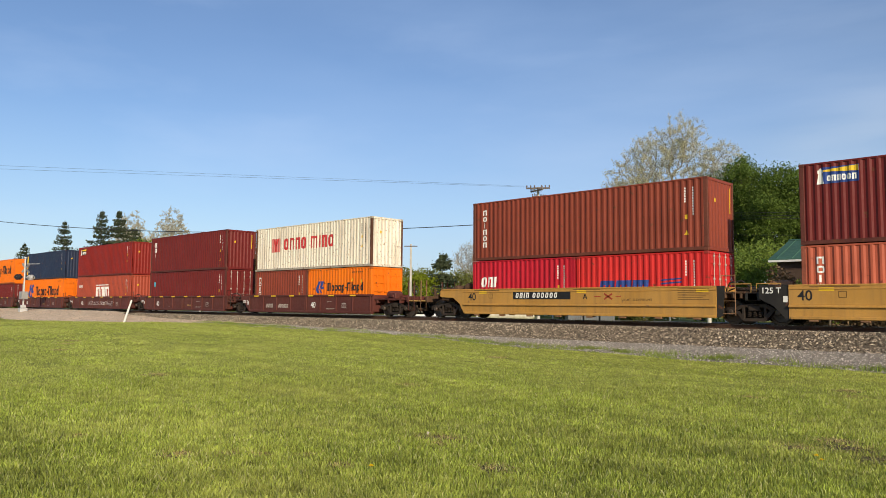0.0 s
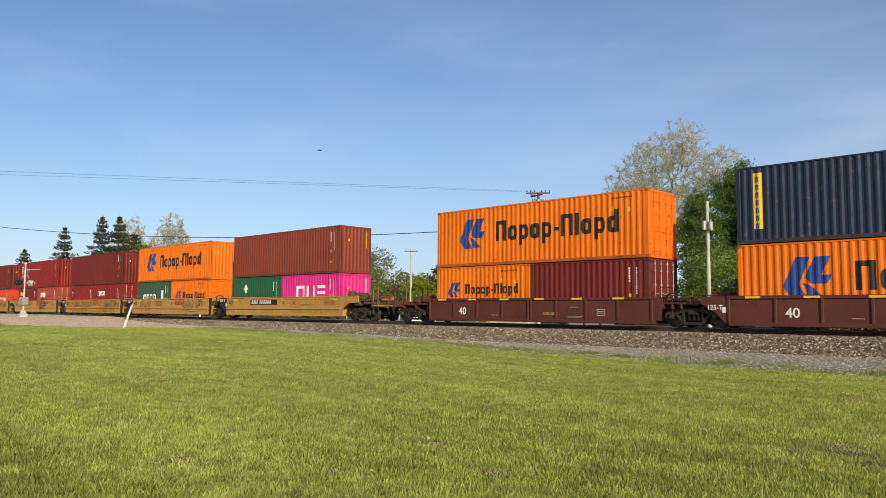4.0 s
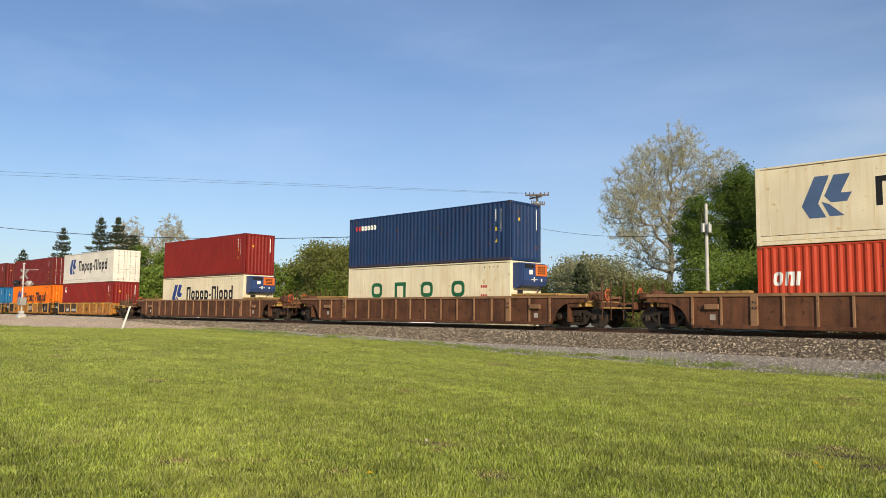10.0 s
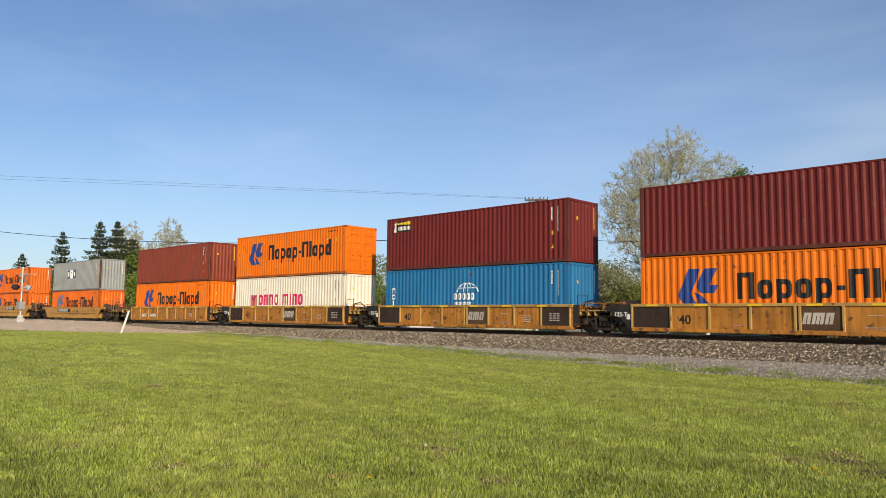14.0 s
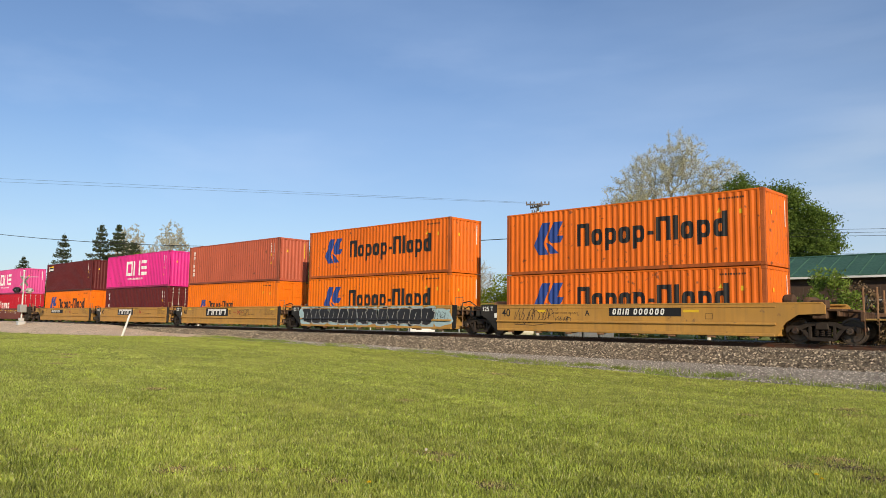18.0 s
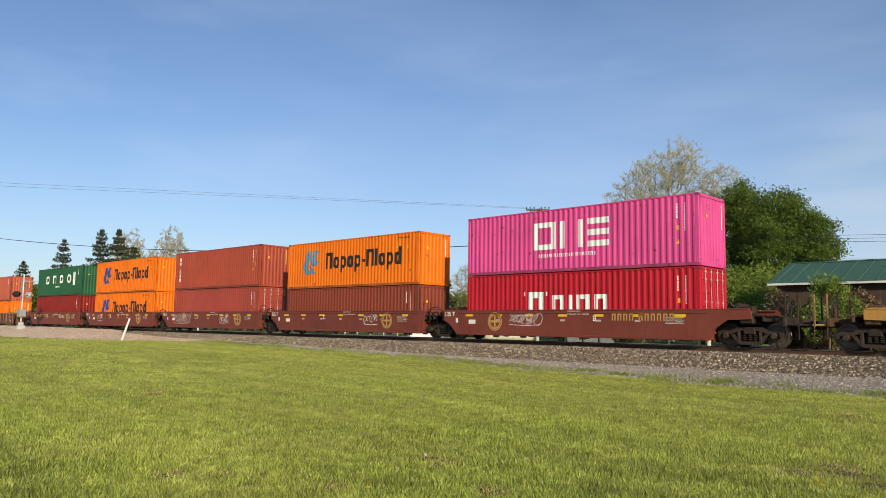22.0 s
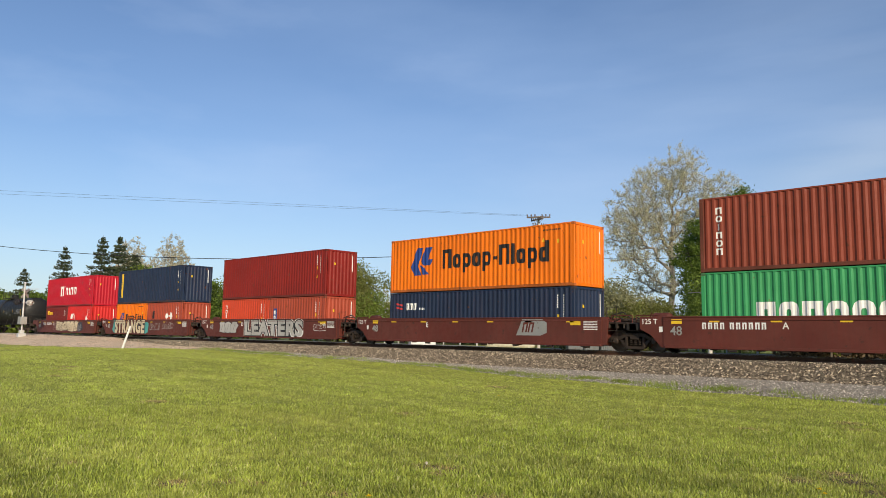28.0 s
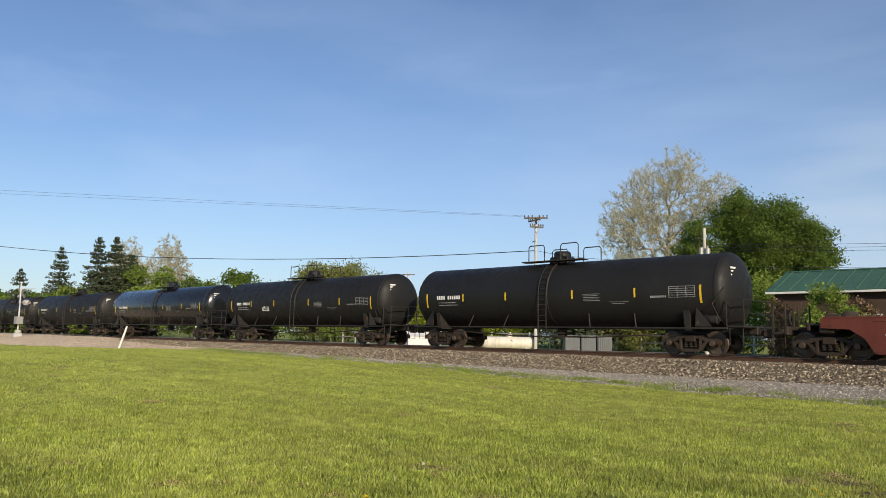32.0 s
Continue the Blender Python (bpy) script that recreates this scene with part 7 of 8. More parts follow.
def well_car(kind, paint, front, rear, marks=(), truck_front=False):
    """A well car for stacked containers: deep side girders, floor beams, end decks and trucks."""
    spec, body = SPECS[kind], CARPAINT[paint]
    w, top, low, ribs = spec["well"], spec["top"], spec["low"], spec["ribs"]
    how = "ribbed" if ribs else "smooth-sided"
    car = empty("well_car", f"{CAR_WORDS[paint]} {how} steel well car carrying stacked containers", "rail car", "well cars of the train")
    ex = {1: 0.0, -1: 0.0}
    for sx, end in ((1, front), (-1, rear)):
        if end == "coupler" and not ribs:
            ex[sx] = 1.65
    for sy in (-1, 1):
        def face(a, b):
            return (min(sy * a, sy * b), max(sy * a, sy * b))
        xa, xb = -w, w
        out = [(xa, low), (xb, low)]
        if ex[1]:
            out += [(xb + 0.3, 0.72), (xb + 0.75, 1.02), (xb + ex[1], 1.06), (xb + ex[1], top - 0.1), (xb + ex[1] - 0.1, top)]
        elif kind == "long":
            out += [(xb + 0.12 + 0.95 * (1 - math.cos(a)), low + (top - 0.32 - low) * math.sin(a)) for a in [i * 0.2618 for i in range(1, 7)]] + [(xb + 1.9, top - 0.28), (xb + 1.9, top)]
        else:
            out += [(xb, top)]
        if ex[-1]:
            out += [(xa - ex[-1] + 0.1, top), (xa - ex[-1], top - 0.1), (xa - ex[-1], 1.06), (xa - 0.75, 1.02), (xa - 0.3, 0.72)]
        elif kind == "long":
            arch = [(xa - 0.12 - 0.95 * (1 - math.cos(a)), low + (top - 0.32 - low) * math.sin(a)) for a in [i * 0.2618 for i in range(1, 7)]] + [(xa - 1.9, top - 0.28), (xa - 1.9, top)]
            out += arch[::-1]
        else:
            out += [(xa, top)]
        part("side_panel", Solid().prism(out, "y", *face(1.36, 1.41 if ribs else 1.45)), body, car)
        chord = 1.9 if kind == "long" else 0.0
        part("top_chord", Solid().cbox(-w - max(ex[-1] - 0.1, chord), w + max(ex[1] - 0.1, chord), *face(1.27, 1.47), top - (0.10 if ribs else 0.05), top + (0.02 if ribs else 0.004), 0.012), body if not ribs or paint == "red_brown" else RIBTAN if paint == "rust_brown" else TAN, car)
        part("bottom_chord", Solid().cbox(-w + 0.05, w - 0.05, *face(1.22, 1.47), low - 0.02, low + (0.13 if ribs else 0.09), 0.015), body, car)
        if ribs:
            for a in rib_places(spec):
                part("rib", shared().setdefault(("rib", kind), Solid().cbox(-0.045, 0.045, -0.04, 0.04, low + 0.10, top - 0.09, 0.01).mesh("rib")), body if paint == "red_brown" else RIBTAN if paint == "rust_brown" else TAN, car, "", pose(a, sy * 1.43, 0))
        else:
            if paint == "yellow":
                part("ledge", Solid().prism([(sy * 1.44, 0.64), (sy * 1.53, 0.655), (sy * 1.53, 0.69), (sy * 1.44, 0.74)], "x", -w, w), body, car)
            part("rub_rail", Solid().prism([(sy * 1.44, top - 0.17), (sy * 1.475, top - 0.165), (sy * 1.475, top - 0.145), (sy * 1.44, top - 0.13)], "x", -w, w), body, car)
            for k in range(8):
                a = -w + 0.8 + k * (2 * w - 1.6) / 7
                part("foot_pad", shared().setdefault("foot_pad", Solid().cbox(-0.16, 0.16, -0.06, 0.06, -0.10, 0.02, 0.02).mesh("foot_pad")), RIBTAN if paint == "yellow" else GRIME, car, "", pose(a, sy * 1.38, low))
    for k in range(6):
        a = -w + 0.6 + k * (2 * w - 1.2) / 5
        part("floor_beam", shared().setdefault(("beam", kind), Solid().cbox(-0.15, 0.15, -1.3, 1.3, low, 0.235, 0.02).mesh("floor_beam")), body, car, "", pose(a, 0, 0))
    for sx, end in ((1, front), (-1, rear)):
        truck = car_end(car, sx, spec, paint, end, w + (0.9 if kind == "long" else 0.0))
        if end == "coupler" or sx < 0:
            bogie(car, sx * truck)
    if kind == "long":
        for sx in (1, -1):
            part("end_platform", Solid().cbox(min(sx * 6.3, sx * 8.9), max(sx * 6.3, sx * 8.9), -1.4, 1.4, top + 0.03, top + 0.13, 0.02), TAN, car, "yellow-edged steel end platform")
            part("corner_post_plate", Solid().cbox(sx * 6.15 - 0.13, sx * 6.15 + 0.13, -1.485, -1.40, low + 0.1, top - 0.02, 0.012), RIBTAN, car, "broad post with black figures")
            write_on(car, "20", 0.17, sx * 6.15 - 0.10, 1.02, BLACK, -1.489)
            write_on(car, "40", 0.17, sx * 6.15 - 0.10, 0.82, BLACK, -1.489)
            part("tool_box", Solid().cbox(sx * 7.75 - 0.28, sx * 7.75 + 0.28, -1.54, -1.40, 0.82, 1.02, 0.02), RIBTAN, car)
            plates("placard", car, [rect(sx * 7.75 - 0.10, sx * 7.75 + 0.12, 0.42, 0.64)], SPRAY_GREY, -1.416)
    for mk in marks:
        mk(car, spec)
    return car


material("stencil_brown", (0.16, 0.09, 0.03), 0.7, bump=0)


def yellow_marks(letter, number=False, logo=False, ahead=False):
    def put(car, spec):
        w, d = spec["well"], spec["top"] - 1.45
        if spec["top"] > 1.3:
            write_on(car, "40", 0.50, -w + 0.30, 0.90, BLACK)
        else:
            write_on(car, "40", 0.50, -w - 1.0, 0.78, BLACK)
        if number:
            a = 3.0 if ahead else 0.0
            plates("number_panel", car, [rect(a - 3.35, a - 0.12, 0.94 + d, 1.30 + d)], BLACK)
            part("number_bars", painted(word("OClC OOOOOO", a - 3.2, 1.00 + d, 0.25, 0.24, 0.15, 0.30), True, 0.008).mesh("number_bars", flip_check=False), WHITE, car, "", pose(0, -1.452, 0))
        if logo:
            plates("logo_panel", car, [rect(-2.75, 0.35, 0.80, 1.36)], BLACK)
            part("logo_bars", painted(word("CWC", -2.52, 0.87, 0.42, 0.34, 0.2, 0.12, 2.6), True, 0.008).mesh("logo_bars", flip_check=False), WHITE, car, "", pose(0, -1.452, 0))
        write_on(car, letter, 0.34, -1.55 if ahead else 0.52, 0.95 + d, BLACK)
        write_on(car, "LD LMT 125200 PER UNIT", 0.125, -3.3 if ahead else 2.42, (1.02 if ahead else 0.88) + d, MATS["stencil_brown"])
        if ahead:
            each_plate("reflector", car, [rect(-4.1, -3.62, 1.10, 1.20), rect(2.95, 3.60, 1.10, 1.20)], YELLOW)
            plates("data_frame", car, [rect(3.85, 3.87, 0.84, 1.06), rect(4.13, 4.15, 0.84, 1.06), rect(3.87, 4.13, 1.04, 1.06), rect(3.87, 4.13, 0.84, 0.86)], MATS["stencil_brown"])
            return
        plates("warning_cross", car, stroke([(1.58, 0.94 + d), (1.98, 1.18 + d)], 0.07) + stroke([(1.58, 1.18 + d), (1.98, 0.94 + d)], 0.07) + [rect(1.1, 1.42, 1.04 + d, 1.075 + d), rect(2.14, 2.40, 1.04 + d, 1.075 + d)], SPRAY["red"])
        plates("stencil_lines", car, [rect(4.92, 6.2 - 0.13 * (k % 3), 1.34 + d - k * 0.07, 1.362 + d - k * 0.07) for k in range(7)] + [rect(-w + 0.7, -w + 2.3, 1.355 + d, 1.385 + d), rect(0.0, 1.4, 1.355 + d, 1.385 + d)] + [rect(-4.85, -4.83, 1.0 + d, 1.2 + d), rect(-4.61, -4.59, 1.0 + d, 1.2 + d), rect(-4.85, -4.59, 1.19 + d, 1.21 + d), rect(-4.85, -4.59, 0.99 + d, 1.01 + d)], MATS["stencil_brown"])
        each_plate("reflector", car, [rect(a, a + 0.5, 1.22 + d, 1.34 + d) for a in (-w + 1.0, 0.2, w - 0.8)], YELLOW)
    return put


def rib_marks(letter="", front=False, plain=False):
    def put(car, spec):
        w, bays, old = spec["well"], rib_places(spec), car["label"].startswith("rusty")
        pale = WHITE if not old else BLACK
        if not plain:
            write_on(car, "40", 0.50, 0.62 if front else -4.35, 0.45, pale, -1.42)
        dark = [0] if front else [0, 4, 7]
        if old and not plain:
            for k in dark + ([1, 2] if front else []):
                plates("dark_panel", car, [rect(bays[k] + 0.05, bays[k + 1] - 0.05, 0.29, spec["top"] - 0.11)], CAR_DARK if k in (0, 7) else CAR_STAIN, -1.414)
        if front:
            plates("number_bars", car, word("OClC", -4.36, 0.40, 0.27, 0.24, 0.2, 0.22) + word("OOOOOO", -2.92, 0.42, 0.24, 0.24, 0.2, 0.12), WHITE if old else SPRAY_GREY, -1.42)
        elif old:
            plates("logo_bars", car, word("CWC", bays[4] + 0.22, 0.5, 0.40, 0.28, 0.2, 0.12), SPRAY_GREY, -1.42)
            plates("data_grid", car, [rect(bays[7] + 0.45 + 0.20 * (k % 3), bays[7] + 0.60 + 0.20 * (k % 3), 0.50 + 0.10 * (k // 3), 0.545 + 0.10 * (k // 3)) for k in range(12)], SPRAY_GREY, -1.42)
        else:
            plates("number_bars", car, word("CCCC CCCC", 0.86, 0.45, 0.12, 0.2), BRASS, -1.42)
        a = bays[6]
        plates("data_frame", car, [rect(a + 0.55, a + 0.95, 0.70, 0.73), rect(a + 0.55, a + 0.95, 0.44, 0.47), rect(a + 0.55, a + 0.58, 0.47, 0.70), rect(a + 0.92, a + 0.95, 0.47, 0.70), rect(a + 0.62, a + 0.88, 0.61, 0.64), rect(a + 0.62, a + 0.88, 0.54, 0.57)], SPRAY_GREY, -1.42)
        plates("data_lines", car, [rect(-2.2, -1.8, 0.42, 0.44), rect(2.2, 3.0, 0.40, 0.415), rect(2.2, 2.9, 0.36, 0.375), rect(2.3, 2.8, 0.80, 0.82)], SPRAY_GREY, -1.42)
        each_plate("reflector", car, [rect(-w + 0.7 + k * 2.05, -w + 1.25 + k * 2.05, spec["top"] - 0.085, spec["top"] - 0.005) for k in range(6)], YELLOW, -1.476)
    return put


def long_patches(car, spec):
    """Old dull-yellow paint showing in some bays, worn white logo bars."""
    bays = rib_places(spec)
    each_plate("paint_patch", car, [rect(bays[k] + 0.08, bays[k + 1] - 0.08, 0.36, spec["top"] - 0.20) for k in (6, 7, 9)], material("old_olive_paint", (0.21, 0.165, 0.060), 0.8, 0, 0.4, 12, 0.1, rust=0.6, streak=0.7, rust_colour=(0.08, 0.04, 0.02)), -1.414)
    plates("logo_bars", car, word("CWC", bays[10] + 0.2, 0.62, 0.36, 0.28, 0.2, 0.1), SPRAY_GREY, -1.42)


def brown_marks(letter, number=False, seal=True, ahead=False):
    def put(car, spec):
        w = spec["well"]
        each_plate("reflector", car, [rect(-w + 0.5 + k * 1.85, -w + 0.98 + k * 1.85, 1.14, 1.24) for k in range(7)], YELLOW)
        each_plate("faded_square", car, [rect(-w + 0.6 + k * 1.85, -w + 0.86 + k * 1.85, 0.93, 1.01) for k in range(1, 7)], SPRAY_GREY)
        write_on(car, "WELL LD LMT 125,200", 0.115, 0.05, 1.23, WHITE)
        write_on(car, letter, 0.34, 1.35 if ahead else -1.9, 0.95, WHITE)
        if number:
            plates("number_bars", car, word("CCCC CCCCCC", 2.3 if ahead else -w + 1.5, 0.98, 0.29 if ahead else 0.26, 0.2, 0, 0.3), BRASS)
        plates("data_lines", car, [rect(w - 1.75, w - 0.95 - 0.1 * (k % 2), 1.10 - k * 0.06, 1.122 - k * 0.06) for k in range(5)] + [rect(0.05, 0.75, 1.36, 1.40)], SPRAY_GREY)
        plates("panel_frame", car, [rect(-w + 0.7, -w + 1.15, 0.78, 0.98)], WHITE)
        if seal:
            cx, cz = -4.1 if ahead else w - 2.6, 0.90
            band = ring(cx - 0.44, cx + 0.44, cz - 0.44, cz + 0.44, 0.05, 24, 1.0) + ring(cx - 0.36, cx + 0.36, cz - 0.36, cz + 0.36, 0.07, 24, 1.0)
            arms = [rect(cx - 0.27, cx - 0.05, cz - 0.05, cz + 0.05), rect(cx + 0.05, cx + 0.27, cz - 0.05, cz + 0.05), rect(cx - 0.05, cx + 0.05, cz - 0.27, cz + 0.27)]
            plates("round_seal", car, band + arms, BRASS, label="dull gold round seal")
    return put


def big_marks(letter, number=False, grey_logo=False):
    def put(car, spec):
        w = spec["well"]
        each_plate("reflector", car, [rect(-w + 1.9 + k * 2.3, -w + 2.3 + k * 2.3, 1.22, 1.30) for k in range(6)], YELLOW)
        each_plate("yellow_square", car, [rect(-w + 0.35, -w + 0.8, 1.16, 1.34), rect(w - 1.6, w - 1.05, 1.1, 1.28)], YELLOW)
        write_on(car, "48", 0.50, -w + 0.3, 0.72, GALV)
        write_on(car, letter, 0.34, -3.0, 0.98, WHITE)
        if number:
            plates("number_bars", car, word("CCCC CCCCCC", -w + 1.62, 0.96, 0.25, 0.24, 0, 0.30), WHITE)
        plates("data_lines", car, [rect(w - 0.9, w - 0.2, 1.25 - k * 0.07, 1.28 - k * 0.07) for k in range(6)], WHITE)
        if grey_logo:
            plates("logo_panel", car, [[(3.0, 0.62), (4.4, 0.62), (4.75, 0.75), (4.75, 1.2), (4.5, 1.36), (3.35, 1.36)]], GALV, label="grey slanted logo panel")
            part("logo_bars", painted(word("CC", 3.32, 0.76, 0.46, 0.20, 0.25, 0.10), True, 0.008).mesh("logo_bars", flip_check=False), MATS["car_oxide_dark"], car, "", pose(0, -1.452, 0))
    return put


# ---- tank cars ----
TANK_BLACK = material("tank_black", (0.013, 0.0128, 0.013), 0.55, 0.0, 0.25, 3, 0.05, dust=0.06, dust_colour=(0.08, 0.07, 0.06))
TANK_GLOSS = material("tank_gloss", (0.012, 0.013, 0.016), 0.22, 0.0, 0.15, 3, 0.02)


def tank_car(gloss=False, scrawl=False):
    body = TANK_GLOSS if gloss else TANK_BLACK
    car = empty("tank_car", ("glossy black" if gloss else "dull black") + " cylindrical tank car with a top walkway", "rail car", "tank cars of the train")
    zc, r, hx = 2.52, 1.53, 7.95
    prof = [(0.0, -hx - 0.62)] + [(r * math.sin(a), -hx - 0.62 * math.cos(a)) for a in [i * math.pi / 16 for i in range(1, 9)]] \
        + [(r * math.sin(a), hx + 0.62 * math.cos(a)) for a in [i * math.pi / 16 for i in range(8, 0, -1)]] + [(0.0, hx + 0.62)]
    part("tank_shell", Solid().lathe(prof, 56, "x"), body, car, "", pose(0, 0, zc), True)
    for x in (-hx, hx):
        part("head_band", Solid().lathe([(r - 0.01, -0.05), (r + 0.012, -0.04), (r + 0.012, 0.04), (r - 0.01, 0.05)], 56, "x"), body, car, "", pose(x, 0, zc))
    part("jacket_band", Solid().lathe([(r, -0.22), (r + 0.02, -0.2), (r + 0.02, 0.2), (r, 0.22)], 56, "x"), body, car, "", pose(0, 0, zc))
    part("dome", Solid().lathe([(0.0, 0.62), (0.34, 0.60), (0.40, 0.50), (0.40, 0.0)], 20, "z").cbox(-0.5, 0.5, -0.35, 0.35, 0.0, 0.34, 0.05), body, car, "black manway housing", pose(0, 0, zc + r - 0.06))
    part("walkway", Solid().cbox(-1.7, 1.7, -0.95, -0.45, 0, 0.05).cbox(-1.7, 1.7, 0.45, 0.95, 0, 0.05), CAR_BLACK, car, "", pose(0, 0, zc + r + 0.02))
    for y in (-0.95, 0.95):
        for a, b in ((-1.25, -0.35), (0.55, 1.5)):
            part("handrail", Solid().path([(a, y, 0), (a, y, 0.66), (a + 0.08, y, 0.76), (b - 0.08, y, 0.76), (b, y, 0.66), (b, y, 0)], 0.025), CAR_BLACK, car, "", pose(0, 0, zc + r + 0.03))
    # ladder that follows the shell
    for sy in (-1, 1):
        s = Solid()
        arc = [(sy * (r + 0.09) * math.cos(a), zc + (r + 0.09) * math.sin(a)) for a in [0.0, 0.25, 0.5, 0.75, 1.0, 1.2]]
        pts = [(sy * 1.60, 0.55), (sy * 1.62, 1.6)] + arc
        for x in (-0.22, 0.22):
            s.path([(x, y, z) for y, z in pts], 0.024)
        for k in range(14):
            z = 0.6 + k * 0.24
            y = 1.61 if z < zc else math.sqrt(max(0.01, (r + 0.09) ** 2 - (z - zc) ** 2))
            s.rod((-0.22, sy * y, z), (0.22, sy * y, z), 0.016)
        part("ladder", s, CAR_BLACK, car)
    part("bottom_outlet", Solid().rod((0, 0, 0.62), (0, 0, 1.1), 0.22, 12).cbox(-0.3, 0.3, -0.3, 0.3, 0.75, 0.85), GRIME, car)
    for sx in (-1, 1):
        def span(a, b):
            return (min(sx * a, sx * b), max(sx * a, sx * b))
        part("stub_sill", Solid().cbox(*span(5.3, 9.1), -0.33, 0.33, 0.80, 1.12, 0.03), CAR_BLACK, car)
        part("saddle", Solid().prism([(-1.25, 0.92), (1.25, 0.92), (1.40, 1.75), (1.05, 1.42), (0.55, 1.12), (0.0, 1.03), (-0.55, 1.12), (-1.05, 1.42), (-1.40, 1.75)], "x", sx * 6.75 - 0.12, sx * 6.75 + 0.12), CAR_BLACK, car)
        part("end_platform", Solid().cbox(*span(8.35, 9.05), -1.42, 1.42, 1.06, 1.14, 0.02), CAR_BLACK, car)
        part("end_rail", Solid().path([(sx * 9.0, -1.38, 1.1), (sx * 9.0, -1.38, 2.1), (sx * 9.0, 1.38, 2.1), (sx * 9.0, 1.38, 1.1)], 0.024).rod((sx * 9.0, -1.38, 1.6), (sx * 9.0, 1.38, 1.6), 0.018)
             .path([(sx * 8.35, -1.38, 1.1), (sx * 8.35, -1.38, 2.1), (sx * 9.0, -1.38, 2.1)], 0.024), CAR_BLACK, car)
        for y in (-1.36, 1.36):
            part("stirrup", Solid().path([(sx * 8.45, y, 1.1), (sx * 8.45, y, 0.40), (sx * 8.95, y, 0.40), (sx * 8.95, y, 1.1)], 0.02), CAR_BLACK, car)
        part("side_sill", Solid().cbox(*span(0.0, 8.4), -1.46, -1.38, 1.00, 1.07).cbox(*span(0.0, 8.4), 1.38, 1.46, 1.00, 1.07), CAR_BLACK, car)
        for a in (2.4, 4.6):
            part("sill_hanger", Solid().rod((sx * a, -1.42, 1.03), (sx * (a - 0.18), -1.24, 1.62), 0.03, 6), CAR_BLACK, car)
        part("safety_rail", Solid().path([(sx * 8.2, -1.56, 1.30), (sx * 7.9, -1.60, 1.95), (sx * 8.3, -1.40, 2.6)], 0.02), CAR_BLACK, car)
        part("brace", Solid().prism([(sx * 7.1, 1.1), (sx * 7.75, 1.1), (sx * 7.15, 1.85)], "y", -1.36, -1.32), CAR_BLACK, car)
        coupler(car, sx * 9.5, sx, GRIME)
        bogie(car, sx * 6.75)
    part("brake_cylinder", Solid().lathe([(0, -0.4), (0.17, -0.36), (0.17, 0.36), (0, 0.4)], 14, "x"), CAR_BLACK, car, "", pose(7.55, -1.15, 1.36))
    part("pipe_run", Solid().path([(-6, -0.5, 0.82), (-2, -0.6, 0.62), (2, -0.6, 0.62), (6, -0.5, 0.82)], 0.035), GRIME, car)

    def shell_marks(name, rects, mat, lift=0.012):
        """Paint that lies on the curved shell: x0, x1, z0, z1."""
        s = Solid()
        for x0, x1, z0, z1 in rects:
            n = max(1, int((z1 - z0) / 0.15))
            for k in range(n):
                za, zb = z0 + (z1 - z0) * k / n, z0 + (z1 - z0) * (k + 1) / n
                ya, yb = [-math.sqrt((r + lift) ** 2 - (z - zc) ** 2) for z in (za, zb)]
                s.add([(x0, ya, za), (x1, ya, za), (x1, yb, zb), (x0, yb, zb)], [(0, 1, 2, 3)])
        part(name, s.mesh(name, flip_check=False), mat, car)
    shell_marks("reflector", [(a - 0.04, a + 0.04, 2.28, 2.66) for a in (-6.6 + 1.7, -2.2, 1.55, 4.6)], YELLOW)
    shell_marks("hazard_stripe", [(7.37, 7.46, 2.0, 2.70), (-7.46, -7.37, 2.0, 2.70)], YELLOW)
    shell_marks("number_bars", [(-6.7 + 0.15 * k, -6.60 + 0.15 * k, 2.40, 2.58) for k in (0, 1, 2, 3, 5, 6, 7, 8, 9, 10)], WHITE)
    shell_marks("data_lines", [(-6.6, -5.4, 2.22, 2.25), (-6.6, -5.3, 2.1, 2.13)] + [(2.1, 2.95 - 0.1 * (k % 2), 2.45 - k * 0.07, 2.467 - k * 0.07) for k in range(5)] + [(3.4, 4.3, 2.1, 2.115), (3.5, 4.1, 2.03, 2.045)] + [(6.1, 7.2, 2.66 - k * 0.085, 2.675 - k * 0.085) for k in range(6)] + [(6.1 + 0.36 * k, 6.12 + 0.36 * k, 2.23, 2.675) for k in range(4)] + [(5.3 + 0.09 * k, 5.36 + 0.09 * k, 2.24, 2.32) for k in range(8)], material("grey_stencil", (0.35, 0.35, 0.35), 0.6, bump=0))
    part("end_lettering", Solid().cbox(hx + 0.42, hx + 0.45, -0.95, -0.45, 3.2, 3.27).cbox(hx + 0.42, hx + 0.45, -0.95, -0.55, 3.06, 3.12).cbox(hx + 0.40, hx + 0.46, -0.95, -0.40, 3.32, 3.40), WHITE, car)
    if scrawl:
        shell_marks("graffiti", [(-3.6 + 0.14 * k, -3.54 + 0.14 * k, 2.0 + 0.05 * (k % 2), 2.25 + 0.03 * (k % 3)) for k in range(6)] + [(-3.6, -2.8, 2.0, 2.05)], WHITE)
    return car


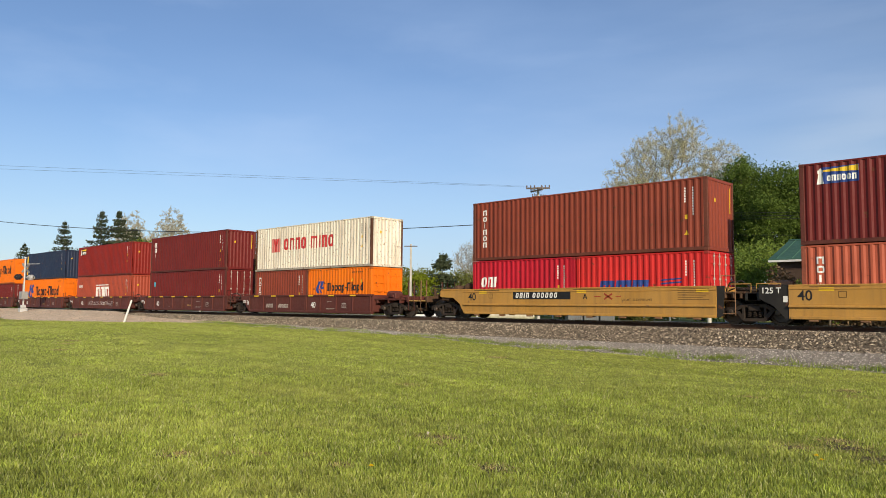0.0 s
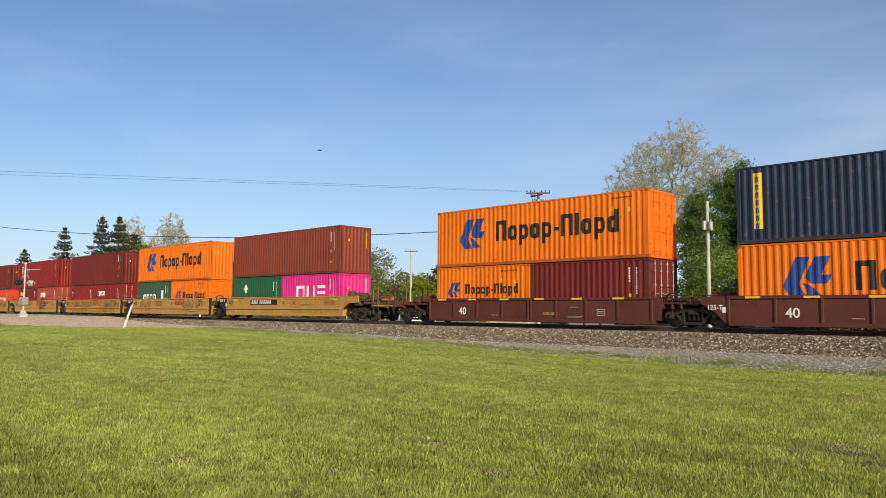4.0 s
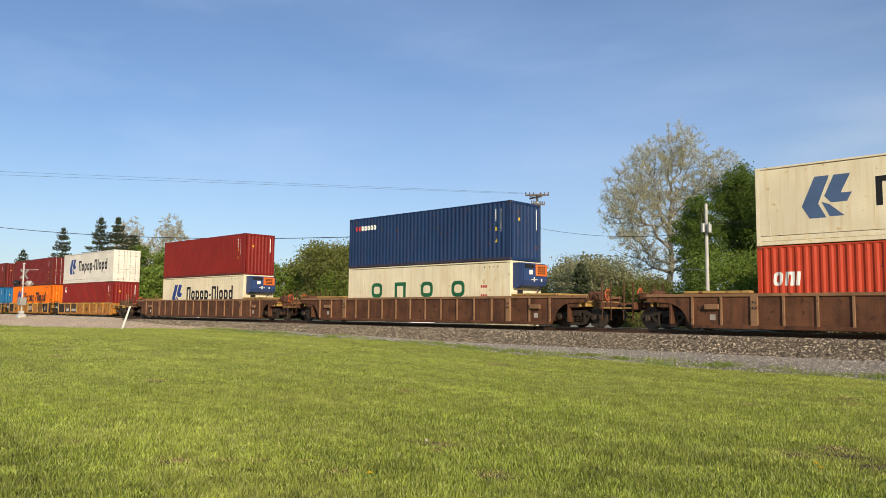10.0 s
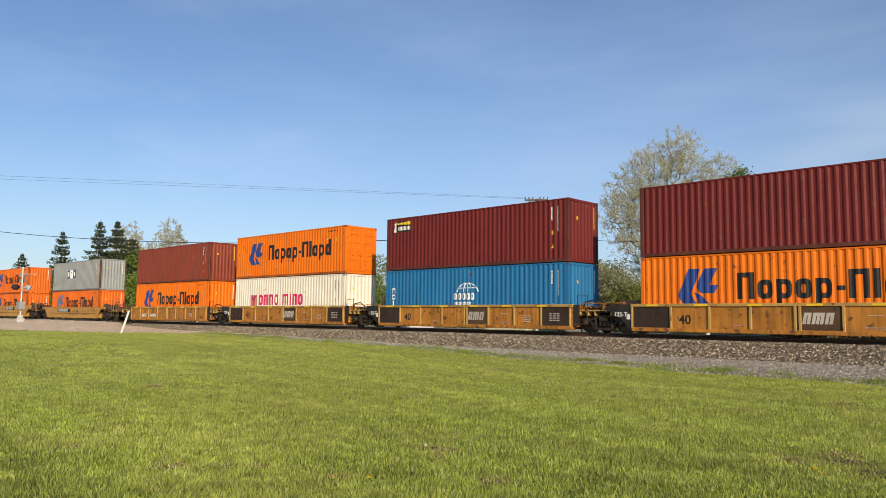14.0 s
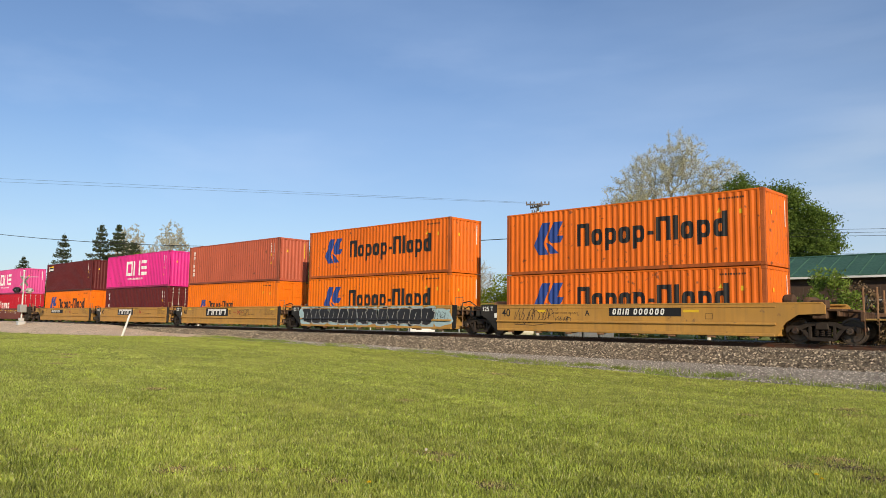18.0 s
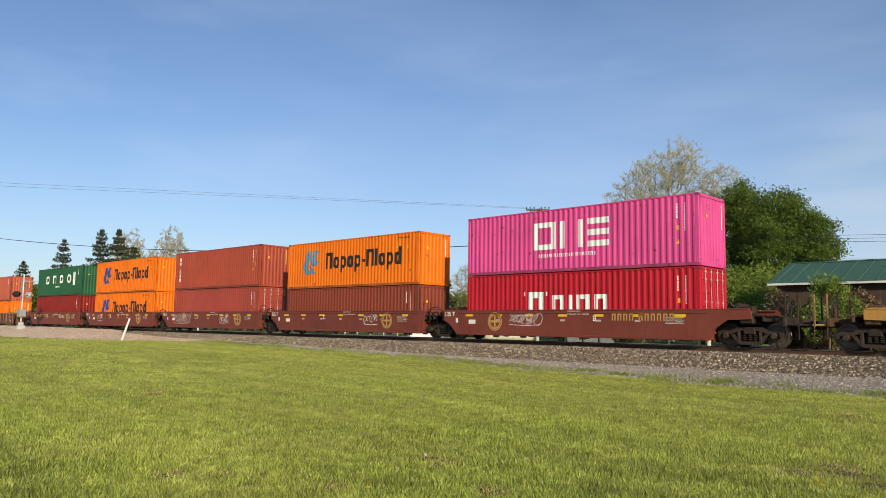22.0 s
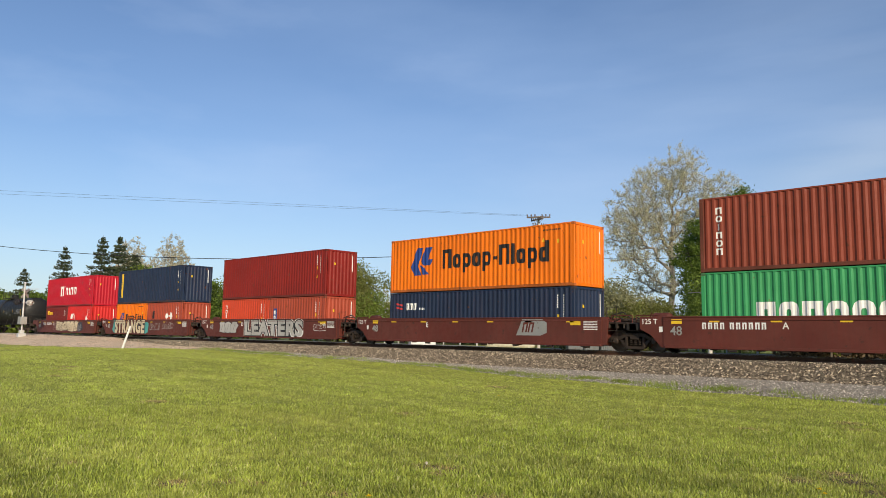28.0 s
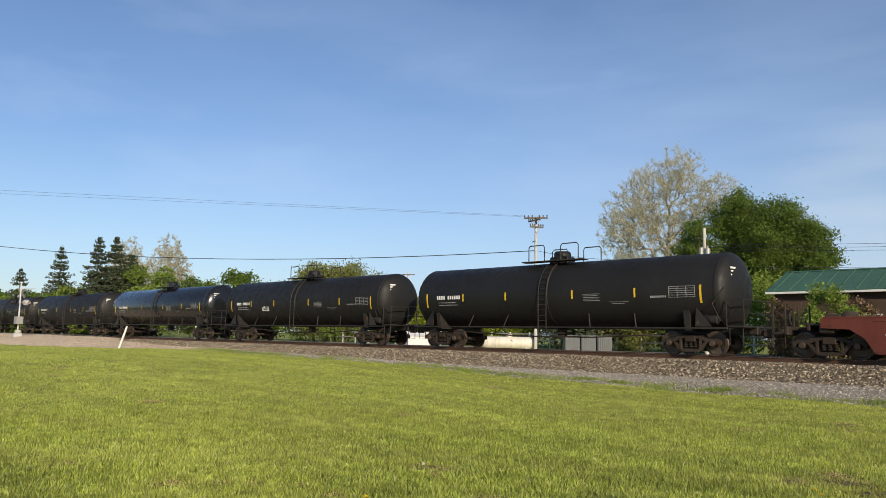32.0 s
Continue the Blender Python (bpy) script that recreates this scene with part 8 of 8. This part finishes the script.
# ---- spray paint on car sides ----
SPRAY = {"black": material("spray_black", (0.03, 0.03, 0.035), 0.5, spread=0.2, bump=0), "pale_blue": material("spray_pale_blue", (0.40, 0.55, 0.58), 0.55, spread=0.25, bump=0),
         "cream": material("spray_cream", (0.66, 0.56, 0.38), 0.55, spread=0.2, bump=0), "silver": material("spray_silver", (0.46, 0.45, 0.42), 0.5, spread=0.2, bump=0),
         "teal": material("spray_teal", (0.08, 0.35, 0.33), 0.55, spread=0.3, bump=0), "red": material("spray_red", (0.38, 0.06, 0.03), 0.6, spread=0.25, bump=0),
         "smoke": material("spray_smoke", (0.050, 0.046, 0.062), 0.55, spread=0.4, bump=0), "brown_line": material("spray_brown", (0.085, 0.045, 0.035), 0.55, spread=0.2, bump=0), "white": WHITE, "navy": material("spray_navy", (0.05, 0.06, 0.16), 0.55, spread=0.3, bump=0)}


def blob(cx, cz, rx, rz, lean=0.0, n=14, seed=0):
    r = random.Random(seed)
    out = []
    for i in range(n):
        a = 6.28319 * (i + 0.5) / n
        c, s_ = math.cos(a), math.sin(a)
        c, s_ = math.copysign(abs(c) ** 0.55, c), math.copysign(abs(s_) ** 0.55, s_)
        f = 0.68 + 0.5 * r.random()
        out.append((cx + rx * c * f + lean * rz * s_, cz + rz * s_ * min(1.0, f + 0.1)))
    return out


def spray(car, name, polys, colour, lift, y=-1.456):
    return part(name, painted(polys, True, lift).mesh(name, flip_check=False), SPRAY[colour], car, "", pose(0, y, 0))


def stroke(points, w):
    """A brush line as short quads."""
    out = []
    for (ax, az), (bx, bz) in zip(points, points[1:]):
        d = math.hypot(bx - ax, bz - az) or 1.0
        nx, nz = -(bz - az) / d * w / 2, (bx - ax) / d * w / 2
        out.append([(ax - nx, az - nz), (bx - nx, bz - nz), (bx + nx, bz + nz), (ax + nx, az + nz)])
    return out


def scribble(x0, x1, z0, z1, loops, w, seed):
    """A sprayed tag: a run of loops, hooks and dashes of uneven size, with a line drawn under it."""
    r, out = random.Random(seed), []
    x, mid, half = x0, (z0 + z1) / 2, (z1 - z0) / 2
    step = (x1 - x0) / loops
    for k in range(loops):
        a0, n = r.random() * 6.283, r.randint(5, 11)
        rx, rz, cz, lean = step * (0.45 + 0.5 * r.random()), half * (0.4 + 0.6 * r.random()), mid + half * 0.4 * (r.random() - 0.5), 0.5 * r.random()
        way, kink = r.choice((-1, 1)), r.random() * 0.35
        pts = []
        for q in range(n):
            a = a0 + way * q * 0.75
            pz = rz * math.sin(a) * (1 + kink * math.cos(3 * a))
            pts.append((x + step * 0.5 + rx * math.cos(a) + lean * pz, min(z1, max(z0, cz + pz))))
        out += stroke(pts, w * (0.8 + 0.5 * r.random()))
        if r.random() < 0.6:
            out += stroke([(x, mid - half * r.random()), (x + step * (0.6 + r.random()), mid + half * r.random())], w)
        x += step
    out += stroke([(x0, z0 + 0.04), ((x0 + x1) / 2, z0 - 0.0), (x1, z0 + 0.10 * r.random() + 0.03)], w)
    return out


def bubble_piece(x0, x1, z0, z1, n, fill, line, back, tail=None):
    """A bubble-letter piece: backing cloud, outlined fat shapes and inner lines."""
    def put(car, spec):
        r = random.Random(n * 13)
        if back:
            spray(car, "graffiti_cloud", [blob(x0 + (x1 - x0) * (k + 0.3) / (n - 0.2), (z0 + z1) / 2, (x1 - x0) / n * 0.8, (z1 - z0) * 0.54, 0, 14, k) for k in range(n)], back, 0.004)
        if tail:
            spray(car, "graffiti_tail", [blob(x1 + tail[1] * 0.4, (z0 + z1) / 2 - 0.05, tail[1] * 0.55, (z1 - z0) * 0.45, 0.1, 18, 7)], tail[0], 0.003)
        step = (x1 - x0) / n
        outer, inner, lines = [], [], []
        for k in range(n):
            c, zc = x0 + step * (k + 0.5), (z0 + z1) / 2 + (r.random() - 0.5) * 0.06
            rx, rz, lean = step * (0.54 + 0.10 * r.random()), (z1 - z0) * (0.44 + 0.05 * r.random()), 0.5 * (r.random() - 0.4)
            outer.append(blob(c, zc, rx, rz, lean, 14, k + 50))
            inner.append(blob(c, zc, rx - 0.035, rz - 0.035, lean, 14, k + 50))
            lines += stroke([(c - rx * 0.2, zc - rz * 0.4), (c - rx * 0.05, zc), (c + rx * 0.1, zc + rz * 0.45)], 0.03)
        if car["label"].startswith("yellow"):
            part("graffiti_over_ledge", Solid().prism([(-1.44, 0.632), (-1.537, 0.650), (-1.537, 0.696), (-1.44, 0.750)], "x", x0, x1 - 0.1), SPRAY[fill], car)
        for k in range(n):
            spray(car, "graffiti_outline", [outer[k]], line, 0.006 + 0.0012 * k)
            spray(car, "graffiti_fill", [inner[k]], fill, 0.0066 + 0.0012 * k)
        spray(car, "graffiti_detail", lines, line, 0.010 + 0.0012 * n)
    return put


def tag_lines(spans, colour, w=0.028, lift=0.006):
    def put(car, spec):
        for k, (x0, x1, z0, z1, loops) in enumerate(spans):
            spray(car, "graffiti_tag", scribble(x0, x1, z0, z1, loops, w, k * 3 + loops), colour, lift)
    return put


def red_logo(x, z, size):
    def put(car, spec):
        spray(car, "logo_bars", word("CCO", x, z, size * 1.35, 0.32, 0.1, 0.12, 1.25), "red", 0.005)
    return put


def word_piece(text, x0, x1, z0, z1, fill, line, back, rim=""):
    """A sprayed word in fat capitals with an outline, stretched to its field."""
    def put(car, spec):
        if back:
            spray(car, "graffiti_cloud", [blob(x0 - 0.05, (z0 + z1) / 2, 0.45, (z1 - z0) * 0.5, 0, 14, 3), blob(x1 + 0.25, (z0 + z1) / 2 - 0.1, 0.5, (z1 - z0) * 0.42, 0, 14, 5)], back, 0.004)
        layers = [(0.11, SPRAY[line], -1.462), (0.05, SPRAY[fill], -1.468)]
        if rim:
            layers = [(0.15, SPRAY[rim], -1.459)] + layers
        for grow, mat, y in layers:
            cu = bpy.data.curves.new("piece", "FONT")
            cu.body, cu.size, cu.extrude, cu.offset, cu.space_character = text, 1.2, 0.001, 1.2 * grow, 1.12
            ob = bpy.data.objects.new("piece", cu)
            scene.collection.objects.link(ob)
            bpy.context.view_layer.update()
            me = bpy.data.meshes.new_from_object(ob.evaluated_get(bpy.context.evaluated_depsgraph_get()))
            bpy.data.objects.remove(ob)
            me.transform(pose(0, 0, 0, 90))
            xs, zs = [v.co.x for v in me.vertices], [v.co.z for v in me.vertices]
            pad = 1.2 * (grow - 0.05) * 0.9
            sx, sz = (x1 - x0 + 2 * pad) / (max(xs) - min(xs)), (z1 - z0 + 2 * pad) / (max(zs) - min(zs))
            for v in me.vertices:
                v.co.x = x0 - pad + (v.co.x - min(xs)) * sx
                v.co.z = z0 - pad + (v.co.z - min(zs)) * sz
            me.materials.clear()
            part("graffiti_word", me, mat, car, "", pose(0, y, 0))
    return put


# ---- the train: where each unit stands at 0 s (front of its upper container), car, boxes ----
HC, STD, L20 = 2.896, 2.591, 6.058
Y, YR, MR, RB, OX, OD = "yellow", "yellow_rusty", "red_brown", "rust_brown", "oxide", "oxide_dark"


def b40(paint, style="", doors=False, high=HC, reefer=""):
    return dict(paint=paint, style=style, doors=doors, high=high, reefer=reefer)


def b20(paint, style="", doors=False):
    return dict(paint=paint, style=style, doors=doors, high=STD, length=L20)


UNITS = [
    # front, kind, paint, front end, rear end, marks, upper box, lower boxes (front one first)
    (2.98, "smooth40", Y, "joint", "joint", [yellow_marks("B")], b40("maroon", "beacon_dark"), [b20("light_brick"), b20("light_brick", "upright4")]),
    (-12.62, "smooth40", Y, "joint", "coupler", [yellow_marks("A", True)], b40("brown_red", "upright6"), [b20("bright_red", "hmm_blue", True), b20("crimson", "cai")]),
    (-32.60, "ribbed40", MR, "coupler", "joint", [rib_marks("", True)], b40("cream_rusty", "yang"), [b20("orange", "hapag", True), b20("brown_red", "upright4")]),
    (-48.72, "ribbed40", MR, "joint", "joint", [rib_marks()], b40("maroon", "upright3"), [b40("maroon", "blue_dot", True)]),
    (-64.74, "ribbed40", MR, "joint", "joint", [rib_marks(), tag_lines([(-2.4, 3.2, 0.48, 0.86, 16)], "white", 0.018)], b40("dark_red", "beacon"), [b40("brick", "hmm")]),
    (-80.61, "ribbed40", MR, "joint", "joint", [rib_marks()], b40("navy", "raffles"), [b40("orange", "hapag", True)]),
    (-96.45, "ribbed40", MR, "joint", "coupler", [rib_marks()], b40("orange", "hapag", True), [b20("maroon", "", True), b20("orange", "hapag")]),
    (-116.84, "smooth40", Y, "coupler", "joint", [yellow_marks("A", True)], b40("brown_red"), [b20("pink", "one_20"), b20("green", "green_hazard")]),
    (-132.40, "smooth40", Y, "joint", "joint", [yellow_marks("E"), red_logo(1.2, 0.95, 0.42), tag_lines([(-5.0, -3.0, 0.5, 1.38, 9), (2.6, 5.4, 0.45, 1.4, 11), (-2.2, -1.0, 0.9, 1.3, 5)], "black")], b40("orange", "hapag"), [b20("orange", "hapag", True), b20("dull_green", "uasc_20")]),
    (-147.95, "smooth40", Y, "joint", "joint", [yellow_marks("D"), red_logo(0.4, 0.92, 0.36), tag_lines([(-5.6, -3.2, 0.78, 1.36, 11), (-4.0, -1.0, 0.66, 1.40, 17), (-1.4, 0.3, 0.82, 1.36, 9), (-5.2, -1.6, 0.28, 0.62, 15), (-1.4, 1.8, 0.28, 0.60, 13), (2.0, 4.2, 0.72, 1.40, 11), (3.2, 6.2, 0.34, 1.42, 15), (1.9, 3.6, 0.30, 0.60, 8)], "black", 0.020)], b40("maroon"), [b20("dark_red", "red_label", True), b20("dark_red", "twin_label")]),
    (-163.70, "smooth40", Y, "joint", "joint", [yellow_marks("C"), red_logo(0.5, 0.92, 0.40), tag_lines([(-5.2, -4.0, 0.8, 1.3, 4), (-2.6, -1.0, 0.9, 1.32, 6), (2.6, 4.6, 1.1, 1.4, 8)], "black")], b40("dark_red", "upright3"), [b20("rose_red", "white_label", True), b20("maroon", "touax")]),
    (-179.47, "smooth40", Y, "joint", "coupler", [yellow_marks("B", True), tag_lines([(2.0, 4.4, 0.9, 1.35, 8), (4.6, 5.8, 0.8, 1.3, 5)], "black")], b40("maroon", "beacon"), [b20("orange_red", "hyundai", True), b20("blue", "nyk")]),
    (-201.34, "long", RB, "coupler", "coupler", [], b40("cream", "hapag_reefer", reefer="front"), [b40("orange_red", "cai")]),
    (-225.18, "long", RB, "coupler", "coupler", [], b40("blue", "seaco"), [b40("cream", "uasc_reefer", reefer="front")]),
    (-248.94, "long", RB, "coupler", "coupler", [], b40("dark_red"), [b40("cream", "hapag_reefer_new", reefer="front")]),
    (-271.06, "ribbed40", YR, "coupler", "joint", [rib_marks("", True)], b40("white", "hapag_reefer_new", reefer="rear"), [b40("dark_red", "plate")]),
    (-286.80, "ribbed40", YR, "joint", "joint", [rib_marks()], b40("maroon", "", True), [b40("orange", "hapag")]),
    (-302.53, "ribbed40", YR, "joint", "joint", [rib_marks()], b40("maroon", "beacon"), [b40("cosco_blue", "cosco")]),
    (-318.41, "ribbed40", YR, "joint", "joint", [rib_marks()], b40("orange", "hapag", True), [b40("off_white", "yang_new")]),
    (-334.46, "ribbed40", YR, "joint", "coupler", [rib_marks("", True, True)], b40("brown_red"), [b40("orange", "hapag")]),
    (-354.58, "low40", Y, "coupler", "coupler", [yellow_marks("", True), tag_lines([(-0.6, 2.2, 0.45, 1.0, 8), (2.8, 4.8, 0.5, 1.0, 7)], "black", 0.018)], b40("grey", "mol"), [b40("orange_worn", "hapag_slate", high=STD)]),
    (-374.50, "smooth40", Y, "coupler", "joint", [yellow_marks("A", True, False, True), tag_lines([(-5.4, -3.2, 0.50, 1.38, 8), (-3.1, -2.3, 0.62, 0.95, 5)], "black", 0.02)], b40("orange_worn", "hapag"), [b40("orange_worn", "hapag", high=STD)]),
    (-390.46, "smooth40", Y, "joint", "joint", [bubble_piece(-6.2, 5.2, 0.34, 1.42, 13, "black", "silver", "pale_blue", ("pale_blue", 1.4)), tag_lines([(5.0, 6.2, 0.6, 1.2, 5)], "black", 0.022)], b40("orange_worn", "hapag"), [b40("orange", "hapag")]),
    (-406.08, "smooth40", Y, "joint", "joint", [yellow_marks("D", False, True), tag_lines([(1.9, 3.1, 0.85, 1.3, 4)], "black", 0.022)], b40("light_brick", "upright6"), [b40("orange", "hapag_small", True)]),
    (-421.64, "smooth40", Y, "joint", "joint", [yellow_marks("C", False, True)], b40("pink", "one"), [b40("maroon_dark", "upright6", True)]),
    (-437.42, "smooth40", Y, "joint", "coupler", [yellow_marks("B", True)], b40("maroon_dark", "beacon"), [b40("orange", "hapag", True)]),
    (-457.39, "smooth40", OX, "coupler", "joint", [brown_marks("B", True, True, True), tag_lines([(-3.2, -1.4, 0.72, 1.36, 7)], "white", 0.022)], b40("pink_faded", "one"), [b40("crimson", "kline", True)]),
    (-473.13, "smooth40", OX, "joint", "joint", [brown_marks("C"), tag_lines([(2.0, 3.1, 0.65, 1.3, 4)], "white", 0.024)], b40("orange", "hapag_faded"), [b40("brown_red", high=STD)]),
    (-488.65, "smooth40", OX, "joint", "joint", [brown_marks("D"), tag_lines([(-5.6, -2.8, 0.55, 1.42, 10), (1.5, 2.7, 0.60, 1.36, 5)], "white", 0.022)], b40("brick", "upright6"), [b40("rose_red", "", True)]),
    (-504.38, "smooth40", OX, "joint", "joint", [brown_marks("E"), tag_lines([(-4.6, -3.6, 0.65, 1.3, 4)], "white", 0.024)], b40("orange", "hapag"), [b40("orange", "hapag")]),
    (-520.26, "smooth40", OX, "joint", "coupler", [brown_marks("A", True), tag_lines([(1.4, 2.8, 0.9, 1.2, 5)], "white", 0.024)], b40("green", "uasc"), [b40("dark_red")]),
    (-541.95, "long", RB, "coupler", "coupler", [long_patches], b40("light_brick", "upright6"), [b40("orange", "hapag_small", high=STD)]),
    (-565.49, "smooth48", OD, "coupler", "joint", [big_marks("A", True)], b40("brown_red", "upright6"), [b40("bright_green", "evergreen")]),
    (-583.53, "smooth48", OD, "joint", "joint", [big_marks("E", False, True)], b40("orange", "hapag"), [b40("navy", "nyk", high=STD)]),
    (-601.68, "smooth48", OD, "joint", "joint", [big_marks("D"), bubble_piece(-5.9, -3.5, 0.40, 1.36, 3, "silver", "black", None), word_piece("LEATERS", -2.5, 4.2, 0.34, 1.36, "silver", "black", None, "white"), tag_lines([(5.4, 6.6, 0.7, 1.2, 4)], "white", 0.022)], b40("dark_red"), [b20("brick", "cronos"), b20("orange_red", "upright4")]),
    (-619.94, "smooth48", OD, "joint", "joint", [big_marks("C"), word_piece("STRANGE", -5.7, 0.2, 0.30, 1.43, "cream", "black", "teal"), tag_lines([(1.2, 3.0, 0.6, 1.25, 6), (3.4, 5.2, 0.7, 1.3, 5)], "silver", 0.022)], b40("navy", "raffles"), [b20("brick", "hazard"), b20("orange", "hapag")]),
    (-637.90, "smooth48", OD, "joint", "coupler", [big_marks("B", True), bubble_piece(-2.2, 3.6, 0.30, 1.42, 6, "cream", "brown_line", None, ("smoke", 1.3)), tag_lines([(-2.9, -2.1, 0.45, 1.2, 4), (3.5, 4.5, 0.45, 1.1, 5)], "silver", 0.022), tag_lines([(-2.0, 3.4, 0.50, 1.22, 11)], "brown_line", 0.026, 0.021)], b40("crimson", "kline"), [b20("bright_red", "cai_hazard"), b20("maroon", "touax")]),
]
FLOOR = 0.24
TRAIN = []          # (thing, x at 0 s, z)
for front, kind, paint, fe, re, marks, upper, lowers in UNITS:
    mid = front - 6.096
    TRAIN.append((well_car(kind, paint, fe, re, marks), mid, 0.0))
    for k, low in enumerate(lowers):
        x = mid + ((3.067 if k == 0 else -3.067) if len(lowers) == 2 else 0.0)
        TRAIN.append((shipping_box(**low), x, FLOOR))
    TRAIN.append((shipping_box(**upper), mid, FLOOR + lowers[0]["high"] + 0.02))
for k in range(6):
    TRAIN.append((tank_car(k == 2, k == 1), -664.9 - 19.35 * k, 0.0))


# a swallow that crosses the sky and flies off over the trees
FEATHER = material("dark_feathers", (0.030, 0.030, 0.038), 0.6, 0, 0.2, 20, 0.1)
bird = empty("bird", "small dark bird in flight over the railway", "bird")
part("body", Solid().lathe([(0.0, 0.10), (0.018, 0.088), (0.03, 0.05), (0.034, 0.0), (0.022, -0.06), (0.010, -0.09), (0.0, -0.10)], 12, "x"), FEATHER, bird, "", None, True)
part("tail", Solid().prism([(-0.08, -0.012), (-0.19, -0.045), (-0.15, 0.0), (-0.19, 0.045), (-0.08, 0.012)], "z", -0.003, 0.003), FEATHER, bird)
part("beak", Solid().rod((0.098, 0, 0.0), (0.118, 0, -0.002), 0.006, 6, 0.001), FEATHER, bird)
WINGS = {}
for sd in (1, -1):
    WINGS[sd] = part("wing", Solid().prism([(0.05, sd * 0.015), (0.06, sd * 0.09), (-0.01, sd * 0.21), (-0.06, sd * 0.24), (-0.05, sd * 0.14), (-0.04, sd * 0.015)], "z", -0.003, 0.003), FEATHER, bird)
FLIGHT = [(0, -62, -45, 6.2), (2.0, -43.0, -24.0, 6.4), (2.6, -37.13, -18.13, 6.39), (3.0, -34.3, -14.2, 6.4), (3.5, -33.5, -9.24, 7.92), (4.2, -37.47, 0.51, 11.03), (4.9, -42.09, 12.45, 13.89),
          (5.5, -45.58, 22.88, 15.27), (6.1, -50.24, 32.26, 15.7), (6.7, -55.54, 41.18, 14.9), (7.6, -62.9, 54.0, 11.1), (9.0, -72.0, 68.0, 5.0), (10.0, -74.0, 72.0, -0.45), (32.0, -74.0, 72.01, -0.45)]


def run(t):
    """Metres that the train has gone after t seconds."""
    return 20.36 * t - 0.0084 * t * t + 0.000057 * t ** 3


def motions():
    times = [0, 0.1, 0.3] + list(range(1, 32)) + [31.7, 31.9, 32]
    for thing, x, z in TRAIN:
        walk(thing, [(t, pose(x + run(t), 0, z)) for t in times])
    rows = []
    for k, (s, x, y, z) in enumerate(FLIGHT):
        p, q = FLIGHT[max(0, k - 1)], FLIGHT[min(len(FLIGHT) - 1, k + 1)]
        rows.append((s, pose(x, y, z, 0, 0, math.degrees(math.atan2(q[2] - p[2], q[1] - p[1])))))
    walk(bird, rows)
    beats = [0.0] + [1.6 + 0.05 * k for k in range(168)] + [10.2, 32.0]
    for sd, wing in WINGS.items():
        walk(wing, [(s, pose(0, 0, 0.01, sd * (10 + 42 * math.sin(s * 26)) if 1.5 < s < 10 else 0)) for s in beats])
    # the wheels roll without slipping, one key a frame; all wheelsets of one axle place turn alike
    for sx, sets in WHEELSETS.items():
        walk(sets[0], [(f / FPS, Matrix.Translation((sx * 0.89, 0, R_WHEEL)) @ Matrix.Rotation(run(f / FPS) / R_WHEEL, 4, "Y")) for f in range(int(32 * FPS) + 1)])
        roll = sets[0].animation_data
        for w in sets[1:]:
            keys = w.animation_data_create()
            w.rotation_mode = "QUATERNION"
            keys.action = roll.action
            keys.action_slot = roll.action_slot


motions()
